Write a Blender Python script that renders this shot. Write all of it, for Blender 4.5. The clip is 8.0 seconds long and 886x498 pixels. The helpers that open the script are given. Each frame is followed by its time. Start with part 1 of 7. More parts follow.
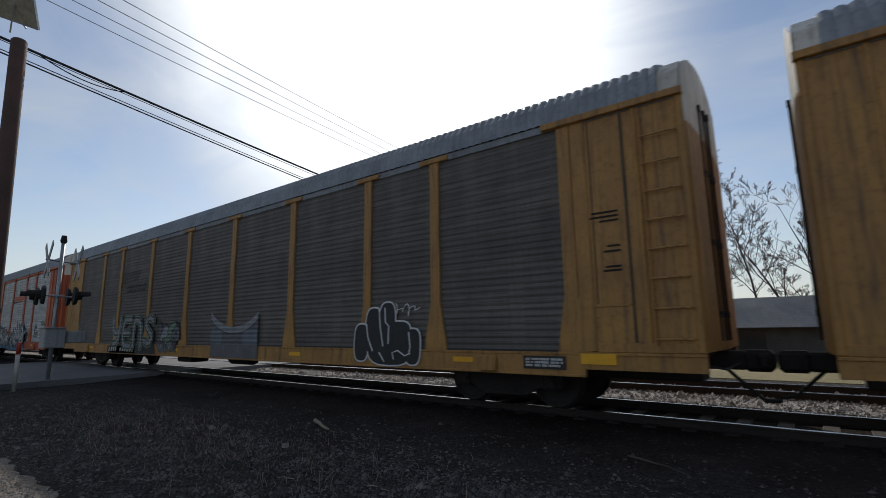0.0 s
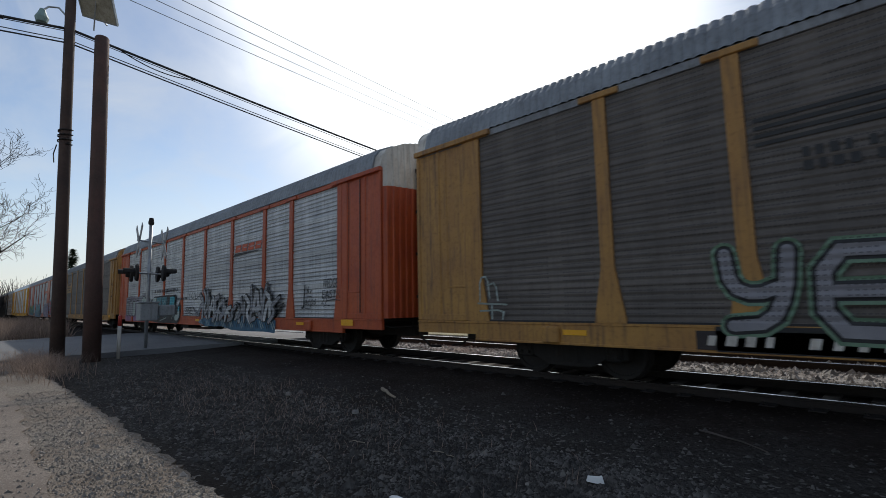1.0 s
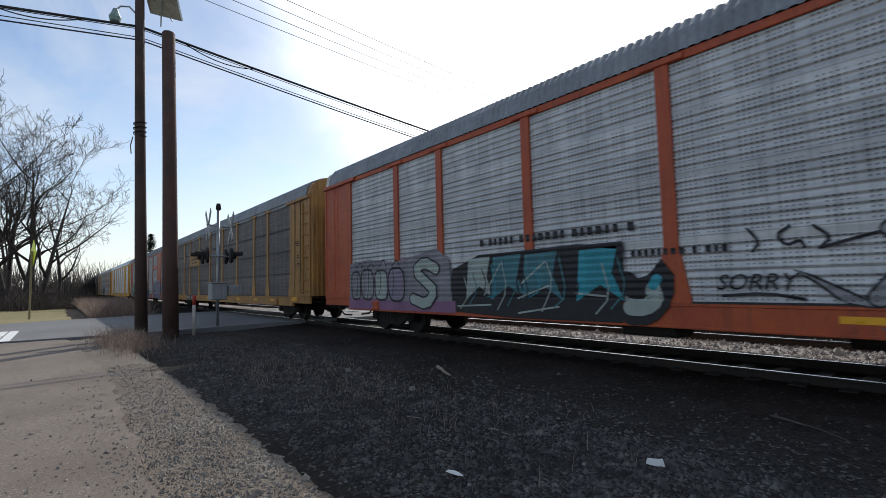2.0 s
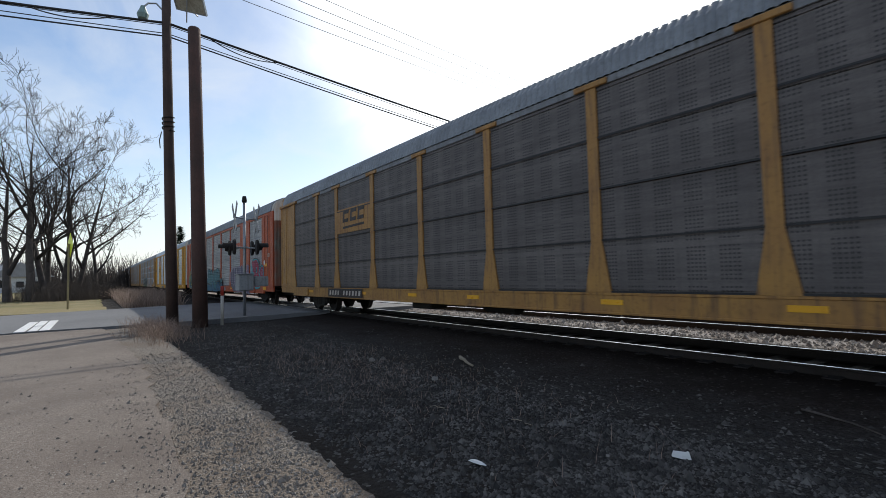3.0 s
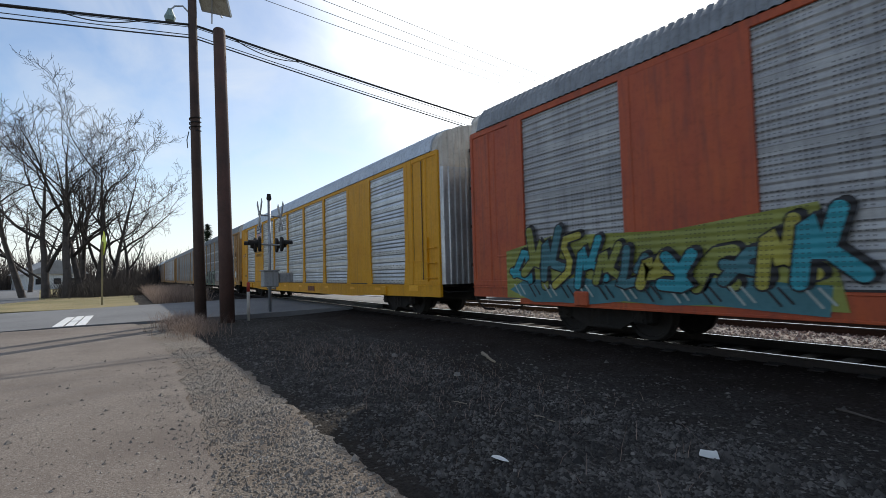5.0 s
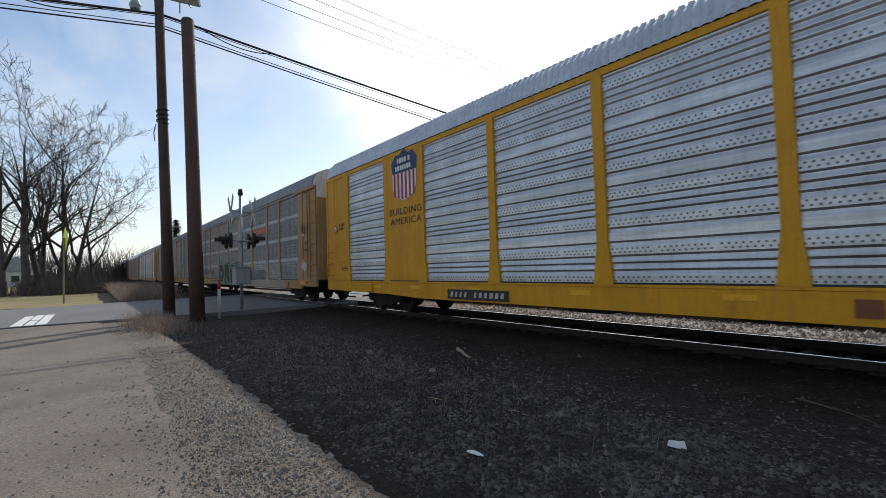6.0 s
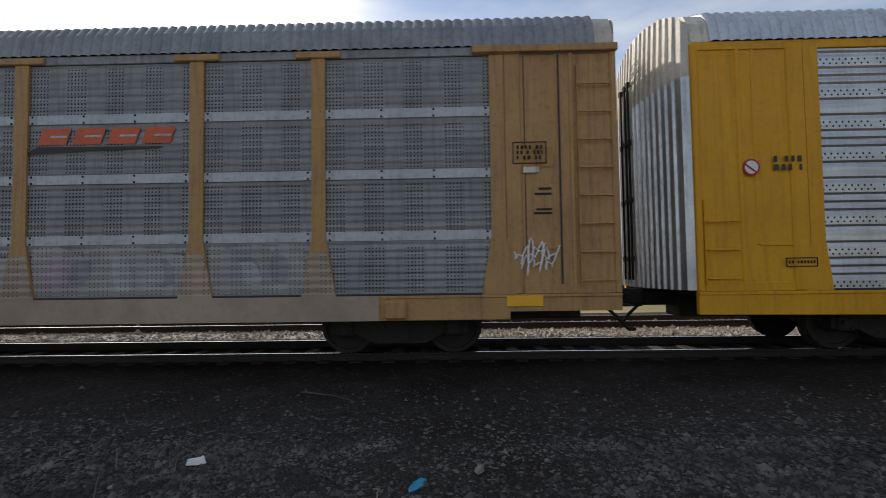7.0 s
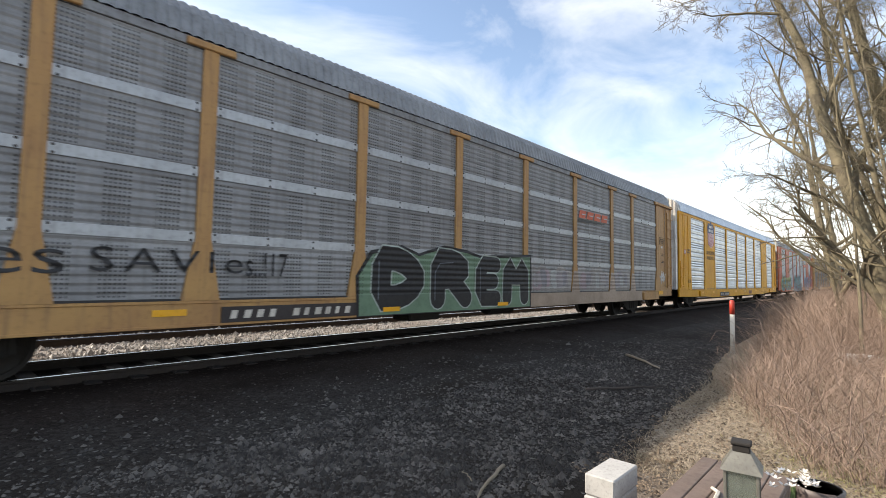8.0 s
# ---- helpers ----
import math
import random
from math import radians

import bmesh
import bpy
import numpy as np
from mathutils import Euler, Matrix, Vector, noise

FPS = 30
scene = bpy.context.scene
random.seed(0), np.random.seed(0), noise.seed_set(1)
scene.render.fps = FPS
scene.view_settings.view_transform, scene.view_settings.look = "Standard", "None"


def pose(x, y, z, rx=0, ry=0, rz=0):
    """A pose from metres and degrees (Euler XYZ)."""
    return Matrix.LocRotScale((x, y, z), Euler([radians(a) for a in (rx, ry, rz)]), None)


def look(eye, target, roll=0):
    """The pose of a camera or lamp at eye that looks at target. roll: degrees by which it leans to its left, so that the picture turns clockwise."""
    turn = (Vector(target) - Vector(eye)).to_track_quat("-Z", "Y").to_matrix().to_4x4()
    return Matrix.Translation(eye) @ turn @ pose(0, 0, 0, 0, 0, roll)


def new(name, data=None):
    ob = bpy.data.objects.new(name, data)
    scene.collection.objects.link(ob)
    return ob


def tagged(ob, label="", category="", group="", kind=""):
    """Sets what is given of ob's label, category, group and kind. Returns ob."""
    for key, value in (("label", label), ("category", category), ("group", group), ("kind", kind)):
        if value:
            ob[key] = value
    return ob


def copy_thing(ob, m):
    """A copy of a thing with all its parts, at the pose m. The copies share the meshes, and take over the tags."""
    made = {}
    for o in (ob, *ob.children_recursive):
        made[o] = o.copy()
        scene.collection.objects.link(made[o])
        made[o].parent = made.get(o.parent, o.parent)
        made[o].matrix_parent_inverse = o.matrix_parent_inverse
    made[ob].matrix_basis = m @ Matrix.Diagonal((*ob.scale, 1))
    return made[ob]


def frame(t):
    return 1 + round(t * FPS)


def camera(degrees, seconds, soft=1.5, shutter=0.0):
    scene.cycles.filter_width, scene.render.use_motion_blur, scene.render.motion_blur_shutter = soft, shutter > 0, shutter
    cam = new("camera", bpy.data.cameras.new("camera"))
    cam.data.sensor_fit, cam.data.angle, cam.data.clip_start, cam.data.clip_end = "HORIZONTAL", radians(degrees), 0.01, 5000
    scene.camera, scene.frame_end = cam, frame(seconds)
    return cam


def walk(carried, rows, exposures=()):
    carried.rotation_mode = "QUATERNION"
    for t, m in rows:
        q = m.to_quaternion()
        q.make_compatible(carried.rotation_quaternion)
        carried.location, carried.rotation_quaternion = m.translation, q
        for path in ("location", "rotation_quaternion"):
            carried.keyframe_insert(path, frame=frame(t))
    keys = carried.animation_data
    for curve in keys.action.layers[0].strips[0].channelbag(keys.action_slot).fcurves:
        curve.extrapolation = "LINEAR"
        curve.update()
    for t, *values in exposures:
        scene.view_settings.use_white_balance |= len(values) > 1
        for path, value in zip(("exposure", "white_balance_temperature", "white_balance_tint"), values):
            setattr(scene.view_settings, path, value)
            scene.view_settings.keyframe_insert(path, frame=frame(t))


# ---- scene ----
cam = camera(85.5, 8.0, soft=0.78, shutter=0.06)
PATH = [
    (0.0, pose(0, 0, 1.387, 99.47, 0.82, 37.65)),
    (0.5, pose(0, 0, 1.387, 98.09, 0.83, 41.47)),
    (1.0, pose(0, 0, 1.387, 96.34, 1.17, 44.87)),
    (1.5, pose(0, 0, 1.387, 94.99, 1.21, 48.49)),
    (2.0, pose(0, 0, 1.387, 94.09, 1.34, 51.25)),
    (3.5, pose(0, 0, 1.387, 92.84, 1.45, 54.64)),
    (4.0, pose(0, 0, 1.387, 92.79, 1.53, 55.58)),
    (4.5, pose(0, 0, 1.387, 92.78, 1.47, 56.47)),
    (5.8, pose(0, 0, 1.387, 92.31, 1.77, 56.09)),
    (6.0, pose(0, 0, 1.387, 92.14, 1.67, 53.56)),
    (6.1, pose(0, 0, 1.387, 92.10, 1.64, 50.75)),
    (6.3, pose(0, 0, 1.387, 91.89, 1.61, 43.44)),
    (6.4, pose(0, 0, 1.387, 91.75, 1.58, 38.94)),
    (6.5, pose(0, 0, 1.387, 91.75, 1.55, 33.85)),
    (6.7, pose(0, 0, 1.387, 91.89, 1.11, 21.52)),
    (6.8, pose(0, 0, 1.387, 92.13, 1.16, 15.05)),
    (7.0, pose(0, 0, 1.387, 92.49, 0.79, 1.29)),
    (7.1, pose(0, 0, 1.387, 92.63, 0.74, -5.88)),
    (7.2, pose(0, 0, 1.387, 92.97, 0.68, -13.30)),
    (7.5, pose(0, 0, 1.387, 93.83, 0.10, -33.35)),
    (7.6, pose(0, 0, 1.387, 93.70, -0.35, -38.72)),
    (7.7, pose(0, 0, 1.387, 93.69, -0.60, -42.72)),
    (8.0, pose(0, 0, 1.387, 93.45, -0.95, -47.23)),
]
EXPO = [(0.0, -0.58, 6500, 10), (0.5, -0.48, 6600, 10), (1.0, -0.32, 6500, 10), (1.5, -0.12, 6500, 10), (2.0, 0.0, 6500, 10), (4.5, 0.04, 6500, 10), (6.0, 0.0, 6600, 10), (6.5, 0.05, 6900, 11), (7.0, 0.1, 7100, 12), (7.2, 0.4, 7300, 12), (7.5, 0.85, 7400, 12), (8.0, 1.0, 7300, 12)]
walk(cam, PATH, EXPO)

# ---- light ----
SUN_AZ, SUN_EL = radians(41), radians(35)
SUN = Vector((-math.sin(SUN_AZ) * math.cos(SUN_EL), math.cos(SUN_AZ) * math.cos(SUN_EL), math.sin(SUN_EL)))


def make_world():
    w = bpy.data.worlds.new("sky")
    scene.world = w
    w.use_nodes = True
    nt = w.node_tree
    nt.nodes.clear()
    N, L = nt.nodes.new, nt.links.new
    out, bg = N("ShaderNodeOutputWorld"), N("ShaderNodeBackground")
    sky = N("ShaderNodeTexSky")
    sky.sky_type, sky.sun_disc = "NISHITA", False
    sky.sun_elevation, sky.sun_rotation = SUN_EL, -SUN_AZ
    sky.air_density, sky.dust_density, sky.ozone_density = 1.0, 0.6, 1.6
    co = N("ShaderNodeTexCoord")
    # thin high cloud, drawn out in long wisps
    mp = N("ShaderNodeMapping")
    mp.inputs["Rotation"].default_value = (0.2, 0.1, 0.7)
    mp.inputs["Scale"].default_value = (0.8, 3.0, 4.5)
    L(co.outputs["Generated"], mp.inputs["Vector"])
    n1 = N("ShaderNodeTexNoise")
    n1.inputs["Scale"].default_value, n1.inputs["Detail"].default_value, n1.inputs["Roughness"].default_value = 1.7, 7, 0.55
    n1.inputs["Distortion"].default_value = 0.5
    L(mp.outputs["Vector"], n1.inputs["Vector"])
    ramp = N("ShaderNodeMapRange")
    ramp.inputs["From Min"].default_value, ramp.inputs["From Max"].default_value = 0.36, 0.95
    L(n1.outputs["Fac"], ramp.inputs["Value"])
    # the cloud is brightest round the sun
    dot = N("ShaderNodeVectorMath")
    dot.operation = "DOT_PRODUCT"
    dot.inputs[1].default_value = SUN
    L(co.outputs["Generated"], dot.inputs[0])
    near = N("ShaderNodeMapRange")
    near.interpolation_type = "SMOOTHSTEP"
    near.inputs["From Min"].default_value, near.inputs["From Max"].default_value = 0.84, 0.995
    L(dot.outputs["Value"], near.inputs["Value"])
    add = N("ShaderNodeMath")
    add.operation, add.use_clamp = "ADD", True
    L(near.outputs["Result"], add.inputs[0])
    half = N("ShaderNodeMath")
    half.operation = "MULTIPLY"
    half.inputs[1].default_value = 0.8
    L(ramp.outputs["Result"], half.inputs[0])
    # pale haze low down
    sep = N("ShaderNodeSeparateXYZ")
    L(co.outputs["Generated"], sep.inputs[0])
    haze = N("ShaderNodeMapRange")
    haze.interpolation_type = "SMOOTHSTEP"
    for key, x in (("From Min", 0.3), ("From Max", 0.0), ("To Min", 0.0), ("To Max", 0.7)):
        haze.inputs[key].default_value = x
    L(sep.outputs["Z"], haze.inputs["Value"])
    most = N("ShaderNodeMath")
    most.operation = "MAXIMUM"
    L(half.outputs["Value"], most.inputs[0])
    L(haze.outputs["Result"], most.inputs[1])
    L(most.outputs["Value"], add.inputs[1])
    gain = N("ShaderNodeMath")
    gain.operation = "MULTIPLY_ADD"
    gain.inputs[1].default_value, gain.inputs[2].default_value = 9.0, 6.5
    L(near.outputs["Result"], gain.inputs[0])
    white = N("ShaderNodeVectorMath")
    white.operation = "SCALE"
    white.inputs[0].default_value = (0.93, 0.97, 1.0)
    L(gain.outputs["Value"], white.inputs["Scale"])
    mix = N("ShaderNodeMix")
    mix.data_type = "RGBA"
    L(add.outputs["Value"], mix.inputs["Factor"])
    L(sky.outputs["Color"], mix.inputs["A"])
    L(white.outputs["Vector"], mix.inputs["B"])
    L(mix.outputs["Result"], bg.inputs["Color"])
    bg.inputs["Strength"].default_value = 0.145
    L(bg.outputs["Background"], out.inputs["Surface"])


make_world()
sun = new("sun", bpy.data.lights.new("sun", "SUN"))
sun.data.energy, sun.data.angle, sun.data.color = 3.2, radians(0.6), (1.0, 0.95, 0.87)
sun.matrix_world = look(SUN * 50, (0, 0, 0))


# ---- materials ----
def nodes_of(name):
    m = bpy.data.materials.new(name)
    m.use_nodes = True
    nt = m.node_tree
    return m, nt, nt.nodes["Principled BSDF"]


def mixer(nt, fac, a, b):
    n = nt.nodes.new("ShaderNodeMix")
    n.data_type = "RGBA"
    for v, key in ((fac, "Factor"), (a, "A"), (b, "B")):
        if isinstance(v, (int, float)):
            n.inputs[key].default_value = v
        elif isinstance(v, tuple):
            n.inputs[key].default_value = (*v[:3], 1)
        else:
            nt.links.new(v, n.inputs[key])
    return n.outputs["Result"]


def noise_of(nt, co, scale, detail=5, stretch=(1, 1, 1), rough=0.6):
    mp = nt.nodes.new("ShaderNodeMapping")
    mp.inputs["Scale"].default_value = stretch
    nt.links.new(co, mp.inputs["Vector"])
    n = nt.nodes.new("ShaderNodeTexNoise")
    n.inputs["Scale"].default_value, n.inputs["Detail"].default_value, n.inputs["Roughness"].default_value = scale, detail, rough
    nt.links.new(mp.outputs["Vector"], n.inputs["Vector"])
    return n.outputs["Fac"]


def remap(nt, v, a, b, c=0.0, d=1.0):
    n = nt.nodes.new("ShaderNodeMapRange")
    for key, x in (("From Min", a), ("From Max", b), ("To Min", c), ("To Max", d)):
        n.inputs[key].default_value = x
    nt.links.new(v, n.inputs["Value"])
    return n.outputs["Result"]


def calc(nt, op, a, b=0.0):
    n = nt.nodes.new("ShaderNodeMath")
    n.operation = op
    for i, v in enumerate((a, b)):
        if isinstance(v, (int, float)):
            n.inputs[i].default_value = v
        else:
            nt.links.new(v, n.inputs[i])
    return n.outputs["Value"]


def material(name, base, dark=None, rough=0.7, metal=0.0, coarse=1.2, fine=14.0, streak=0.0, bump=0.15, dirt=(0.06, 0.045, 0.035), amount=0.35, random_tint=0.0, depth=0.01, island=0.0):
    """A worn surface: two tones in large patches, fine grain, stains that run down."""
    m, nt, bsdf = nodes_of(name)
    co = nt.nodes.new("ShaderNodeTexCoord").outputs["Object"]
    dark = dark or tuple(c * 0.72 for c in base)
    big = remap(nt, noise_of(nt, co, coarse, 4), 0.35, 0.65)
    grain = noise_of(nt, co, fine, 6)
    col = mixer(nt, big, tuple(base), tuple(dark))
    col = mixer(nt, remap(nt, grain, 0.52, 0.75, 0, amount), col, tuple(dirt))
    if streak:
        run = noise_of(nt, co, 5.0, 4, (2.2, 2.2, 0.16))
        col = mixer(nt, remap(nt, run, 0.5, 0.72, 0, streak), col, tuple(dirt))
    if random_tint:
        info = nt.nodes.new("ShaderNodeObjectInfo").outputs["Random"]
        col = mixer(nt, calc(nt, "MULTIPLY", info, random_tint), col, tuple(dirt))
    if island:
        each = nt.nodes.new("ShaderNodeNewGeometry").outputs["Random Per Island"]
        col = mixer(nt, calc(nt, "MULTIPLY", each, island), col, tuple(c * 0.3 for c in dark))
    nt.links.new(col, bsdf.inputs["Base Color"])
    nt.links.new(remap(nt, grain, 0.3, 0.7, max(0.05, rough - 0.12), min(1, rough + 0.12)), bsdf.inputs["Roughness"])
    bsdf.inputs["Metallic"].default_value = metal
    if bump:
        bp = nt.nodes.new("ShaderNodeBump")
        bp.inputs["Strength"].default_value, bp.inputs["Distance"].default_value = bump, depth
        nt.links.new(grain, bp.inputs["Height"])
        nt.links.new(bp.outputs["Normal"], bsdf.inputs["Normal"])
    return m


def sheet_metal(name, base, dark, px, pz, radius, group, rough=0.5, metal=0.5, hole=(0.012, 0.012, 0.013), streak=0.4, stagger=0.0, start=0.0):
    """Pierced sheet: rows of small holes in groups, over galvanised or grimy steel."""
    m, nt, bsdf = nodes_of(name)
    co = nt.nodes.new("ShaderNodeTexCoord").outputs["Object"]
    sep = nt.nodes.new("ShaderNodeSeparateXYZ")
    nt.links.new(co, sep.inputs[0])
    x, z = sep.outputs["X"], calc(nt, "SUBTRACT", sep.outputs["Z"], start)
    if stagger:
        odd = calc(nt, "MODULO", calc(nt, "FLOOR", calc(nt, "DIVIDE", z, pz)), 2.0)
        x = calc(nt, "ADD", x, calc(nt, "MULTIPLY", odd, stagger * px))
    u = calc(nt, "SUBTRACT", calc(nt, "FRACT", calc(nt, "DIVIDE", x, px)), 0.5)
    w = calc(nt, "SUBTRACT", calc(nt, "FRACT", calc(nt, "DIVIDE", z, pz)), 0.5)
    u, w = calc(nt, "MULTIPLY", u, px), calc(nt, "MULTIPLY", w, pz)
    r2 = calc(nt, "ADD", calc(nt, "MULTIPLY", u, u), calc(nt, "MULTIPLY", w, w))
    hit = calc(nt, "LESS_THAN", r2, radius * radius)
    # groups of rows and of columns
    gz = calc(nt, "LESS_THAN", calc(nt, "FRACT", calc(nt, "DIVIDE", z, group[1])), group[3])
    gx = calc(nt, "LESS_THAN", calc(nt, "FRACT", calc(nt, "DIVIDE", x, group[0])), group[2])
    hit = calc(nt, "MULTIPLY", hit, calc(nt, "MULTIPLY", gz, gx))
    big = remap(nt, noise_of(nt, co, 0.9, 4), 0.38, 0.64)
    col = mixer(nt, big, tuple(base), tuple(dark))
    lines = remap(nt, noise_of(nt, co, 3.0, 3, (0.12, 1, 3.0)), 0.4, 0.68, 0, 0.55)
    col = mixer(nt, lines, col, tuple(c * 0.62 for c in dark))
    run = remap(nt, noise_of(nt, co, 6.0, 4, (2.0, 1, 0.14)), 0.5, 0.74, 0, streak)
    col = mixer(nt, run, col, (0.07, 0.06, 0.055))
    grain = noise_of(nt, co, 30, 4)
    col = mixer(nt, remap(nt, grain, 0.5, 0.8, 0, 0.3), col, tuple(c * 0.5 for c in dark))
    col = mixer(nt, hit, col, hole)
    nt.links.new(col, bsdf.inputs["Base Color"])
    nt.links.new(remap(nt, grain, 0.3, 0.7, rough - 0.1, rough + 0.15), bsdf.inputs["Roughness"])
    nt.links.new(calc(nt, "MULTIPLY", calc(nt, "SUBTRACT", 1.0, hit), metal), bsdf.inputs["Metallic"])
    bp = nt.nodes.new("ShaderNodeBump")
    bp.inputs["Strength"].default_value, bp.inputs["Distance"].default_value = 0.25, 0.004
    nt.links.new(grain, bp.inputs["Height"])
    nt.links.new(bp.outputs["Normal"], bsdf.inputs["Normal"])
    return m


def ground_material(name, a, b, c, scale=7.0, rough=0.9, bump=0.6, patch=0.35, pale=(0.3, 0.28, 0.25), stones=24.0, depth=0.03, sheen=0.25, gravel=None):
    """Loose ground: stones by cells, patches of another tone, pale chips."""
    m, nt, bsdf = nodes_of(name)
    co = nt.nodes.new("ShaderNodeTexCoord").outputs["Object"]
    cell = nt.nodes.new("ShaderNodeTexVoronoi")
    cell.inputs["Scale"].default_value = stones
    nt.links.new(co, cell.inputs["Vector"])
    tone = nt.nodes.new("ShaderNodeSeparateColor")
    nt.links.new(cell.outputs["Color"], tone.inputs[0])
    col = mixer(nt, tone.outputs[0], tuple(a), tuple(b))
    col = mixer(nt, remap(nt, noise_of(nt, co, patch, 5), 0.42, 0.62), col, tuple(c))
    grain = noise_of(nt, co, scale * 9, 5)
    col = mixer(nt, remap(nt, grain, 0.45, 0.8, 0, 0.6), col, tuple(x * 0.4 for x in a))
    col = mixer(nt, remap(nt, tone.outputs[1], 0.94, 0.96, 0, 0.6), col, tuple(pale))
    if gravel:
        # darker towards the rail, partly painted-in shade of the train, grey gravel showing through in patches away
        # from it
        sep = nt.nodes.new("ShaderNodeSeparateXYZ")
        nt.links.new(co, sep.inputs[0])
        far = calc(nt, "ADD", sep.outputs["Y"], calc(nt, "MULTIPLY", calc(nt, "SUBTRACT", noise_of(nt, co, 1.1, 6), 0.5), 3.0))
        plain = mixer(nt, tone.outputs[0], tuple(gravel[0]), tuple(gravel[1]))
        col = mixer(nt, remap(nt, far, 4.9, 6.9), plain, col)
    nt.links.new(col, bsdf.inputs["Base Color"])
    bsdf.inputs["Roughness"].default_value = rough
    bsdf.inputs["Specular IOR Level"].default_value = sheen
    h = calc(nt, "ADD", calc(nt, "MULTIPLY", cell.outputs["Distance"], -0.8), grain)
    bp = nt.nodes.new("ShaderNodeBump")
    bp.inputs["Strength"].default_value, bp.inputs["Distance"].default_value = bump, depth
    nt.links.new(h, bp.inputs["Height"])
    nt.links.new(bp.outputs["Normal"], bsdf.inputs["Normal"])
    return m


CINDER = ground_material("cinder_gravel", (0.03, 0.027, 0.0245), (0.08, 0.073, 0.066), (0.034, 0.028, 0.023), pale=(0.26, 0.25, 0.23), stones=30, bump=0.9, sheen=0.12)
# Dark fines, blackened further to paint in the shade beside the train.
FINES = ground_material("shaded_cinder_fines", (0.019, 0.014, 0.0116), (0.038, 0.029, 0.0245), (0.0175, 0.0125, 0.0102), pale=(0.08, 0.07, 0.06), bump=0.6, stones=30, depth=0.03, sheen=0.06, gravel=((0.03, 0.027, 0.0245), (0.07, 0.064, 0.058)))
LOT = ground_material("worn_asphalt", (0.145, 0.12, 0.1), (0.29, 0.245, 0.205), (0.16, 0.13, 0.108), bump=0.45, patch=0.45, stones=75, depth=0.008)
GRIT = ground_material("pale_grit", (0.10, 0.085, 0.07), (0.28, 0.245, 0.205), (0.17, 0.135, 0.105), bump=0.7, patch=0.9, stones=48, depth=0.015)
ROAD = ground_material("road_asphalt", (0.17, 0.17, 0.172), (0.21, 0.21, 0.21), (0.15, 0.15, 0.152), bump=0.15, patch=0.2, stones=80, depth=0.01)
BALLAST = ground_material("ballast", (0.24, 0.22, 0.2), (0.42, 0.39, 0.36), (0.27, 0.22, 0.18), bump=0.9, patch=0.5, stones=16, depth=0.05)
DEAD_GRASS = ground_material("dead_grass", (0.26, 0.21, 0.10), (0.33, 0.27, 0.14), (0.17, 0.16, 0.07), bump=0.6, patch=0.15, stones=30, depth=0.03)
LEAF_LITTER = ground_material("leaf_litter", (0.27, 0.215, 0.155), (0.44, 0.36, 0.27), (0.22, 0.175, 0.115), bump=0.8, patch=0.4, stones=22, depth=0.04)
STONE = material("gravel_stone", (0.185, 0.17, 0.152), (0.042, 0.037, 0.033), rough=0.85, coarse=3, fine=40, bump=0.3, island=0.96)
PALE_STONE = material("ballast_stone", (0.44, 0.42, 0.385), (0.27, 0.245, 0.215), rough=0.85, coarse=3, fine=40, bump=0.3, island=0.9)
GRIT_STONE = material("mixed_grit_stone", (0.36, 0.32, 0.275), (0.19, 0.165, 0.14), rough=0.9, coarse=3, fine=40, bump=0.3, island=0.6)
RAIL = material("rail_side", (0.03, 0.021, 0.016), (0.018, 0.013, 0.011), rough=0.9)
RAIL_TOP = material("rail_head", (0.55, 0.54, 0.52), (0.45, 0.43, 0.41), rough=0.22, metal=1.0, bump=0.05, amount=0.1)
TIE = material("tie_wood", (0.055, 0.042, 0.033), (0.03, 0.025, 0.021), rough=0.9, coarse=2, fine=20, bump=0.6)
YELLOW_OLD = material("faded_yellow_paint", (0.44, 0.225, 0.05), (0.34, 0.165, 0.045), rough=0.55, streak=0.8, amount=0.5, dirt=(0.11, 0.06, 0.035))
YELLOW_NEW = material("yellow_paint", (0.70, 0.33, 0.001), (0.62, 0.28, 0.001), rough=0.6, streak=0.3, amount=0.18, dirt=(0.2, 0.1, 0.02))
YELLOW_TAN = material("weathered_tan_paint", (0.46, 0.26, 0.09), (0.38, 0.2, 0.075), rough=0.6, streak=0.5, amount=0.35, dirt=(0.13, 0.075, 0.05))
ORANGE = material("orange_paint", (0.47, 0.085, 0.018), (0.38, 0.06, 0.018), rough=0.5, streak=0.5, amount=0.3, dirt=(0.1, 0.035, 0.025))
RUST_RED = material("rust_red_paint", (0.24, 0.07, 0.05), (0.16, 0.05, 0.04), rough=0.65, streak=0.5)
WHITE_OLD = material("grimy_white_paint", (0.66, 0.62, 0.55), (0.5, 0.46, 0.4), rough=0.6, streak=0.5, dirt=(0.2, 0.15, 0.11))
ALU = material("bare_aluminium", (0.6, 0.62, 0.64), (0.45, 0.46, 0.48), rough=0.4, metal=0.8, streak=0.35, dirt=(0.15, 0.14, 0.13))
ROOF_GREY = material("galvanised_roof", (0.31, 0.325, 0.335), (0.22, 0.23, 0.24), rough=0.55, metal=0.55, streak=0.3, dirt=(0.12, 0.11, 0.1))
ROOF_BRIGHT = material("bright_roof", (0.58, 0.62, 0.66), (0.48, 0.52, 0.56), rough=0.42, metal=0.6, streak=0.2)
ROOF_DARK = material("grimy_roof", (0.27, 0.28, 0.29), (0.2, 0.2, 0.21), rough=0.6, metal=0.4, streak=0.4)
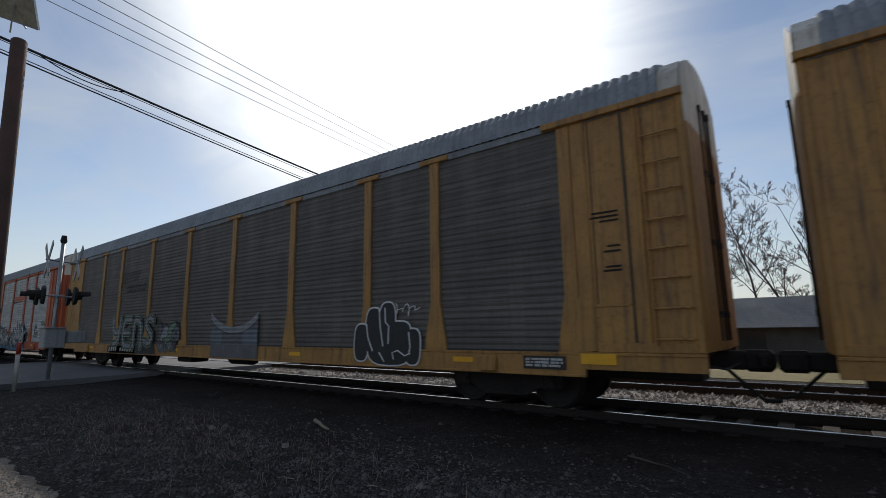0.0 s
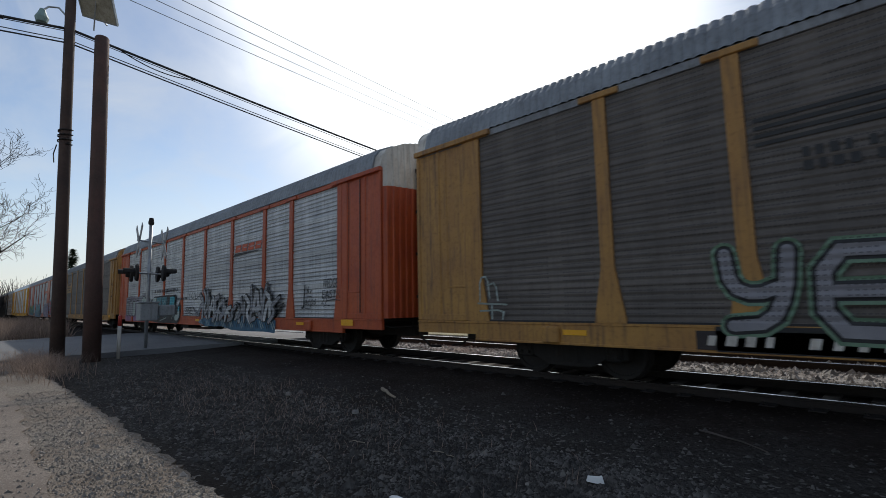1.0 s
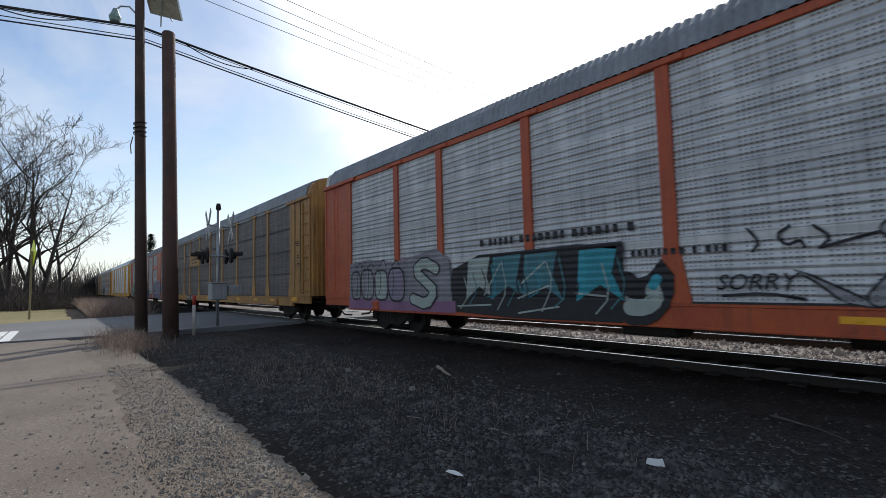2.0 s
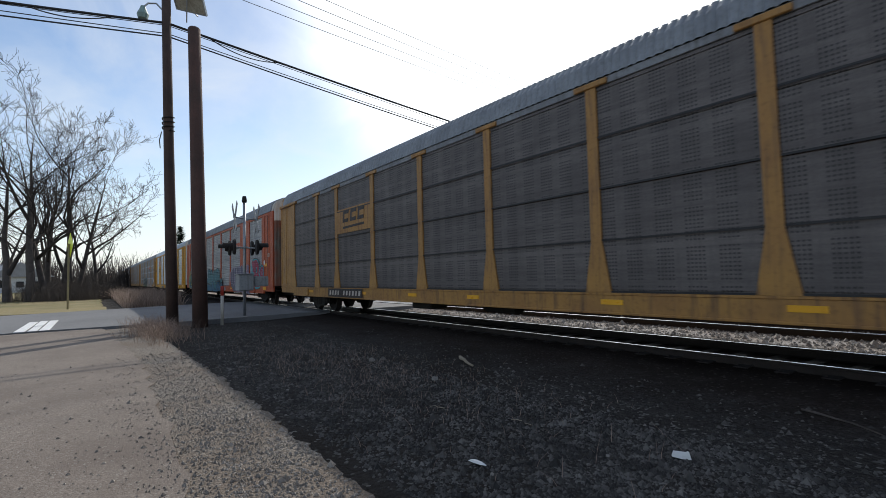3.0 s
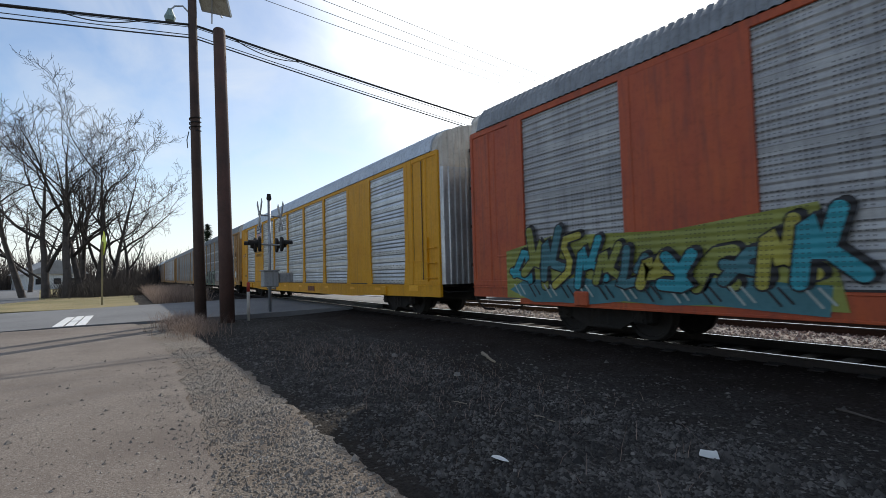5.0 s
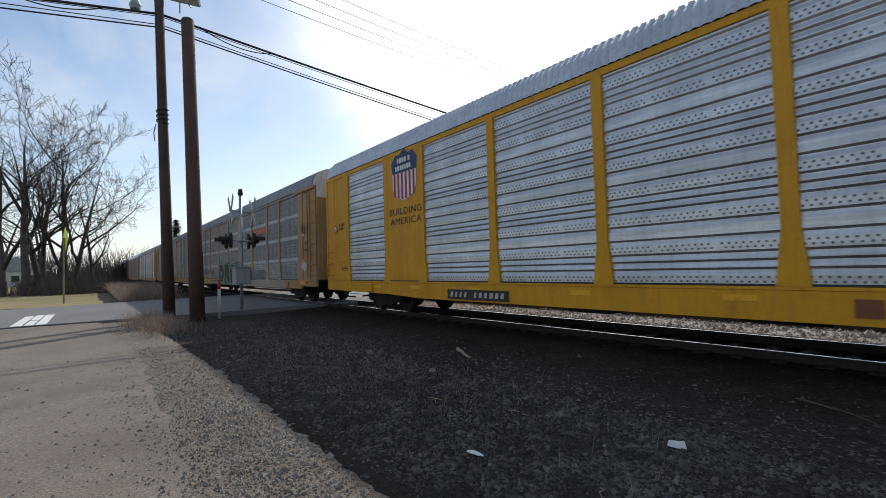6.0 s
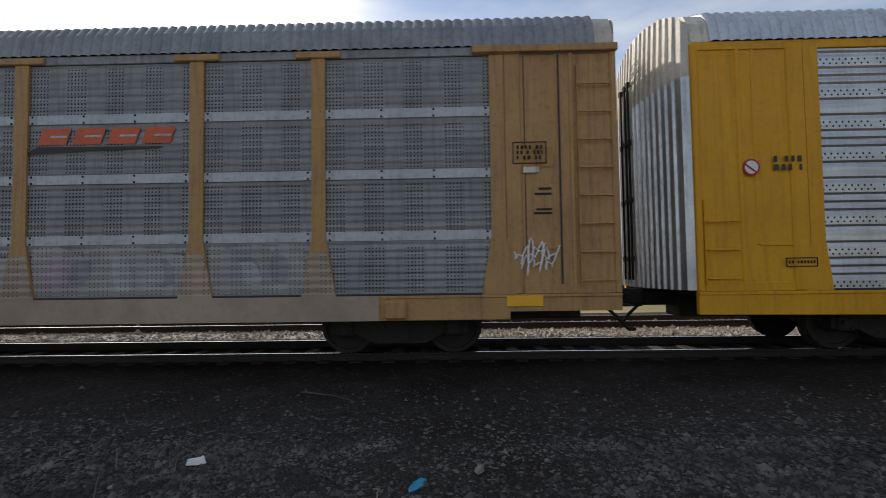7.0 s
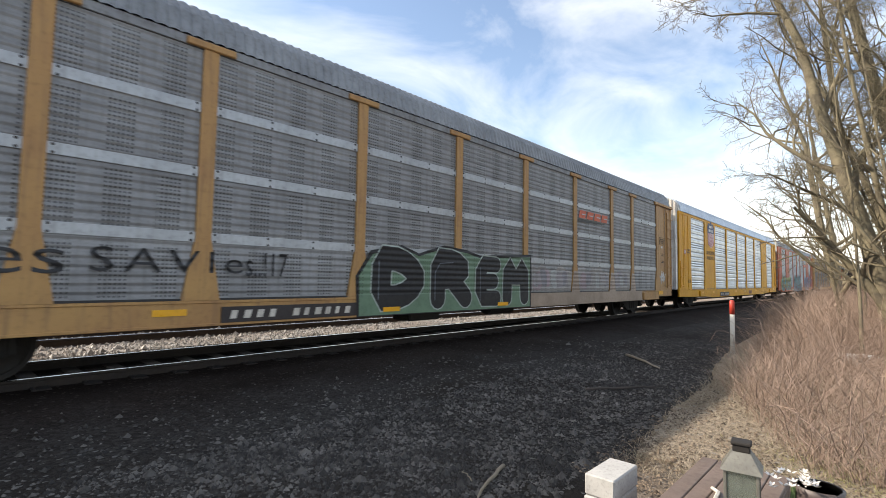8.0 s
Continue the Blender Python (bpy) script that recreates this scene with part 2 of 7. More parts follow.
STRIP = material("grey_strip", (0.46, 0.48, 0.5), (0.36, 0.38, 0.4), rough=0.5, metal=0.4, streak=0.35, dirt=(0.14, 0.13, 0.12))
PERF_DARK = sheet_metal("pierced_dark_sheet", (0.165, 0.142, 0.125), (0.11, 0.094, 0.083), 0.055, 0.07, 0.011, (0.9, 0.28, 0.7, 0.7), rough=0.6, metal=0.3)
PERF_GREY = sheet_metal("pierced_grey_sheet", (0.31, 0.313, 0.316), (0.22, 0.221, 0.225), 0.055, 0.055, 0.014, (0.62, 0.96, 0.5, 0.85), rough=0.55, metal=0.4)
PERF_BROWN = sheet_metal("pierced_brown_grey_sheet", (0.18, 0.158, 0.148), (0.12, 0.105, 0.1), 0.06, 0.06, 0.015, (0.5, 0.6, 0.6, 0.9), rough=0.58, metal=0.35)
PERF_LIGHT = sheet_metal("pierced_light_sheet", (0.66, 0.66, 0.65), (0.46, 0.465, 0.465), 0.07, 0.061, 0.012, (0.45, 0.5, 0.75, 0.8), rough=0.5, metal=0.45)
PERF_MID = sheet_metal("pierced_grey_ribbed_sheet", (0.48, 0.48, 0.475), (0.33, 0.335, 0.34), 0.07, 0.061, 0.011, (0.45, 0.5, 0.75, 0.8), rough=0.5, metal=0.4)
PERF_BRIGHT = sheet_metal("pierced_bright_sheet", (0.66, 0.68, 0.7), (0.5, 0.52, 0.54), 0.095, 0.061, 0.0165, (0.95, 0.488, 0.93, 0.25), rough=0.38, metal=0.85, streak=0.2, stagger=0.5, start=1.03)
BLACK = material("black_paint", (0.015, 0.015, 0.017), (0.022, 0.021, 0.02), rough=0.55, amount=0.2, dirt=(0.05, 0.045, 0.04))
GRIME = material("grimy_steel", (0.022, 0.018, 0.015), (0.013, 0.011, 0.01), rough=0.85, bump=0.3)
WHITE = material("white_paint", (0.78, 0.78, 0.76), (0.68, 0.67, 0.65), rough=0.6, amount=0.2, dirt=(0.4, 0.38, 0.35))
REFLECT = material("yellow_reflector", (0.85, 0.42, 0.01), (0.78, 0.36, 0.01), rough=0.35, amount=0.15)
POLE_WOOD = material("creosoted_pole_wood", (0.085, 0.05, 0.038), (0.05, 0.032, 0.027), rough=0.85, coarse=1.5, fine=16, streak=0.5, bump=0.5)
POLE_BROWN = material("red_brown_pole_wood", (0.105, 0.052, 0.04), (0.07, 0.04, 0.032), rough=0.85, coarse=1.5, fine=16, streak=0.5, bump=0.5)
# Light in the colour: bark and twigs near silhouette, bank bark pale as sunlit.
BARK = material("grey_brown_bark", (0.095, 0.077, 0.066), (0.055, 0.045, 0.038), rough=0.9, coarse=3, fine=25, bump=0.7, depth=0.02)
BARK_SUN = material("sunlit_olive_grey_bark", (0.22, 0.185, 0.115), (0.11, 0.09, 0.062), rough=0.9, coarse=2.5, fine=22, bump=0.7, depth=0.02)
TWIG = material("brown_twigs", (0.045, 0.034, 0.028), (0.032, 0.025, 0.021), rough=0.9, bump=0)
STEM = material("dry_brown_stems", (0.44, 0.32, 0.25), (0.29, 0.2, 0.15), rough=0.85, coarse=0.8, bump=0, dirt=(0.16, 0.09, 0.06), island=0.75)
LEAF_BITS = material("crumbled_leaves", (0.36, 0.28, 0.2), (0.13, 0.09, 0.06), rough=0.9, bump=0, island=0.95)
STRAW = material("pale_straw", (0.46, 0.385, 0.29), (0.33, 0.275, 0.19), rough=0.85, coarse=1.0, bump=0, island=0.7)
NEEDLES = material("dark_evergreen", (0.05, 0.085, 0.04), (0.03, 0.055, 0.03), rough=0.8, bump=0)
STEEL = material("galvanised_steel", (0.42, 0.44, 0.45), (0.33, 0.34, 0.35), rough=0.45, metal=0.7)
SIGNAL_GREY = material("grey_cabinet_paint", (0.36, 0.37, 0.37), (0.28, 0.29, 0.29), rough=0.6, streak=0.3)
CONCRETE = material("pale_concrete", (0.47, 0.46, 0.435), (0.37, 0.36, 0.345), rough=0.9, coarse=4, fine=50, bump=0.4)
BOARD = material("brown_stained_board", (0.2, 0.145, 0.115), (0.14, 0.1, 0.08), rough=0.6, coarse=3, fine=22, bump=0.3, random_tint=0.3)
RED = material("red_paint", (0.5, 0.05, 0.03), (0.38, 0.04, 0.03), rough=0.5)
SIGN_YELLOW = material("fluorescent_yellow_sheet", (0.75, 0.85, 0.02), (0.7, 0.8, 0.02), rough=0.4, bump=0)
HOUSE_WHITE = material("white_siding", (0.7, 0.7, 0.68), (0.6, 0.6, 0.58), rough=0.7)
HOUSE_GREY = material("grey_metal_roofing", (0.36, 0.35, 0.34), (0.3, 0.29, 0.28), rough=0.6, metal=0.3, streak=0.2)
CABLE = material("black_cable", (0.02, 0.02, 0.022), rough=0.6, bump=0)
WIRE = material("grey_wire", (0.28, 0.29, 0.3), rough=0.5, metal=0.5, bump=0)
LITTER_BLUE = material("blue_plastic", (0.02, 0.33, 0.55), rough=0.4, bump=0.1)
def spray_paint(name, base, dark, **kw):
    """Spray paint on the sides: grainy, with the ribs and holes of the sheet showing above the sill."""
    m = material(name, base, dark, **kw)
    nt = m.node_tree
    bsdf = nt.nodes["Principled BSDF"]
    co = nt.nodes.new("ShaderNodeTexCoord").outputs["Object"]
    sep = nt.nodes.new("ShaderNodeSeparateXYZ")
    nt.links.new(co, sep.inputs[0])
    x, z = sep.outputs["X"], sep.outputs["Z"]
    above = calc(nt, "GREATER_THAN", z, 1.03)
    wave = calc(nt, "SINE", calc(nt, "MULTIPLY", z, 2 * math.pi / 0.122))
    u = calc(nt, "MULTIPLY", calc(nt, "SUBTRACT", calc(nt, "FRACT", calc(nt, "DIVIDE", x, 0.07)), 0.5), 0.07)
    w = calc(nt, "MULTIPLY", calc(nt, "SUBTRACT", calc(nt, "FRACT", calc(nt, "DIVIDE", z, 0.061)), 0.5), 0.061)
    hit = calc(nt, "LESS_THAN", calc(nt, "ADD", calc(nt, "MULTIPLY", u, u), calc(nt, "MULTIPLY", w, w)), 0.00011)
    hit = calc(nt, "MULTIPLY", calc(nt, "MULTIPLY", hit, above), calc(nt, "LESS_THAN", calc(nt, "FRACT", calc(nt, "DIVIDE", x, 0.45)), 0.7))
    old = bsdf.inputs["Base Color"].links[0].from_socket
    nt.links.new(mixer(nt, hit, old, (0.014, 0.014, 0.015)), bsdf.inputs["Base Color"])
    bp = nt.nodes.new("ShaderNodeBump")
    bp.inputs["Strength"].default_value, bp.inputs["Distance"].default_value = 0.8, 0.007
    nt.links.new(calc(nt, "MULTIPLY", wave, above), bp.inputs["Height"])
    nt.links.new(bp.outputs["Normal"], bsdf.inputs["Normal"])
    return m


SPRAY = {k: (spray_paint if k not in ("navy", "flag_red", "orange", "brown", "plate") else material)("spray_" + k, c, tuple(x * 0.75 for x in c), rough=0.55, coarse=1.5, amount=0.3, dirt=tuple(x * 0.45 for x in c)) for k, c in dict(
    silver=(0.42, 0.42, 0.42), bright=(0.55, 0.55, 0.54), faded=(0.19, 0.195, 0.2), teal=(0.06, 0.20, 0.23), blue=(0.05, 0.15, 0.24), purple=(0.2, 0.14, 0.22), slate=(0.13, 0.13, 0.19), mist=(0.13, 0.126, 0.132), lead=(0.3, 0.3, 0.31), lilac=(0.27, 0.23, 0.3), lemon=(0.42, 0.38, 0.06), ghost=(0.36, 0.33, 0.335), rose=(0.4, 0.31, 0.33), dusk=(0.27, 0.26, 0.28), haze=(0.15, 0.142, 0.135), steel=(0.16, 0.18, 0.21), mauve=(0.27, 0.13, 0.24), crimson=(0.30, 0.015, 0.06), cyan=(0.03, 0.33, 0.40), green=(0.15, 0.25, 0.16),
    pale=(0.4, 0.46, 0.42), pink=(0.45, 0.34, 0.46), olive=(0.28, 0.3, 0.06), ink=(0.012, 0.012, 0.014), navy=(0.012, 0.04, 0.13), flag_red=(0.45, 0.02, 0.05), orange=(0.62, 0.11, 0.04), brown=(0.2, 0.06, 0.02), plate=(0.03, 0.022, 0.022), buff=(0.36, 0.34, 0.325), sand=(0.4, 0.3, 0.225)).items()}
BARN_WALL = material("dark_weathered_siding", (0.1, 0.095, 0.09), (0.07, 0.065, 0.06), rough=0.8, streak=0.4)
BARN_ROOF = material("dull_grey_roofing", (0.2, 0.2, 0.2), (0.15, 0.15, 0.15), rough=0.7, streak=0.3)
GLASS = material("dark_window_glass", (0.03, 0.035, 0.04), rough=0.1, bump=0)


# ---- mesh helpers ----
class Geo:
    """Gathers vertices and faces of one mesh."""

    def __init__(self):
        self.v, self.f = [], []

    def add(self, verts, faces):
        n = len(self.v)
        self.v += [tuple(p) for p in verts]
        self.f += [tuple(i + n for i in q) for q in faces]
        return self

    def box(self, x0, x1, y0, y1, z0, z1, c=0.0):
        if c <= 0:
            return self.add([(x, y, z) for x in (x0, x1) for y in (y0, y1) for z in (z0, z1)],
                            [(0, 1, 3, 2), (4, 6, 7, 5), (0, 4, 5, 1), (2, 3, 7, 6), (0, 2, 6, 4), (1, 5, 7, 3)])
        c = min(c, (x1 - x0) * 0.45, (y1 - y0) * 0.45, (z1 - z0) * 0.45)
        bm = bmesh.new()
        bmesh.ops.create_cube(bm, size=1.0)
        for p in bm.verts:
            p.co = Vector(((x0 + x1) / 2 + p.co.x * (x1 - x0), (y0 + y1) / 2 + p.co.y * (y1 - y0), (z0 + z1) / 2 + p.co.z * (z1 - z0)))
        bmesh.ops.bevel(bm, geom=list(bm.edges), offset=c, segments=1, affect="EDGES")
        bm.verts.index_update()
        self.add([p.co for p in bm.verts], [[q.index for q in f.verts] for f in bm.faces])
        bm.free()
        return self

    def tube(self, pts, radii, n=8, cap=True):
        pts = [Vector(p) for p in pts]
        if isinstance(radii, (int, float)):
            radii = [radii] * len(pts)
        start = len(self.v)
        side = None
        for i, p in enumerate(pts):
            d = (pts[min(i + 1, len(pts) - 1)] - pts[max(i - 1, 0)]).normalized()
            if side is None:
                side = d.orthogonal().normalized()
            side = (side - d * side.dot(d)).normalized()
            up = d.cross(side)
            for k in range(n):
                a = 2 * math.pi * k / n
                self.v.append(tuple(p + (side * math.cos(a) + up * math.sin(a)) * radii[i]))
        for i in range(len(pts) - 1):
            for k in range(n):
                a, b = start + i * n + k, start + i * n + (k + 1) % n
                self.f.append((a, b, b + n, a + n))
        if cap:
            self.f.append(tuple(start + k for k in range(n))[::-1])
            self.f.append(tuple(start + (len(pts) - 1) * n + k for k in range(n)))
        return self

    def prism(self, poly, a, b, axis="y"):
        """A flat outline drawn out from a to b: along y the outline is (x, z), along x (y, z), along z (x, y)."""
        put = {"y": lambda p, t: (p[0], t, p[1]), "x": lambda p, t: (t, p[0], p[1]), "z": lambda p, t: (p[0], p[1], t)}[axis]
        n = len(poly)
        area = sum(poly[i][0] * poly[(i + 1) % n][1] - poly[(i + 1) % n][0] * poly[i][1] for i in range(n))
        verts = [put(p, a) for p in poly] + [put(p, b) for p in poly]
        faces = [tuple(range(n)), tuple(range(2 * n - 1, n - 1, -1))] + [(i, i + n, (i + 1) % n + n, (i + 1) % n) for i in range(n)]
        return self.add(verts, faces)

    def mesh(self, name, mat, smooth=False):
        me = bpy.data.meshes.new(name)
        me.from_pydata(self.v, [], self.f)
        me.materials.append(mat)
        bm = bmesh.new()
        bm.from_mesh(me)
        bmesh.ops.recalc_face_normals(bm, faces=bm.faces)
        bm.to_mesh(me)
        bm.free()
        if smooth:
            me.shade_smooth()
        return me


def quick_mesh(name, v, f, mat, smooth=False):
    me = bpy.data.meshes.new(name)
    me.from_pydata(v, [], f)
    me.materials.append(mat)
    if smooth:
        me.shade_smooth()
    return me


CACHE = {}


def cached(key, build):
    if key not in CACHE:
        CACHE[key] = build()
    return CACHE[key]


def part(name, me, parent, label="", at=(0, 0, 0), turn=0.0):
    ob = new(name, me)
    ob.parent = parent
    ob.location = at
    ob.rotation_euler = (0, 0, radians(turn))
    if label:
        ob["label"] = label
    return ob


def thing(name, label, category, at=(0, 0, 0), group="", kind="", me=None, turn=0.0):
    ob = new(name, me)
    ob.matrix_basis = pose(*at, 0, 0, turn)
    return tagged(ob, label, category, group, kind)


def lettering(body, size, mat, offset=0.0, shear=0.0, key=None, space=1.0):
    cu = bpy.data.curves.new("letters", "FONT")
    cu.body, cu.size, cu.offset, cu.shear, cu.space_character = body, size, offset, shear, space
    cu.extrude, cu.resolution_u = 0.0015, 3
    tmp = bpy.data.objects.new("letters", cu)
    me = bpy.data.meshes.new_from_object(tmp)
    bpy.data.objects.remove(tmp)
    bpy.data.curves.remove(cu)
    me.transform(Matrix.Rotation(radians(90), 4, "X"))
    me.materials.clear()
    me.materials.append(mat)
    return me


# ---- ground, road and track ----
TRACK_Y = 8.93
GROUND_Z = -0.22


def sheet(name, label, category, outline, z, mat, thick=0.05, kind="structure"):
    g = Geo().prism(outline, z - thick, z, "z")
    return thing(name, label, category, kind=kind, me=g.mesh(name, mat))


def rough_edge(points, step=0.5, amp=0.12, seed=1):
    """An outline with its edges broken up."""
    rnd = random.Random(seed)
    out = []
    n = len(points)
    for i in range(n):
        a, b = Vector(points[i]), Vector(points[(i + 1) % n])
        k = max(1, int((b - a).length / step))
        for j in range(k):
            p = a.lerp(b, j / k)
            out.append((p.x + rnd.uniform(-amp, amp), p.y + rnd.uniform(-amp, amp)))
    return out


def build_ground():
    xs = [-2500, -900, -300, -120, -60, -40, -30, -24, -18, -13, -9, -6, -4, -2, 0, 2, 4, 6, 9, 13, 18, 25, 40, 70, 120, 300, 900, 2500]
    ys = [-2500, -900, -300, -120, -60, -30, -15, -8, -4, -2, -1, 0, 1, 2, 3, 4, 5, 6, 7, 9, 13, 20, 30, 60, 120, 300, 900, 2500]
    v, f = [], []
    for y in ys:
        for x in xs:
            h = 0.0
            if abs(x) < 30 and -10 < y < 7:
                h = 0.02 * noise.noise(Vector((x * 0.25, y * 0.4, 0)))
            v.append((x, y, GROUND_Z + h))
    n = len(xs)
    for j in range(len(ys) - 1):
        for i in range(n - 1):
            f.append((j * n + i, j * n + i + 1, (j + 1) * n + i + 1, (j + 1) * n + i))
    thing("ground", "dark grey cinder and gravel ground beside the railway", "ground", kind="structure", me=quick_mesh("ground", v, f, CINDER, True))
    # the lot where the camera stands, and its gritty margin
    # Margin ends on the train's shadow edge: dark gravel beyond paints in that shade.
    sheet("grit_margin", "pale gritty margin of the worn asphalt, cut off along the train's shadow edge", "gravel",
          rough_edge([(-19.5, 1.4), (-12, 1.62), (-8, 1.66), (-4, 1.62), (0, 1.58), (4.2, 1.55), (4.9, 1.2), (5.2, -3), (-19.5, -3)], 0.12, 0.05, 3), -0.155, GRIT)
    sheet("pavement", "worn grey brown asphalt lot beside the tracks", "pavement",
          rough_edge([(-20, 0.3), (-12, 0.75), (-7.5, 0.72), (-4.3, 0.6), (-2.8, 0.45), (0, 0.0), (4.4, -1.2), (6.5, -2.2), (6.5, -26), (-20, -26)], 0.25, 0.06, 4), -0.14, LOT)
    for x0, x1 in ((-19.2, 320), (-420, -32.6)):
        thing("cinder_shoulder", "dark cinders sloping up to the rail, shade beside the train painted in", "ground", kind="structure",
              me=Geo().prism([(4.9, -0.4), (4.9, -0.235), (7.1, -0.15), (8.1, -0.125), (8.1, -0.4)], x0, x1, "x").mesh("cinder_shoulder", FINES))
        # This dark sheet over the ballast paints in the shade under the cars.
        thing("cinder_infill", "dark cinders between the rails, shade under the cars painted in", "ground", kind="structure",
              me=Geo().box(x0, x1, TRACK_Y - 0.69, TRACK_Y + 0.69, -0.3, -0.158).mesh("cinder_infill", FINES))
    # the road over the crossing
    v, f = [], []
    prof = [(-70, -0.16), (-6, -0.15), (-1, -0.1), (3, -0.05), (6.9, -0.02), (8.18 - 0.06, -0.02)]
    for y, z in prof:
        v += [(-32.5, y, z), (-19.3 - (0.9 if y < 0 else 0), y, z), (-32.5, y, z - 0.3), (-19.3 - (0.9 if y < 0 else 0), y, z - 0.3)]
    for i in range(len(prof) - 1):
        a = 4 * i
        f += [(a, a + 1, a + 5, a + 4), (a + 1, a + 3, a + 7, a + 5), (a, a + 4, a + 6, a + 2)]
    thing("road", "grey asphalt road that crosses the railway on the level", "road", kind="structure", me=quick_mesh("road", v, f, ROAD))
    g = Geo().box(-32.4, -19.4, TRACK_Y - 0.66, TRACK_Y + 0.66, -0.25, -0.02, 0.02)
    thing("crossing_panel", "dark rubber and asphalt panel between the rails", "crossing panel", kind="structure", me=g.mesh("crossing_panel", ROAD))
    sheet("far_road", "grey asphalt road beyond the crossing", "road", [(-32.5, TRACK_Y + 0.8), (-19.3, TRACK_Y + 0.8), (-19.3, 80), (-32.5, 80)], -0.03, ROAD, 0.25)
    sheet("lawn", "dry yellow green lawn beside the road", "lawn",
          rough_edge([(-33.0, 0.6), (-33.4, -12), (-36, -60), (-150, -60), (-150, -8), (-62, 0.5)], 2.0, 0.2, 5), -0.13, DEAD_GRASS)
    sheet("side_street", "grey asphalt side street among lawns", "road", [(-52, -6), (-36, -11), (-36, -16), (-140, -27), (-140, -16)], -0.115, ROAD, 0.06)
    # Front edge follows the train's shadow line; pale litter paints in the sunlit side.
    sheet("leaf_litter", "brown leaf litter and dead grass under the brush", "leaf litter",
          rough_edge([(4.0, -0.4), (4.1, 1.0), (4.5, 1.7), (6.2, 1.92), (8.1, 1.97), (10, 2.35), (13, 2.7), (24, 3.2), (60, 4.5), (60, -30), (4.2, -30)], 0.06, 0.05, 6), -0.132, LEAF_LITTER, 0.09)
    sheet("far_field", "dull brown ground beyond the railway", "ground", [(-300, 17), (300, 17), (300, 200), (-300, 200)], -0.2, DEAD_GRASS, 0.05)


def build_road_mark():
    g = Geo()
    for i, (x0, x1, y0, y1) in enumerate([(-25.3, -20.2, -1.38, -1.12), (-25.3, -22.6, -1.68, -1.44), (-22.3, -20.2, -1.66, -1.44), (-25.0, -20.2, -2.0, -1.74)]):
        g.box(x0, x1, y0, y1, -0.11, -0.088)
    thing("road_marking", "worn white paint marking on the asphalt road", "road marking", kind="structure", me=g.mesh("road_marking", WHITE))


def build_track(y, name, length=(-420, 320)):
    x0, x1 = length
    bed = [(y - 2.6, -0.36), (y - 1.75, -0.2), (y - 1.3, -0.17), (y + 1.3, -0.17), (y + 1.9, -0.2), (y + 2.7, -0.36)]
    thing(name + "_ballast", "grey stone ballast bed under the rails", "ballast", kind="structure", me=Geo().prism(bed, x0, x1, "x").mesh("ballast", BALLAST))
    for side in (-1, 1):
        yc = y + side * 0.753
        prof = [(-0.07, -0.18), (0.07, -0.18), (0.07, -0.165), (0.012, -0.14), (0.012, -0.045), (0.036, -0.035), (0.036, -0.006), (-0.036, -0.006), (-0.036, -0.035), (-0.012, -0.045), (-0.012, -0.14), (-0.07, -0.165)]
        rail = thing("rail", "rusty steel rail with a polished running surface", "rail", kind="structure",
                     me=Geo().prism([(yc + a, b) for a, b in prof], x0, x1, "x").mesh("rail", RAIL))
        part("rail_head", Geo().prism([(yc - 0.036, -0.005), (yc - 0.03, 0.0), (yc + 0.03, 0.0), (yc + 0.036, -0.005)], x0, x1, "x").mesh("rail_head", RAIL_TOP), rail, "polished steel rail head")


build_ground()
build_road_mark()
build_track(TRACK_Y, "track")
build_track(TRACK_Y + 4.4, "second_track")


# ---- the train ----
SPEED = 20.99
POSTS = [1.85, 4.63, 6.55, 9.36, 12.25, 15.1, 17.95, 20.8, 22.75, 25.5]
LENGTH = 27.3
HALF = LENGTH / 2
EAVE = 4.85
ROOF = [(-1.6, EAVE), (-1.52, 5.2), (-1.36, 5.4), (-0.95, 5.58), (-0.45, 5.68), (0, 5.71), (0.45, 5.68), (0.95, 5.58), (1.36, 5.4), (1.52, 5.2), (1.6, EAVE)]


def roof_mesh(mat):
    v, f = [], []
    n = len(ROOF)
    step, x = 0.04, -HALF + 0.3
    cols = int((LENGTH - 0.6) / step)
    for i in range(cols + 1):
        lift = (0.0, 0.022, 0.03, 0.022)[i % 4]
        for yy, zz in ROOF:
            d = Vector((yy, zz - 4.2)).normalized() * lift
            v.append((x + i * step, yy + d.x, zz + d.y))
    for i in range(cols):
        for k in range(n - 1):
            f.append((i * n + k, (i + 1) * n + k, (i + 1) * n + k + 1, i * n + k + 1))
    f.append(tuple(range(n)))
    f.append(tuple(cols * n + k for k in range(n))[::-1])
    return quick_mesh("roof", v, f, mat)


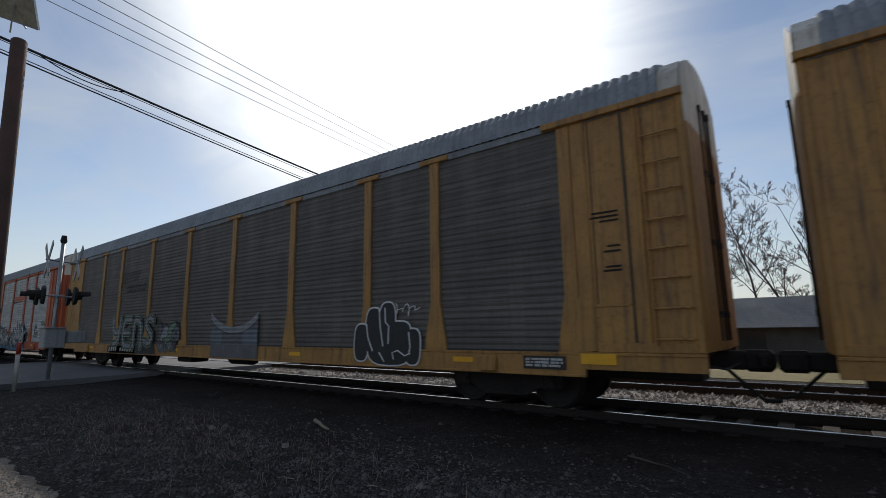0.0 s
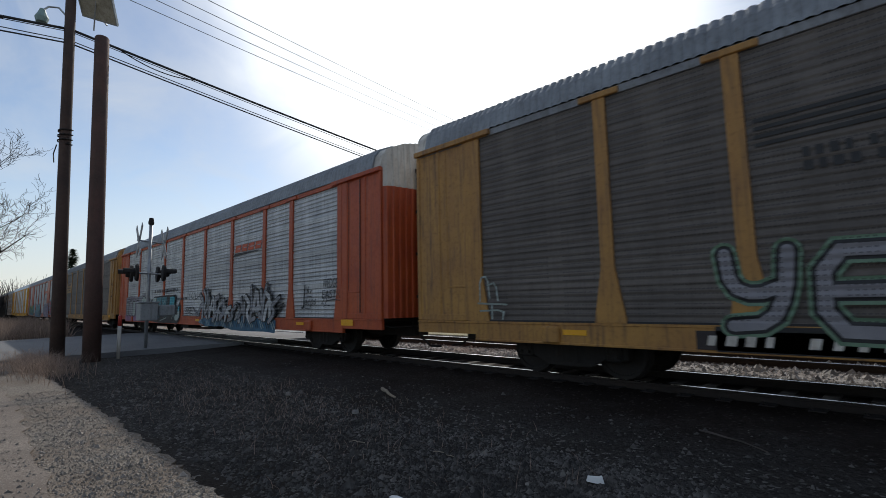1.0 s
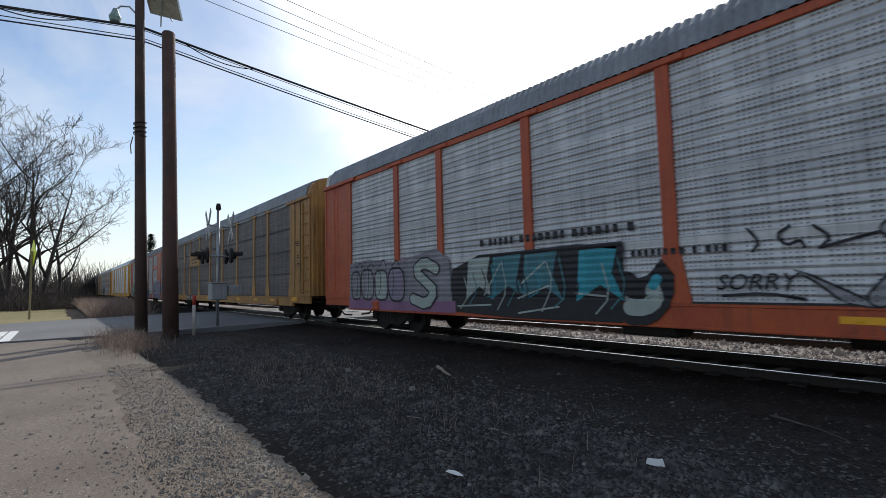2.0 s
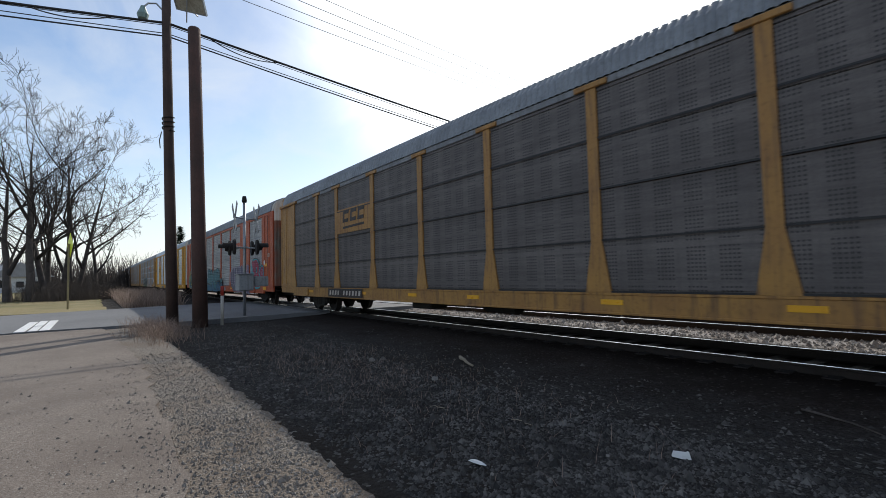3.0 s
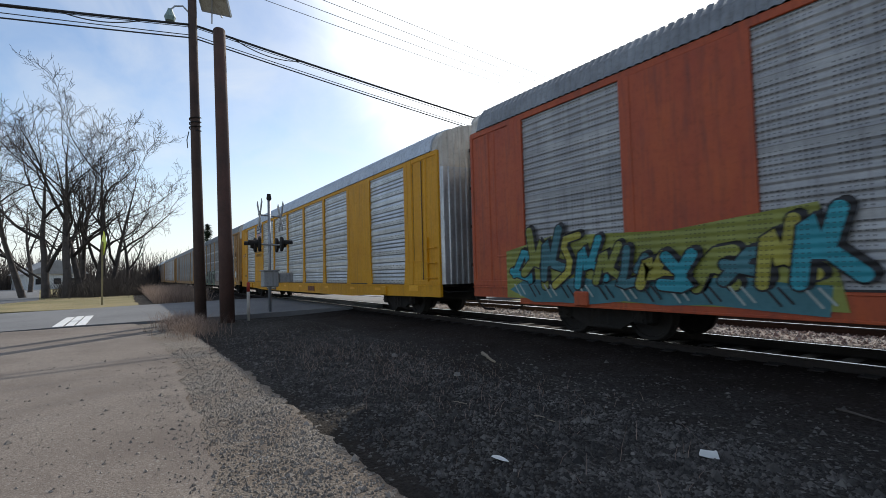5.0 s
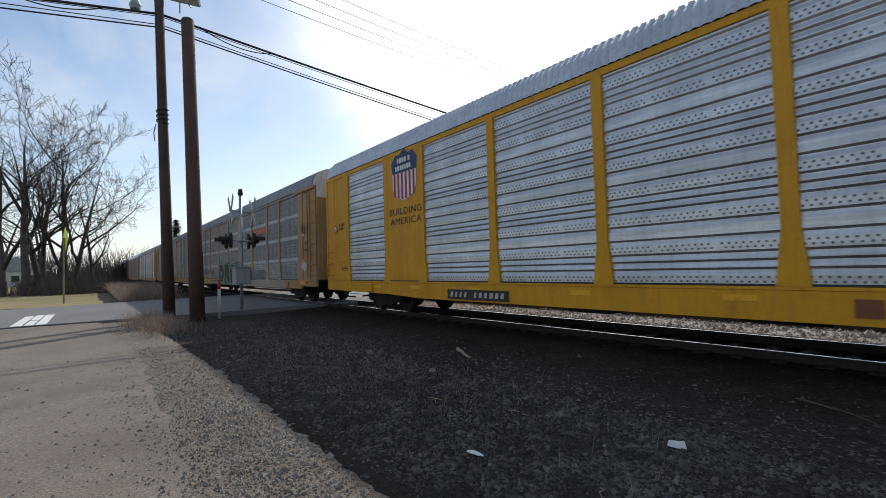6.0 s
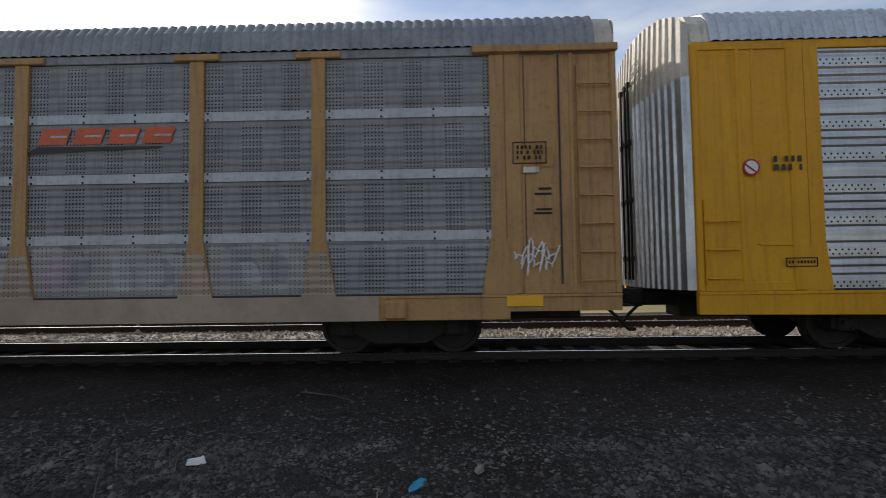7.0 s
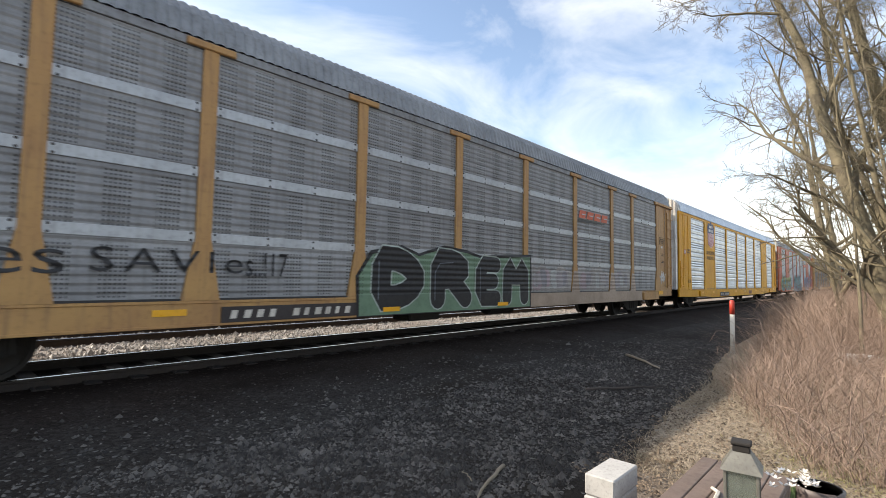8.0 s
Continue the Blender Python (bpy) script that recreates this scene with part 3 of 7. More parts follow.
def panel_mesh(width, kind, mat):
    """A bay's side sheet: rolled ribs along its length, in courses with a plain lap between them."""
    z0, z1 = 1.03, 4.71
    prof = []
    pitch, depth = {"perf": (0.115, 0.009), "sheet": (0.9, 0.02), "up": (0.122, 0.02), "rib": (0.122, 0.015)}[kind]
    z = z0
    i = 0
    while z < z1 - 1e-6:
        e = min(z + pitch, z1)
        h = e - z
        if kind == "up" and (i % 4 == 0 or i % 8 == 6):
            prof += [(z, 0.0), (e, 0.0)]
        elif kind == "rib" and i % 8 == 7:
            prof += [(z, 0.004), (z + h * 0.9, 0.004)]
        elif kind == "sheet":
            prof += [(z, depth), (z + 0.02, depth), (z + 0.021, 0.0), (e, 0.0)]
        else:
            prof += [(z, 0.0), (z + h * 0.5, depth), (z + h * 0.62, depth), (z + h * 0.9, 0.0)]
        z = e
        i += 1
    prof.append((z1, 0.0))
    v = [(x, yy, zz) for zz, yy in prof for x in (0, width)]
    f = [(2 * k, 2 * k + 1, 2 * k + 3, 2 * k + 2) for k in range(len(prof) - 1)]
    k = len(v)
    v += [(0, 0.05, z0), (width, 0.05, z0), (0, 0.05, z1), (width, 0.05, z1)]
    f += [(k + 1, k, k + 2, k + 3), (k, k + 1, 1, 0), (2 * len(prof) - 2, 2 * len(prof) - 1, k + 3, k + 2)]
    return quick_mesh("side_panel", v, f, mat)


def strip_mesh(width):
    """A lap strip with its row of bolts."""
    g = Geo().box(0, width, -0.012, 0.0, -0.075, 0.075, 0.004)
    return g.mesh("strip", STRIP)


def bolt_mesh():
    return Geo().tube([(0, -0.012, 0), (0, -0.024, 0)], [0.02, 0.012], 6).mesh("bolt", GRIME)


def post_mesh(cap, mat):
    g = Geo()
    if cap:
        g.prism([(-0.11, 4.72), (0.11, 4.72), (0.11, 1.9), (0.27, 1.0), (-0.27, 1.0), (-0.11, 1.9)], 0.0, 0.08)
        g.box(-0.36, 0.36, -0.03, 0.08, 4.72, 4.83, 0.015)
    else:
        g.prism([(-0.11, 4.72), (0.11, 4.72), (0.11, 1.75), (0.2, 1.0), (-0.2, 1.0), (-0.11, 1.75)], 0.0, 0.08)
    return g.mesh("post", mat)


END_PARTS = {
    "end_panel": lambda w: (0, w, 0.03, 0.08, 1.0, 4.83, 0),
    "door_post": lambda w: (w - 0.28, w - 0.02, 0.0, 0.06, 1.0, 4.83, 0.02),
    "corner_post": lambda w: (0.0, 0.1, 0.0, 0.06, 1.0, 4.83, 0.02),
    "ladder_post": lambda w: (0.66, 0.74, 0.005, 0.05, 1.0, 4.8, 0.02),
    "door_stile": lambda w: (0.9, 0.95, 0.018, 0.05, 1.7, 4.8, 0.01),
    "kick_plate": lambda w: (0.1, w - 0.28, 0.01, 0.05, 1.0, 1.14, 0.01),
    "door_rail": lambda w: (0.95, w - 0.28, 0.014, 0.05, 1.68, 1.73, 0.008),
}


def end_door_mesh(mat, z0, z1):
    """One leaf of the bowed end door, with upright pleats."""
    pts = [(0.0, -1.52), (0.14, -1.47)]
    for k in range(8):
        y = -1.42 + 0.178 * k
        for yy, lift in ((y, 0.0), (y + 0.09, 0.0), (y + 0.105, 0.05), (y + 0.163, 0.05)):
            pts.append((0.14 + 0.22 * (1 - (yy / 1.47) ** 2) + lift, min(yy, -0.01)))
    pts += [(0.40, 0.0), (-0.06, 0.0), (-0.06, -1.52)]
    g = Geo().prism(pts, z0, z1, "z")
    if z1 > 5:
        ys, zs = [p[0] for p in ROOF], [p[1] for p in ROOF]
        n = len(pts)
        g.v = g.v[:n] + [(x * 0.75, y, float(np.interp(y, ys, zs)) - 0.03) for x, y, z in g.v[n:]]
    return g.mesh("end_door", mat)


def rods_mesh():
    g = Geo()
    for yy, xx in ((-0.12, 0.43), (-0.34, 0.41), (-0.62, 0.39)):
        g.tube([(xx, yy, 1.15), (xx, yy, 4.9)], 0.022, 6)
        for z in (1.5, 2.6, 3.7, 4.8):
            g.box(xx - 0.03, xx + 0.03, yy - 0.045, yy + 0.045, z, z + 0.09)
    return g.mesh("lock_rod", GRIME)


def sill_mesh(mat, deep):
    lo = 0.62
    g = Geo()
    if deep:
        g.prism([(-HALF, 1.0), (-HALF, 0.66), (-9.0, 0.61), (-7.4, 0.54), (7.4, 0.54), (9.0, 0.61), (HALF, 0.66), (HALF, 1.0)], -1.585, -1.5)
        g.box(-HALF, HALF, -1.6, -1.5, 0.95, 1.0, 0.006)
    else:
        g.box(-HALF + 1.7, HALF - 1.7, -1.585, -1.5, lo, 1.0)
        g.box(-HALF, HALF, -1.575, -1.5, lo + 0.12, 1.0)
        g.box(-HALF + 1.7, HALF - 1.7, -1.6, -1.5, lo, lo + 0.04, 0.006)
        g.box(-HALF, HALF, -1.6, -1.5, 0.955, 0.998, 0.006)
    for s in (3.45, LENGTH - 3.45):
        g.box(HALF - s - 0.17, HALF - s + 0.17, -1.66, -1.5, 0.64, 0.93, 0.03)
    return g.mesh("side_sill", mat)


def frame_mesh():
    g = Geo()
    g.box(-HALF + 0.1, HALF - 0.1, -1.5, 1.5, 0.93, 0.99)
    g.box(-HALF + 0.3, HALF - 0.3, -0.3, 0.3, 0.5, 0.93, 0.03)
    for s in (3.45, LENGTH - 3.45):
        g.box(HALF - s - 0.25, HALF - s + 0.25, -1.5, 1.5, 0.66, 0.93)
    for k in range(9):
        x = -8 + k * 2
        g.box(x - 0.06, x + 0.06, -1.5, 1.5, 0.72, 0.93)
    g.box(-2.6, -1.6, -1.2, -0.6, 0.42, 0.8, 0.04)
    g.tube([(0.5, -0.9, 0.62), (1.6, -0.9, 0.62)], 0.2, 12)
    g.tube([(-9.5, -0.75, 0.66), (9.5, -0.75, 0.66)], 0.03, 6)
    return g.mesh("underframe", GRIME)


def coupler_mesh():
    g = Geo()
    g.box(-0.35, 0.3, -0.16, 0.16, 0.7, 0.98, 0.04)
    g.box(0.25, 0.66, -0.2, 0.2, 0.68, 1.0, 0.06)
    g.box(0.45, 0.62, -0.3, 0.12, 0.72, 0.96, 0.05)
    g.tube([(0.05, -0.45, 0.75), (0.3, -0.5, 0.5), (0.5, -0.42, 0.3), (0.68, -0.2, 0.28)], 0.03, 6)
    g.tube([(-0.1, -1.45, 0.85), (0.2, -1.45, 0.8), (0.2, -0.4, 0.8), (0.2, 0, 0.8)], 0.016, 6)
    return g.mesh("coupler", GRIME)


def truck_frame_mesh():
    g = Geo()
    for side in (-1, 1):
        y0, y1 = (side * 1.0 - 0.07, side * 1.0 + 0.07)
        g.prism([(-1.12, 0.36), (-1.12, 0.56), (-0.75, 0.62), (-0.42, 0.78), (0.42, 0.78), (0.75, 0.62), (1.12, 0.56), (1.12, 0.36), (0.72, 0.36), (0.42, 0.2), (-0.42, 0.2), (-0.72, 0.36)], y0, y1)
        for x in (-0.89, 0.89):
            g.box(x - 0.15, x + 0.15, side * 1.0 - 0.12, side * 1.0 + 0.12, 0.32, 0.6, 0.03)
        for k in (-0.2, 0.0, 0.2):
            g.tube([(k, side * 1.0, 0.27), (k, side * 1.0, 0.58)], 0.1, 8)
    g.box(-0.2, 0.2, -1.05, 1.05, 0.42, 0.66, 0.04)
    g.box(-0.98, 0.98, -0.05, 0.05, 0.36, 0.44)
    return g.mesh("truck_frame", GRIME)


def wheelset_mesh():
    """Two wheels on their axle, with the holes of the end caps."""
    g = Geo()
    R = 0.457
    for side in (-1, 1):
        prof = [(0.63, R + 0.025), (0.665, R + 0.025), (0.69, R), (0.82, R - 0.006), (0.82, R - 0.07), (0.79, R - 0.08), (0.75, 0.2), (0.8, 0.14), (0.8, 0.0)]
        n = 24
        base = len(g.v)
        for yy, r in prof:
            for k in range(n):
                a = 2 * math.pi * k / n
                g.v.append((r * math.cos(a), side * yy, r * math.sin(a)))
        for i in range(len(prof) - 1):
            for k in range(n):
                a, b = base + i * n + k, base + i * n + (k + 1) % n
                g.f.append((a, b, b + n, a + n))
        for k in range(3):
            a = 2 * math.pi * k / 3
            g.box(0.09 * math.cos(a) - 0.02, 0.09 * math.cos(a) + 0.02, side * 1.14 - 0.02, side * 1.14 + 0.02, 0.09 * math.sin(a) - 0.02, 0.09 * math.sin(a) + 0.02)
    g.tube([(0, -1.13, 0), (0, 1.13, 0)], 0.085, 12)
    return g.mesh("wheelset", GRIME)


def rung_mesh():
    return Geo().tube([(-0.24, 0.06, 0), (-0.24, 0, 0), (0.24, 0, 0), (0.24, 0.06, 0)], 0.016, 6).mesh("rung", CACHE["rung_mat"])


WHEELSETS, CARS = [], []


def flat_box(name, s0, s1, z0, z1, y, mat, parent, label="", thick=0.006):
    me = Geo().box(HALF - s0, HALF - s1, y - thick, y, z0, z1).mesh(name, mat) if s0 > s1 else Geo().box(HALF - s1, HALF - s0, y - thick, y, z0, z1).mesh(name, mat)
    return part(name, me, parent, label)


def bars(name, s0, s1, z0, z1, y, mat, parent, rows=1, seed=0, label="", gap=0.35, single=True):
    """Writing too small to read: short bars in rows."""
    rnd = random.Random(seed)
    g = Geo()
    h = (z1 - z0) / rows
    for r in range(rows):
        x = HALF - max(s0, s1)
        end = HALF - min(s0, s1)
        while x < end - 0.02:
            w = min(h * rnd.uniform(0.35, 0.6), end - x)
            if single:
                part(name, Geo().box(x, x + w, y - 0.004, y, z1 - (r + 1) * h + h * 0.2, z1 - r * h - h * 0.1).mesh(name, mat), parent, label)
            else:
                g.box(x, x + w, y - 0.004, y, z1 - (r + 1) * h + h * 0.2, z1 - r * h - h * 0.1)
            x += w + h * gap * (1 if rnd.random() < 0.8 else 2.5)
    return None if single else part(name, g.mesh(name, mat), parent, label)


def autorack(name, label, front, paint, panel, kind, roof, posts=True, solid=(), strips=False, deep=False, caps=True, top_rail=None, door=None, door_top=None, bow=0.8, rungs=8, ladders=(1,), seams=False, group="cars of the train"):
    """A covered car carrier. front: where its leading corner is at the start; all lengths s run back from that corner."""
    car = thing(name, label, "rail car", (front - HALF, TRACK_Y, 0), group)
    P = {"car": car, "front": front}
    ck = lambda k, b: cached(k, b)
    top_rail = top_rail or ROOF_DARK
    part("roof", ck(("roof", roof.name), lambda: roof_mesh(roof)), car, "corrugated metal roof")
    for end in (1, -1):
        part("roof_end", ck(("cap", (door_top or WHITE_OLD).name), lambda: Geo().prism([(yy * 0.985, zz - 0.02) for yy, zz in ROOF], -0.33, -0.02, "x").mesh("roof_end", door_top or WHITE_OLD)), car, at=(end * HALF, 0, 0), turn=0 if end > 0 else 180)
    # Solid black strip stands in for the shadow gap under the side sheets.
    part("sill_gap", ck("gap", lambda: Geo().box(HALF - 25.5, HALF - 1.85, -1.598, -1.57, 1.0, 1.032).mesh("sill_gap", BLACK)), car, "black strip drawn for the shadow gap under the side sheets")
    part("underframe", ck("frame", frame_mesh), car)
    for turn in (0, 180):
        part("side_sill", ck(("sill", paint.name, deep), lambda: sill_mesh(paint, deep)), car, turn=turn)
        part("top_rail", ck(("rail", top_rail.name), lambda: Geo().box(-HALF + 0.02, HALF - 0.02, -1.59, -1.5, 4.715, 4.855, 0.01).mesh("top_rail", top_rail)), car, turn=turn)
        for s in POSTS:
            x = HALF - s
            sg = 1 if turn == 0 else -1
            part("post", ck(("post", paint.name, caps), lambda: post_mesh(caps, paint)), car, at=(sg * x, -1.6 * sg, 0), turn=turn)
        for i in range(len(POSTS) - 1):
            s0, s1 = POSTS[i] + 0.09, POSTS[i + 1] - 0.09
            w = s1 - s0
            x = HALF - s1
            sg = 1 if turn == 0 else -1
            if i in solid:
                me = ck(("solid", paint.name, round(w, 2)), lambda: Geo().box(0, w, -0.03, 0.02, 1.0, 4.72).mesh("side_panel", paint))
            else:
                me = ck(("panel", panel.name, kind, round(w, 2)), lambda: panel_mesh(w, kind, panel))
            part("side_panel", me, car, at=(sg * x, -1.562 * sg, 0), turn=turn)
            if seams and turn == 0:
                for z in (1.93, 2.86, 3.79):
                    part("seam", ck(("seam", round(w, 2)), lambda: Geo().box(0.03, w - 0.03, -0.006, 0.0, -0.016, 0.016).mesh("seam", BLACK)), car, at=(x, -1.596, z))
            if strips and i not in solid and turn == 0:
                for z in (1.92, 2.88, 3.84):
                    st = part("strip", ck(("strip", round(w, 2)), lambda: strip_mesh(w)), car, at=(x, -1.564, z))
                    n = max(2, int(w / 0.62))
                    for k in range(2 * n):
                        part("bolt", ck("bolt", bolt_mesh), st, at=(0.08 + (w - 0.16) * (k // 2) / (n - 1), 0, -0.05 + 0.1 * (k % 2)))
        for s0, s1 in ((0.0, 1.76), (25.58, LENGTH)):
            w = s1 - s0
            sg = 1 if turn == 0 else -1
            for key, size in END_PARTS.items():
                if turn and key != "end_panel":
                    continue
                ob = part(key, ck((key, paint.name, round(w, 2)), lambda: Geo().box(*size(w)).mesh(key, paint)), car, at=(sg * (HALF - s0 if s0 == 0 else HALF - s1), -1.6 * sg, 0), turn=turn)
                if s0 == 0:
                    ob.scale.x = -1
    CACHE["rung_mat"] = paint
    for end in (1, -1):
        if caps:
            part("end_beam", ck(("beam", paint.name), lambda: Geo().box(-1.12, 1.12, -0.06, 0.06, 4.735, 4.85, 0.012).mesh("end_beam", paint)), car, at=(end * (HALF - 1.1), -1.6, 0))
        if end in ladders:
            e = part("ladder", ck(("ladder", paint.name, rungs), lambda: Geo().box(-0.26, -0.24, -0.025, 0.03, 1.1, 1.1 + 0.43 * rungs).mesh("ladder", paint)), car, at=(end * (HALF - 0.36), -1.6, 0))
            for k in range(rungs):
                part("rung", ck(("rung", paint.name), rung_mesh), e, at=(0, -0.06, 1.2 + 0.43 * k))
        for leaf in (1, -1):
            d = part("end_door", ck(("edoor", (door or paint).name), lambda: end_door_mesh(door or paint, 1.02, 4.35)), car, at=(end * (HALF + 0.0), 0, 0), turn=0 if end > 0 else 180)
            d.scale = (bow, leaf, 1)
            d = part("end_door_top", ck(("edoort", (door_top or WHITE_OLD).name), lambda: end_door_mesh(door_top or WHITE_OLD, 4.352, 5.35)), car, at=(end * (HALF + 0.0), 0, 0), turn=0 if end > 0 else 180)
            d.scale = (bow, leaf, 1)
        part("lock_rod", ck("rods", rods_mesh), car, at=(end * (HALF - 0.4 * (1 - bow)), 0, 0), turn=0 if end > 0 else 180)
        part("coupler", ck("coupler", coupler_mesh), car, at=(end * HALF, 0, 0), turn=0 if end > 0 else 180)
        t = part("truck", ck("truck", truck_frame_mesh), car, "dark cast steel four-wheel truck", at=(end * (HALF - 3.45), 0, 0))
        for x in (-0.89, 0.89):
            WHEELSETS.append(part("wheelset", ck("wheelset", wheelset_mesh), t, at=(x, 0, 0.457)))
    for s in (4.0, 6.25, 9.1, 12.9, 15.6, 18.7, 21.2, 23.4):
        flat_box("reflector", s - 0.22, s + 0.22, 0.79, 0.88, -1.59, REFLECT, car)
    flat_box("placard", 1.2, 1.75, 0.82, 0.98, -1.6, REFLECT, car, "yellow warning placard")
    if paint in (YELLOW_OLD, YELLOW_TAN):
        for k, (z, w2) in enumerate(((3.14, 0.42), (3.07, 0.46), (3.0, 0.3), (2.6, 0.2), (2.52, 0.26), (2.28, 0.24), (2.22, 0.28))):
            flat_box("text_line", 1.03, 1.03 + w2, z, z + 0.03, -1.574, GRIME, car)
    flat_box("door_gap", 0.88, 0.91, 1.15, 4.7, -1.588, BLACK, car)
    flat_box("door_gap", 1.42, 1.435, 1.72, 4.7, -1.572, BLACK, car)
    CARS.append(car)
    return car


# cars in train order, from the head
def build_train():
    c = {}
    c["Y"] = autorack("autorack_car", "weathered tan covered car carrier with grey side sheets", 56.15, YELLOW_OLD, PERF_GREY, "perf", ROOF_GREY)
    c["Z"] = autorack("autorack_car", "faded yellow covered car carrier with grimy sides", 27.5, YELLOW_OLD, PERF_DARK, "perf", ROOF_GREY, solid=(0,), bow=0.2)
    c["A"] = autorack("autorack_car", "faded yellow covered car carrier with dark pierced side sheets and graffiti", -1.15, YELLOW_OLD, PERF_DARK, "perf", ROOF_GREY, bow=0.2, door_top=WHITE_OLD)
    c["B"] = autorack("autorack_car", "orange covered car carrier with light grey ribbed sides and wild graffiti", -29.8, ORANGE, PERF_LIGHT, "rib", ROOF_GREY, top_rail=ORANGE, ladders=())
    c["C"] = autorack("autorack_car", "tan yellow covered car carrier with brown grey pierced sheets", -58.45, YELLOW_OLD, PERF_BROWN, "sheet", ROOF_GREY, solid=(), bow=0.3, door_top=YELLOW_OLD, seams=True)
    c["D"] = autorack("autorack_car", "orange covered car carrier with grey ribbed sides and large graffiti", -87.1, ORANGE, PERF_MID, "rib", ROOF_GREY, solid=(1, 7), caps=False, top_rail=ORANGE, ladders=(), bow=0.55, door=material("grimy_green_grey_door", (0.15, 0.16, 0.135), (0.24, 0.075, 0.04), rough=0.6, coarse=0.8, streak=0.7, dirt=(0.05, 0.035, 0.028)))
    c["E"] = autorack("autorack_car", "bright yellow covered car carrier with shiny ribbed metal sides", -115.95, YELLOW_NEW, PERF_BRIGHT, "up", ROOF_BRIGHT, solid=(1, 7), deep=True, caps=False, top_rail=YELLOW_NEW, door=ALU, door_top=WHITE_OLD, rungs=3, ladders=(1, -1))
    c["F"] = autorack("autorack_car", "tan yellow covered car carrier with grey pierced sheets and graffiti", -144.4, YELLOW_TAN, PERF_GREY, "perf", ROOF_GREY, strips=True, bow=0.15, door_top=WHITE_OLD)
    x = -144.4
    looks = [(YELLOW_OLD, PERF_GREY, "perf", ROOF_GREY, ALU), (YELLOW_TAN, PERF_LIGHT, "rib", ROOF_GREY, None), (YELLOW_TAN, PERF_GREY, "rib", ROOF_BRIGHT, ALU), (RUST_RED, PERF_BROWN, "perf", ROOF_GREY, None),
             (YELLOW_TAN, PERF_LIGHT, "rib", ROOF_GREY, None), (YELLOW_OLD, PERF_GREY, "perf", ROOF_GREY, None), (ORANGE, PERF_LIGHT, "rib", ROOF_GREY, None), (YELLOW_TAN, PERF_GREY, "perf", ROOF_GREY, None)]
    for p, s, k, r, d in looks:
        x -= 28.65
        autorack("autorack_car", "weathered covered car carrier with grey side sheets", x, p, s, k, r, door=d, strips=False)
    return c


train = build_train()


# ---- painted marks on the cars ----
SKIN = -1.604


def outline_part(name, poly, y, mat, parent, label="", thick=0.003):
    """A flat painted shape; its outline is given as (s, z)."""
    return part(name, Geo().prism([(HALF - s, z) for s, z in poly], y - thick, y).mesh(name, mat), parent, label)


def words(name, body, s0, s1, z0, z1, y, mat, parent, offset=0.0, shear=0.0, label="", space=1.0):
    """Letters fitted between s0 (their start) and s1, z0 and z1."""
    me = lettering(body, 1.0, mat, offset, shear, space=space)
    co = np.array([v.co for v in me.vertices])
    lo, hi = co.min(0), co.max(0)
    sx, sz = (s0 - s1) / (hi[0] - lo[0]), (z1 - z0) / (hi[2] - lo[2])
    for v in me.vertices:
        v.co = (HALF - s0 + (v.co.x - lo[0]) * sx, y + (v.co.y - lo[1]), z0 + (v.co.z - lo[2]) * sz)
    # each letter becomes a part of its own
    root = list(range(len(me.vertices)))

    def top(k):
        while root[k] != k:
            root[k] = root[root[k]]
            k = root[k]
        return k
    for e in me.edges:
        root[top(e.vertices[0])] = top(e.vertices[1])
    groups = {}
    for f in me.polygons:
        groups.setdefault(top(f.vertices[0]), []).append(tuple(f.vertices))
    first = None
    for faces in groups.values():
        ids = sorted({k for f in faces for k in f})
        at = {k: n for n, k in enumerate(ids)}
        one = quick_mesh(name, [tuple(me.vertices[k].co) for k in ids], [tuple(at[k] for k in f) for f in faces], mat)
        ob = part(name, one, parent, label)
        first = first or ob
    return first


def round_shape(s, z, w, h, lean=0.0, power=2.6, n=20, rnd=None):
    out = []
    for k in range(n):
        a = 2 * math.pi * k / n
        c, d = math.cos(a), math.sin(a)
        x = math.copysign(abs(c) ** (2 / power), c) * w / 2
        y = math.copysign(abs(d) ** (2 / power), d) * h / 2
        j = 1 + (rnd.uniform(-0.08, 0.08) if rnd else 0)
        out.append((s - (x * j + y * lean), z + y * j))
    return out


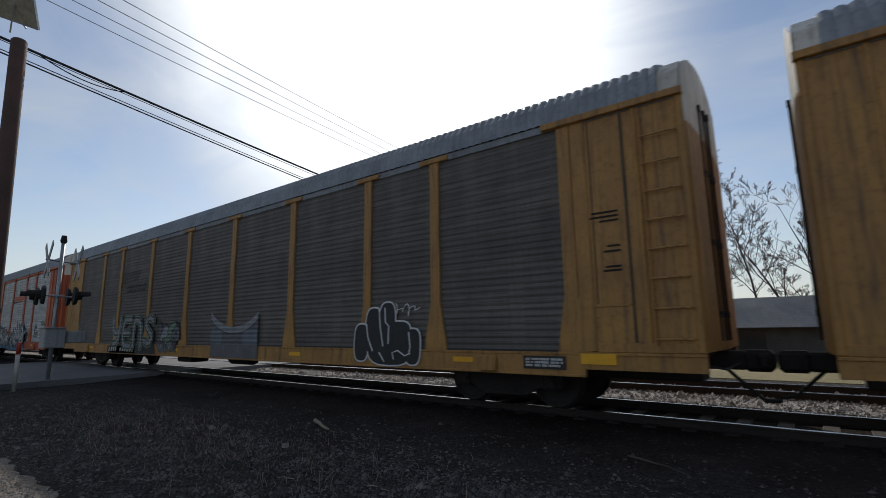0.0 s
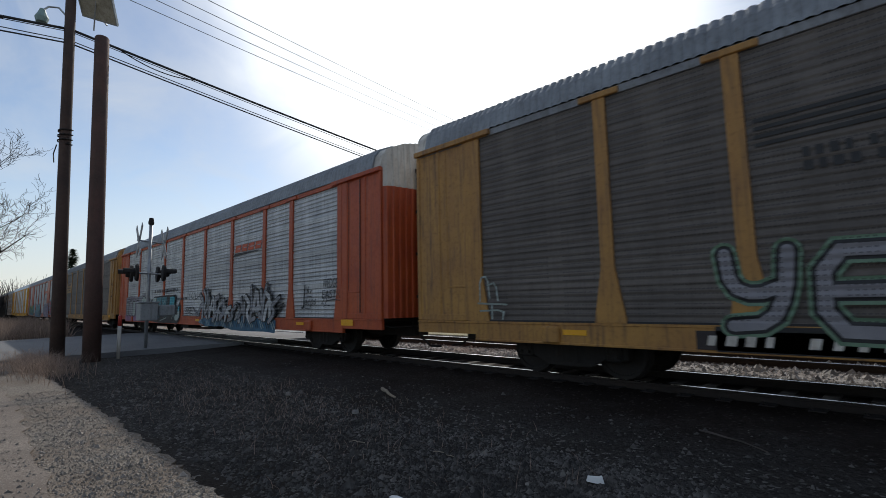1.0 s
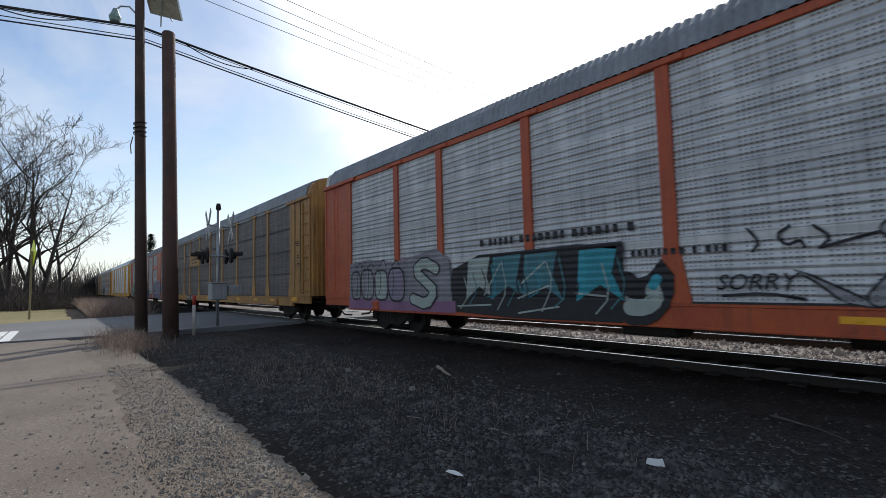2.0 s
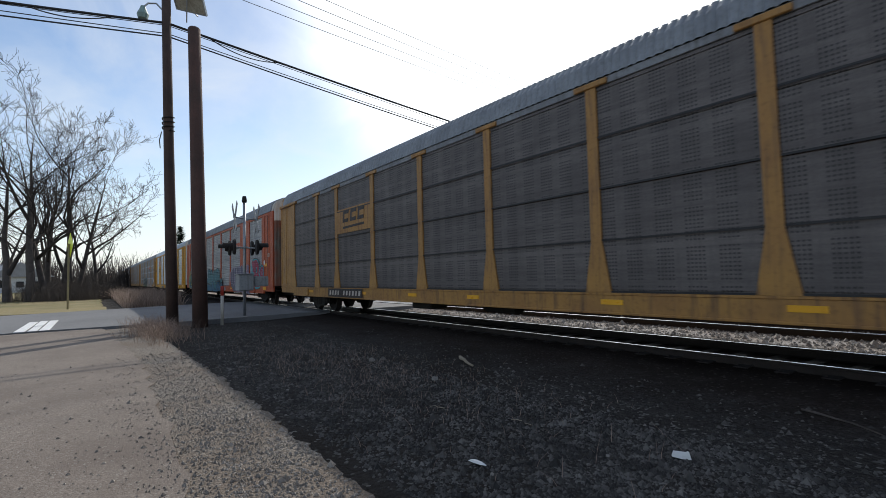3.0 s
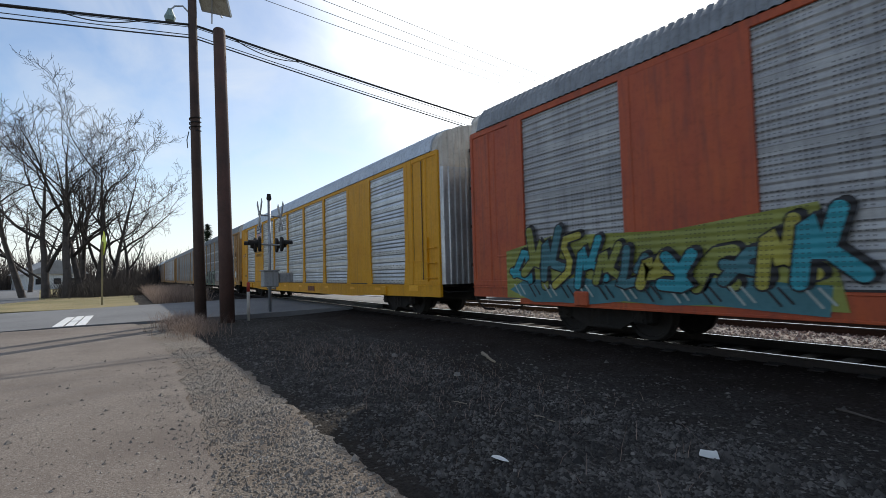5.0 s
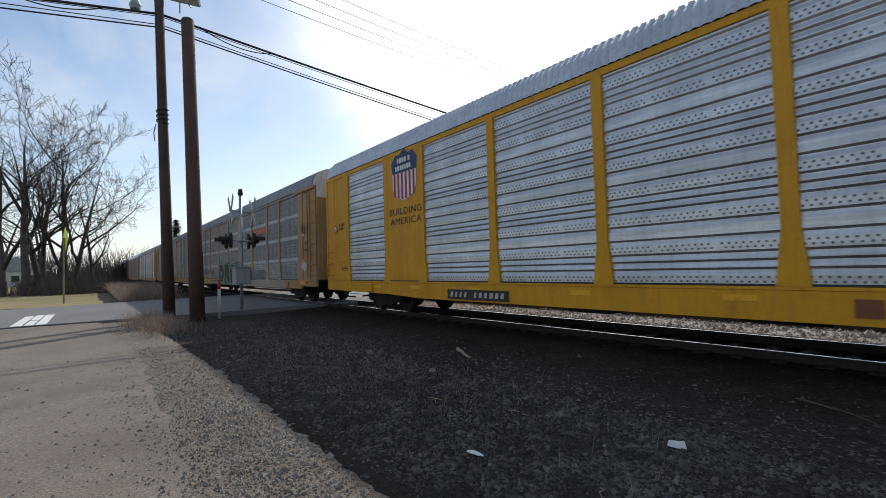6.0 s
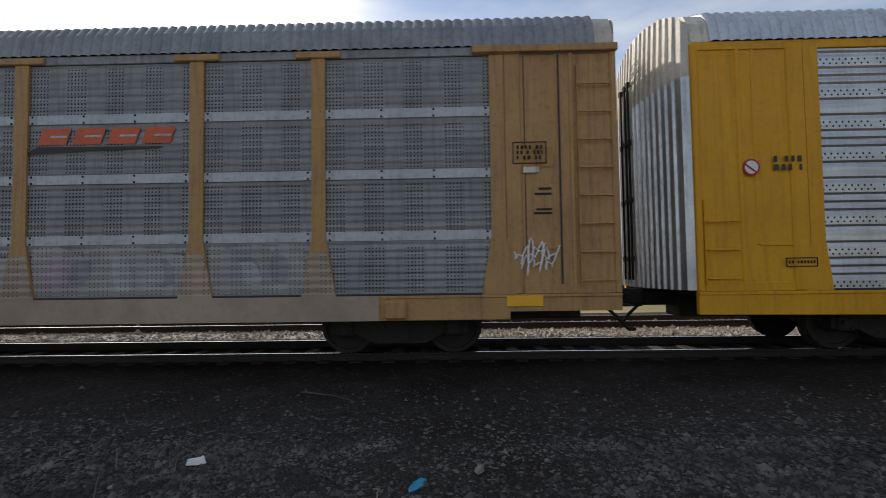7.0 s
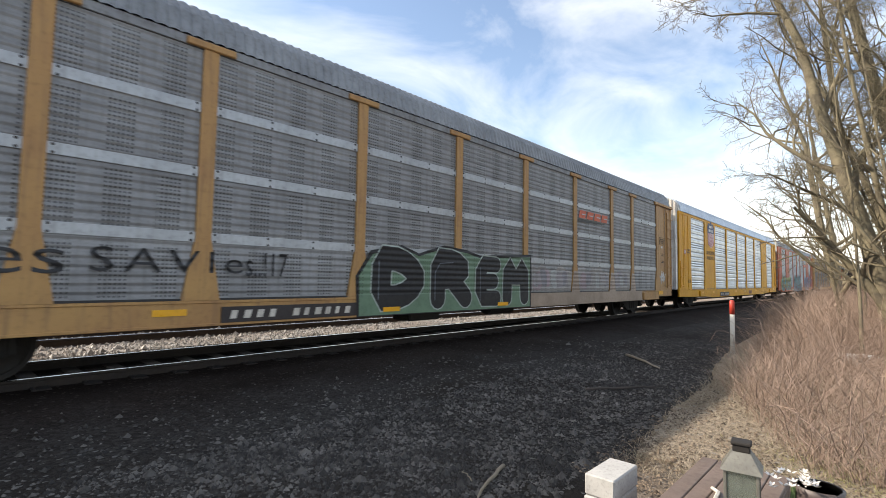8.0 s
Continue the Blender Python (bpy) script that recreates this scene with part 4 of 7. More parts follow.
def ribbon(name, line, width, y, mat):
    """One painted stroke: a flat band of even width along a line of (s, z), with rounded corners and ends."""
    closed = len(line) > 2 and line[0] == line[-1]
    pts = [Vector((HALF - a, b)) for a, b in (line[:-1] if closed else line)]
    if len(pts) > 2:
        soft = [] if closed else [pts[0]]
        n = len(pts)
        for k in range(n if closed else n - 1):
            a, b = pts[k], pts[(k + 1) % n]
            soft += [a.lerp(b, 0.25), a.lerp(b, 0.75)]
        pts = soft if closed else soft + [pts[-1]]
    n, r = len(pts), width / 2
    v, f = [], []
    for k, p in enumerate(pts):
        a = pts[k - 1] if k or closed else p
        b = pts[(k + 1) % n] if k < n - 1 or closed else p
        d0, d1 = (p - a).normalized() if (p - a).length else None, (b - p).normalized() if (b - p).length else None
        d0, d1 = d0 or d1, d1 or d0
        m = (d0 + d1).normalized()
        side = Vector((-m.y, m.x)) * r / max(0.7, m.dot(d1))
        v += [(p.x - side.x, y, p.y - side.y), (p.x + side.x, y, p.y + side.y)]
    for k in range(n if closed else n - 1):
        a, b = 2 * k, 2 * ((k + 1) % n)
        f.append((a, b, b + 1, a + 1))
    if not closed:
        for k, turn in ((0, 1), (n - 1, -1)):
            c = pts[k]
            w = Vector((v[2 * k + 1][0], v[2 * k + 1][2])) - c
            base = len(v)
            for q in range(1, 6):
                u = Matrix.Rotation(turn * math.pi * q / 6, 2) @ w
                v.append((c.x + u.x, y, c.y + u.y))
            fan = (2 * k + 1, *range(base, base + 5), 2 * k)
            f.append(fan[::-1] if turn < 0 else fan)
    return quick_mesh(name, v, f, mat)


def strokes(name, lines, width, y, mat, parent, label=""):
    """Painted strokes, each a part of its own; gives back the first."""
    first = None
    for k, line in enumerate(lines):
        ob = part(name, ribbon(name, line, width, y - 0.0003 * k, mat), parent, label)
        first = first or ob
    return first


# skeletons of hand-painted letters in a unit box
GLYPHS = {
    "D": [[(.12, .02), (.14, .98), (.55, .96), (.9, .66), (.9, .34), (.58, .05), (.12, .02)]],
    "R": [[(.12, 0), (.12, 1), (.6, .98), (.86, .76), (.62, .52), (.16, .48)], [(.5, .5), (.92, 0)]],
    "E": [[(.9, .98), (.14, 1), (.1, .02), (.92, 0)], [(.12, .5), (.78, .5)]],
    "M": [[(.06, 0), (.1, 1), (.5, .5), (.9, 1), (.94, 0)]],
    "Y": [[(.08, 1), (.14, .55), (.45, .42), (.8, .55)], [(.88, 1), (.82, .45), (.62, .06), (.14, .02)]],
    "N": [[(.12, 0), (.12, .92), (.45, 1), (.84, .82), (.9, 0)]],
    "S": [[(.88, .86), (.5, 1), (.14, .78), (.46, .52), (.86, .3), (.56, .02), (.1, .14)]],
}


def painted_letters(car, body, s0, s1, z0, z1, width, rim, fill, edge, label, lay=SKIN, over=0.0, halo=None):
    """A row of fat hand-painted letters, each over the one before it."""
    n = len(body)
    w = (s0 - s1) / n
    root = None
    for i, ch in enumerate(body):
        m = width / 2 + rim
        a, b = s0 - w * i - m + over, s0 - w * (i + 1) + m - over
        dz = 0.04 * math.sin(2.3 * i + 1)
        lines = [[(a + (b - a) * u, z0 + m + (z1 - z0 - 2 * m) * t + dz) for u, t in line] for line in GLYPHS[ch]]
        y = lay - 0.006 * i
        if halo:
            strokes("letter_halo", lines, width + 4 * rim, y, halo, root or car)
        ob = strokes("graffiti" if root is None else "letter_rim", lines, width + 2 * rim, y - 0.0018, edge, root or car, label if root is None else "")
        root = root or ob
        strokes("letter_fill", lines, width, y - 0.0036, fill, root)
    return root


def outlined(name, poly, y, fill, edge, rim, parent, label=""):
    """A filled shape with a drawn rim."""
    root = strokes(name, [poly + [poly[0]]], rim * 2, y, edge, parent, label)
    outline_part("fill", poly, y - 0.0025, fill, root, thick=0.0005)
    return root


def throw_up(car, arches, fills, edge, base, label, rim=0.02):
    """A quick piece of overlapping rounded arches with a thin pale line round each."""
    root = outline_part("graffiti", base, SKIN, fills[0], car, label)
    for i, (sc, w, top, low, power) in enumerate(arches):
        shape = round_shape(sc, (top + low) / 2, w, top - low, -0.04, power, 22)
        y = SKIN - 0.004 - 0.003 * i
        outline_part("fill", shape, y, fills[min(len(fills) - 1, i * len(fills) // len(arches))], root, thick=0.001)
        strokes("stroke", [shape + [shape[0]]], rim * 2, y - 0.0012, edge, root)
    return root


def wild_piece(car, s0, s1, z0, z1, n, fill, edge, low, seed, label):
    """Interlocking angular letter-like strokes that lean forward, with a dark shadow and a streaky foot."""
    rnd = random.Random(seed)
    foot = [(s0, z0 + 0.25)] + [(s0 - (s0 - s1) * k / 12, z0 + rnd.uniform(0.42, 0.56)) for k in range(1, 12)] + [(s1, z0 + 0.4), (s1 + 0.05, z0)]
    foot += [(s0 - (s0 - s1) * k / 8, z0 + rnd.uniform(-0.02, 0.14)) for k in range(7, 0, -1)]
    root = outline_part("graffiti", foot, SKIN, low, car, label)
    w = (s0 - s1) / n
    zb = z0 + 0.36
    for i in range(n):
        a = s0 - w * (i + 0.15)
        hz = (z1 - zb) * (0.72 + 0.28 * math.sin(0.55 * i + 0.6))
        lean = rnd.uniform(0.12, 0.34)
        kind = rnd.randrange(5)
        if kind == 0:
            sk = [[(.05, .05), (.25, .95), (.5, .3), (.8, 1.05)], [(.6, .5), (1.2, .2)]]
        elif kind == 1:
            sk = [[(.1, 0), (.3, .8), (.95, .95)], [(.0, .45), (.6, .6), (1.1, .1)]]
        elif kind == 2:
            sk = [[(1.0, 1.0), (.2, .7), (.7, .35), (-.1, .02)]]
        elif kind == 3:
            sk = [[(.1, 1.1), (.45, .4), (.2, .0), (1.0, .12)], [(.9, .9), (.6, .55)]]
        else:
            sk = [[(-.1, .2), (.4, 1.0), (.9, .2)], [(.2, .3), (1.1, .45)]]
        if rnd.random() < 0.4:
            sk = [[(1 - u, t) for u, t in line] for line in sk]
        lines = [[(a - w * 1.15 * (u + rnd.gauss(0, 0.07) + lean * t), zb + hz * max(0.0, t + rnd.gauss(0, 0.06))) for u, t in line] for line in sk]
        y = SKIN - 0.003 - 0.006 * (i % 9)
        width = rnd.uniform(0.12, 0.2)
        strokes("shadow", [[(p - 0.07, q + 0.03) for p, q in line] for line in lines], width + 0.05, y, edge, root)
        strokes("rim", lines, width + 0.055, y - 0.0016, edge, root)
        strokes("fill", lines, width, y - 0.0032, fill[i % len(fill)], root)
        strokes("streak", [[(a - w * 0.2, zb), (a - w * 0.6, z0 + 0.12)], [(a - w * 0.55, zb), (a - w * 0.9, z0 + 0.16)]], 0.035, y - 0.001, edge if i % 2 else SPRAY["pale"], root)
    return root


def blob_piece(car, s0, s1, z0, z1):
    """Black finger-like lumps with a white rim and a few white inner lines."""
    w, h = s0 - s1, z1 - z0
    lumps = [(0.11, 0.36, 0.22, 0.6), (0.31, 0.55, 0.25, 0.74), (0.52, 0.62, 0.24, 0.76), (0.55, 0.32, 0.66, 0.62), (0.68, 0.5, 0.36, 0.38), (0.89, 0.3, 0.2, 0.54)]
    root = None
    for e, y, mat, nm in ((0.06, SKIN, WHITE, "outline"), (0.0, SKIN - 0.006, BLACK, "fill")):
        for j, (u, v, lw, lh) in enumerate(lumps):
            shape = round_shape(s0 - u * w, z0 + v * h, lw * w + e, lh * h + e, 0.04, 3.0, 20)
            if root is None:
                root = outline_part("graffiti", shape, y, mat, car, "black lumpy graffiti with a white rim")
            else:
                outline_part(nm, shape, y - 0.0006 * j, mat, root)
    for line in ([(0.2, 0.66), (0.22, 0.45), (0.3, 0.22)], [(0.4, 0.9), (0.42, 0.6), (0.46, 0.3)], [(0.49, 0.92), (0.5, 0.68), (0.55, 0.62), (0.54, 0.34)], [(0.62, 0.1), (0.6, 0.2), (0.68, 0.24), (0.78, 0.16), (0.86, 0.2)], [(0.84, 0.52), (0.86, 0.3), (0.84, 0.18)], [(0.4, 0.2), (0.48, 0.06)]):
        pts = [(HALF - (s0 - u * w), SKIN - 0.014, z0 + v * h) for u, v in line]
        part("stroke", Geo().tube(pts, 0.013, 5).mesh("stroke", WHITE), root)


def scribble(car, s0, s1, z0, z1, loops, seed, mat, label, r=0.014):
    rnd = random.Random(seed)
    pts = []
    n = loops * 8
    for k in range(n + 1):
        t = k / n
        a = 2 * math.pi * loops * t
        amp = (z1 - z0) / 2 * (0.55 + 0.45 * math.sin(7.3 * t * loops / 3 + seed))
        pts.append((HALF - (s0 + (s1 - s0) * t) + (s0 - s1) / loops * 0.3 * math.sin(a * 1.0 + 0.6), SKIN - 0.008, (z0 + z1) / 2 + amp * math.cos(a) + rnd.uniform(-0.03, 0.03)))
    return part("graffiti_tag", Geo().tube(pts, r, 4).mesh("graffiti_tag", mat), car, label)


def road_name(car, s0, s1, z0, z1):
    """The owner's name as slanted orange blocks over a dark stroke."""
    w = (s0 - s1) / 4
    for i in range(4):
        a = s0 - i * w
        outline_part("logo_block", [(a, z0), (a - w * 0.82, z0), (a - w * 0.98, z1), (a - w * 0.16, z1)], SKIN + 0.03, SPRAY["orange"], car)
        outline_part("logo_cut", [(a - w * 0.36, z0 + (z1 - z0) * 0.44), (a - w * 0.84, z0 + (z1 - z0) * 0.44), (a - w * 0.87, z0 + (z1 - z0) * 0.56), (a - w * 0.39, z0 + (z1 - z0) * 0.56)], SKIN + 0.026, STRIP, car)
    outline_part("logo_stroke", [(s0 + 0.2, z0 - 0.14), (s1 + 0.3, z0 - 0.08), (s1 + 0.2, z0 - 0.05), (s0, z0 - 0.03)], SKIN + 0.03, BLACK, car)


def number_plate(car, s0, s1, z0, z1):
    flat_box("number_board", s1, s0, z0, z1, SKIN + 0.003, SPRAY["plate"], car, "black board with white lettering")
    m = (s0 - s1)
    h = z1 - z0
    rnd = random.Random(int(s0 * 10))
    pitch = (m - 0.2) / 11
    for k in range(11):
        if k != 4:
            w = pitch * rnd.uniform(0.36, 0.58)
            s = s0 - 0.1 - pitch * (k + 0.14)
            outline_part("number_bar", [(s, z0 + h * 0.24), (s - w, z0 + h * 0.24), (s - w - h * 0.12, z1 - h * 0.24), (s - h * 0.12, z1 - h * 0.24)], SKIN - 0.004, WHITE_OLD, car)


def frame_lines(car, s0, s1, z0, z1):
    """A stencilled rectangle drawn in thin dark lines."""
    for a, b, c0, d in ((s0, s1, z0, z0 + 0.015), (s0, s1, z1 - 0.015, z1), (s0, s0 + 0.015, z0 + 0.015, z1 - 0.015), (s1 - 0.015, s1, z0 + 0.015, z1 - 0.015)):
        flat_box("frame_line", a, b, c0, d, SKIN, GRIME, car)


def paint_cars(c):
    a = c["A"]
    plain = set(a.children)
    blob_piece(a, 6.6, 4.7, 0.66, 1.95)
    scribble(a, 5.4, 4.75, 1.68, 1.9, 4, 2, WHITE, "small white graffiti tag", 0.01)
    # faded banner with a hanging curve for its top edge
    arc = [(13.0 - 2.56 * k / 10, 1.98 - 0.06 * k / 10 - 0.42 * math.sin(math.pi * k / 10) ** 0.8) for k in range(11)]
    low = [(p, q - 0.2) for p, q in arc]
    outline_part("graffiti", low + [(10.44, 0.66), (12.95, 0.66)], SKIN, SPRAY["mist"], a, "faded grey lavender graffiti banner")
    for p0, p1 in ((12.96, 12.35), (11.2, 10.48)):
        outline_part("graffiti_block", [(p0, 1.5), (p1, 1.44), (p1, 1.06), (p0, 1.06)], SKIN - 0.004, SPRAY["steel"], a)
    outline_part("graffiti_band", arc + low[::-1], SKIN - 0.006, SPRAY["lead"], a)
    strokes("graffiti_line", [low], 0.025, SKIN - 0.009, SPRAY["ink"], a)
    for k in range(9):
        p = 12.7 - 0.26 * k
        strokes("drip", [[(p, 1.0), (p - 0.04, 0.68 + 0.05 * (k % 3))]], 0.04, SKIN - 0.004, SPRAY[("haze", "mist", "steel")[k % 3]], a)
    outline_part("graffiti_ground", [(20.95, 0.64), (20.95, 0.98), (16.9, 1.0), (16.8, 0.66)], SKIN, SPRAY["ink"], a, "black sprayed ground along the sill")
    painted_letters(a, "YENS", 20.9, 16.85, 0.82, 2.04, 0.15, 0.045, SPRAY["dusk"], SPRAY["ink"], "silver grey spray-painted letters edged in black and green", SKIN - 0.004, 0.06, SPRAY["green"])
    wild_piece(a, 16.7, 15.2, 0.74, 1.66, 4, [SPRAY["mist"], SPRAY["lead"], SPRAY["green"]], SPRAY["ink"], SPRAY["mist"], 8, "tangled grey and green graffiti")
    number_plate(a, 21.2, 18.5, 0.66, 0.92)
    for i in range(4):
        outline_part("logo_stripe", [(20.3, 3.35 + 0.11 * i), (18.9 - 0.1 * i, 3.4 + 0.11 * i), (18.9 - 0.1 * i, 3.46 + 0.11 * i), (20.3, 3.4 + 0.11 * i)], SKIN + 0.03, BLACK, a)
    bars("logo_bar", 19.8, 18.1, 2.9, 3.25, SKIN + 0.03, BLACK, a, 2, 3)
    strokes("graffiti_tag", [[(25.15, 1.4), (25.15, 1.85), (24.95, 1.88), (24.9, 1.45)], [(24.95, 1.7), (24.75, 1.75), (24.7, 1.4)], [(25.2, 1.35), (24.5, 1.32)], [(25.15, 1.2), (24.55, 1.22), (24.6, 1.05)], [(24.85, 1.3), (24.85, 1.05)]], 0.035, SKIN, SPRAY["pale"], a, "pale graffiti tag")
    flat_box("notice", 1.7, 2.45, 0.72, 0.93, SKIN + 0.003, SPRAY["plate"], a, "dark notice board with white print")
    bars("notice_print", 1.75, 2.4, 0.75, 0.9, SKIN - 0.004, WHITE, a, 3, 9)
    for ob in set(a.children) - plain:
        ob.location.x -= 0.3
    b = c["B"]
    plain = set(b.children)
    road_name(b, 9.2, 6.9, 3.42, 3.68)
    wild_piece(b, 12.9, 5.7, 0.5, 2.0, 17, [SPRAY["lead"], SPRAY["silver"], SPRAY["lead"], SPRAY["bright"]], SPRAY["ink"], SPRAY["blue"], 4, "silver graffiti of angular letters with black shadows over blue")
    outlined("graffiti_spike", [(13.75, 1.5), (13.45, 1.3), (13.2, 1.05), (12.85, 0.98)], SKIN, SPRAY["lead"], SPRAY["ink"], 0.03, b)
    strokes("graffiti_arrow", [[(6.5, 1.2), (5.15, 1.46)], [(5.9, 1.02), (5.15, 1.46)], [(5.75, 1.02), (5.2, 1.4)]], 0.05, SKIN, SPRAY["ink"], b, "long black painted arrow")
    outline_part("graffiti_haze", round_shape(7.0, 1.45, 0.9, 0.6, 0.3, 2.2), SKIN + 0.002, SPRAY["rose"], b)
    outline_part("graffiti_haze", round_shape(6.05, 0.78, 0.7, 0.36, 0, 3), SKIN - 0.001, SPRAY["blue"], b)
    # the long teal piece: pale rounded letters, a block of cyan and black, a yellow green hook
    outline_part("graffiti", [(25.65, 0.68), (25.6, 2.05), (24.4, 2.15), (23.0, 2.0), (21.1, 2.26), (20.6, 1.95), (20.5, 0.7)], SKIN + 0.003, SPRAY["dusk"], b, "lavender and grey sprayed ground")
    outline_part("graffiti_foot", [(25.65, 0.66), (25.65, 1.0), (22.0, 0.92), (20.4, 0.96), (20.4, 0.68)], SKIN, SPRAY["mauve"], b)
    throw_up(b, [(25.2, 0.55, 1.8, 0.95, 4), (24.5, 0.75, 1.86, 0.95, 3), (23.7, 0.7, 1.8, 0.95, 4), (22.9, 0.8, 1.85, 0.92, 3)], [SPRAY["lead"], SPRAY["pale"], SPRAY["lilac"]], SPRAY["ink"], [(25.5, 1.0), (25.5, 1.5), (22.5, 1.5), (22.5, 1.0)], "pale rounded graffiti letters", 0.03)
    for k in range(9):
        p = 25.5 - 0.34 * k
        strokes("graffiti_line", [[(p, 1.0 + 0.05 * (k % 3)), (p - 0.2 + 0.1 * (k % 2), 1.4), (p - 0.05, 1.75 + 0.06 * (k % 4))], [(p, 1.9), (p - 0.25, 2.05 + 0.05 * (k % 3)), (p - 0.4, 1.9)]], 0.03, SKIN - 0.018, SPRAY["ink" if k % 2 else "mauve"], b)
    strokes("graffiti_curve", [[(21.1, 1.75), (21.6, 1.95), (22.0, 1.72), (21.5, 1.42), (21.15, 1.2), (21.5, 0.85), (22.1, 1.0)]], 0.34, SKIN - 0.02, SPRAY["ink"], b)
    strokes("graffiti_curve", [[(21.1, 1.75), (21.6, 1.95), (22.0, 1.72), (21.5, 1.42), (21.15, 1.2), (21.5, 0.85), (22.1, 1.0)]], 0.25, SKIN - 0.024, SPRAY["pale"], b)
    outline_part("graffiti", [(20.5, 0.72), (20.5, 1.7), (19.55, 2.0), (16.05, 2.02), (16.1, 0.66), (18.6, 0.64)], SKIN + 0.002, SPRAY["ink"], b, "black block of graffiti with cyan and teal letters")
    for k, (p0, p1, tone) in enumerate(((19.9, 19.2, "pale"), (19.1, 18.3, "teal"), (18.2, 17.4, "teal"), (16.9, 16.15, "cyan"))):
        outline_part("graffiti_block", [(p0 + 0.1, 1.0), (p0, 1.92), (p1, 1.95), (p1 + 0.12, 1.5), (p1 - 0.1, 1.02), (p1 + 0.35, 1.3)], SKIN - 0.003 - 0.001 * k, SPRAY[tone], b)
    strokes("graffiti_line", [[(19.6, 1.96), (16.05, 2.03), (16.1, 1.55)], [(17.3, 1.9), (17.25, 1.1)], [(18.25, 1.9), (18.5, 1.2), (18.0, 1.0)], [(19.15, 1.9), (19.2, 1.1)]], 0.05, SKIN - 0.009, SPRAY["ink"], b)
    strokes("graffiti_glint", [[(19.4, 1.1), (18.9, 1.75)], [(18.4, 1.05), (17.6, 1.3)], [(18.3, 1.35), (17.7, 1.75)], [(17.0, 1.15), (16.4, 1.1)], [(20.3, 0.85), (19.2, 0.9)], [(18.4, 0.75), (17.4, 0.9)]], 0.035, SKIN - 0.011, SPRAY["pale"], b)
    for k in range(14):
        p = 20.2 - 0.3 * k
        strokes("graffiti_glint", [[(p, 0.8 + 0.09 * (k % 4)), (p - 0.3, 1.1 + 0.11 * (k % 3)), (p - 0.15, 1.5 + 0.08 * (k % 5))]], 0.028, SKIN - 0.0115 - 0.0002 * k, SPRAY[("pale", "teal", "ink", "cyan")[k % 4]], b)
    strokes("graffiti_hook", [[(16.0, 1.35), (15.85, 1.2), (15.5, 1.3), (15.38, 1.5), (15.4, 1.1), (15.65, 0.82), (15.95, 0.8)]], 0.34, SKIN - 0.012, SPRAY["ink"], b, "yellow green and black graffiti hook")
    strokes("graffiti_hook", [[(15.55, 1.2), (15.52, 1.05), (15.7, 0.92), (15.95, 0.92)]], 0.26, SKIN - 0.016, SPRAY["pale"], b)
    strokes("graffiti_hook", [[(15.48, 1.38), (15.55, 1.28)]], 0.16, SKIN - 0.02, SPRAY["cyan"], b)
    bars("graffiti_print", 19.5, 15.75, 2.14, 2.34, SKIN, SPRAY["ink"], b, 1, 6, single=True)
    bars("graffiti_print", 15.9, 14.4, 1.72, 1.86, SKIN, SPRAY["ink"], b, 1, 16, single=True)
    words("graffiti_tag", "SORRY", 14.62, 13.62, 1.2, 1.42, SKIN, SPRAY["ink"], b, 0, 0.3, "black handwritten word")
    strokes("graffiti_tag", [[(14.55, 1.12), (14.0, 1.16), (13.6, 1.08)], [(14.18, 2.02), (14.05, 1.84), (14.14, 1.72)], [(13.7, 2.02), (13.86, 1.92), (13.75, 1.76), (13.6, 1.84), (13.55, 1.74)], [(13.45, 2.0), (13.28, 1.84), (13.4, 1.72)], [(13.4, 1.72), (12.85, 1.86)]], 0.04, SKIN, SPRAY["ink"], b, "black marker signs")
    for word, p, q, z, zz, lean in (("J", 4.05, 3.82, 1.26, 2.0, 0.1), ("aeps", 3.86, 3.2, 1.32, 1.55, 0.3), ("21", 2.95, 2.6, 1.4, 1.6, 0.3), ("WEDGE", 2.84, 2.06, 1.86, 2.12, 0.1), ("EASTR", 2.88, 1.95, 1.56, 1.8, 0.1)):
        words("graffiti_tag", word, p, q, z, zz, SKIN + 0.004, SPRAY["ink"], b, -0.004, lean, "black handwritten tag", 1.0)
    for line in ([(3.72, 1.72), (3.68, 1.86)], [(3.62, 1.74), (3.62, 1.94)], [(3.54, 1.72), (3.46, 1.82)], [(3.74, 1.63), (3.46, 1.64)], [(2.6, 1.5), (2.3, 1.53), (1.95, 1.5)], [(2.78, 1.34), (2.62, 1.38), (2.45, 1.35)], [(3.8, 1.29), (3.5, 1.3)]):
        part("graffiti_stroke", Geo().tube([(HALF - s, SKIN, z) for s, z in line], 0.012, 5).mesh("graffiti_stroke", SPRAY["ink"]), b)
    for ob in set(b.children) - plain:
        ob.location.x += 0.15
    k = c["C"]
    flat_box("name_board", 18.05, 20.7, 2.98, 3.86, -1.585, YELLOW_OLD, k, "yellow board with dark blue lettering shapes", 0.012)
    for i in range(3):
        s = 20.2 - i * 0.6
        outline_part("logo_block", [(s, 3.36), (s - 0.46, 3.36), (s - 0.54, 3.8), (s - 0.08, 3.8)], SKIN, SPRAY["plate"], k)
        outline_part("logo_cut", [(s - 0.17, 3.48), (s - 0.5, 3.49), (s - 0.52, 3.66), (s - 0.2, 3.66)], SKIN - 0.004, YELLOW_OLD, k)
    outline_part("logo_stroke", [(20.18, 3.13), (18.5, 3.16), (18.5, 3.24), (20.18, 3.21)], SKIN, SPRAY["plate"], k)
    number_plate(k, 21.6, 18.7, 0.66, 0.97)
    d = c["D"]
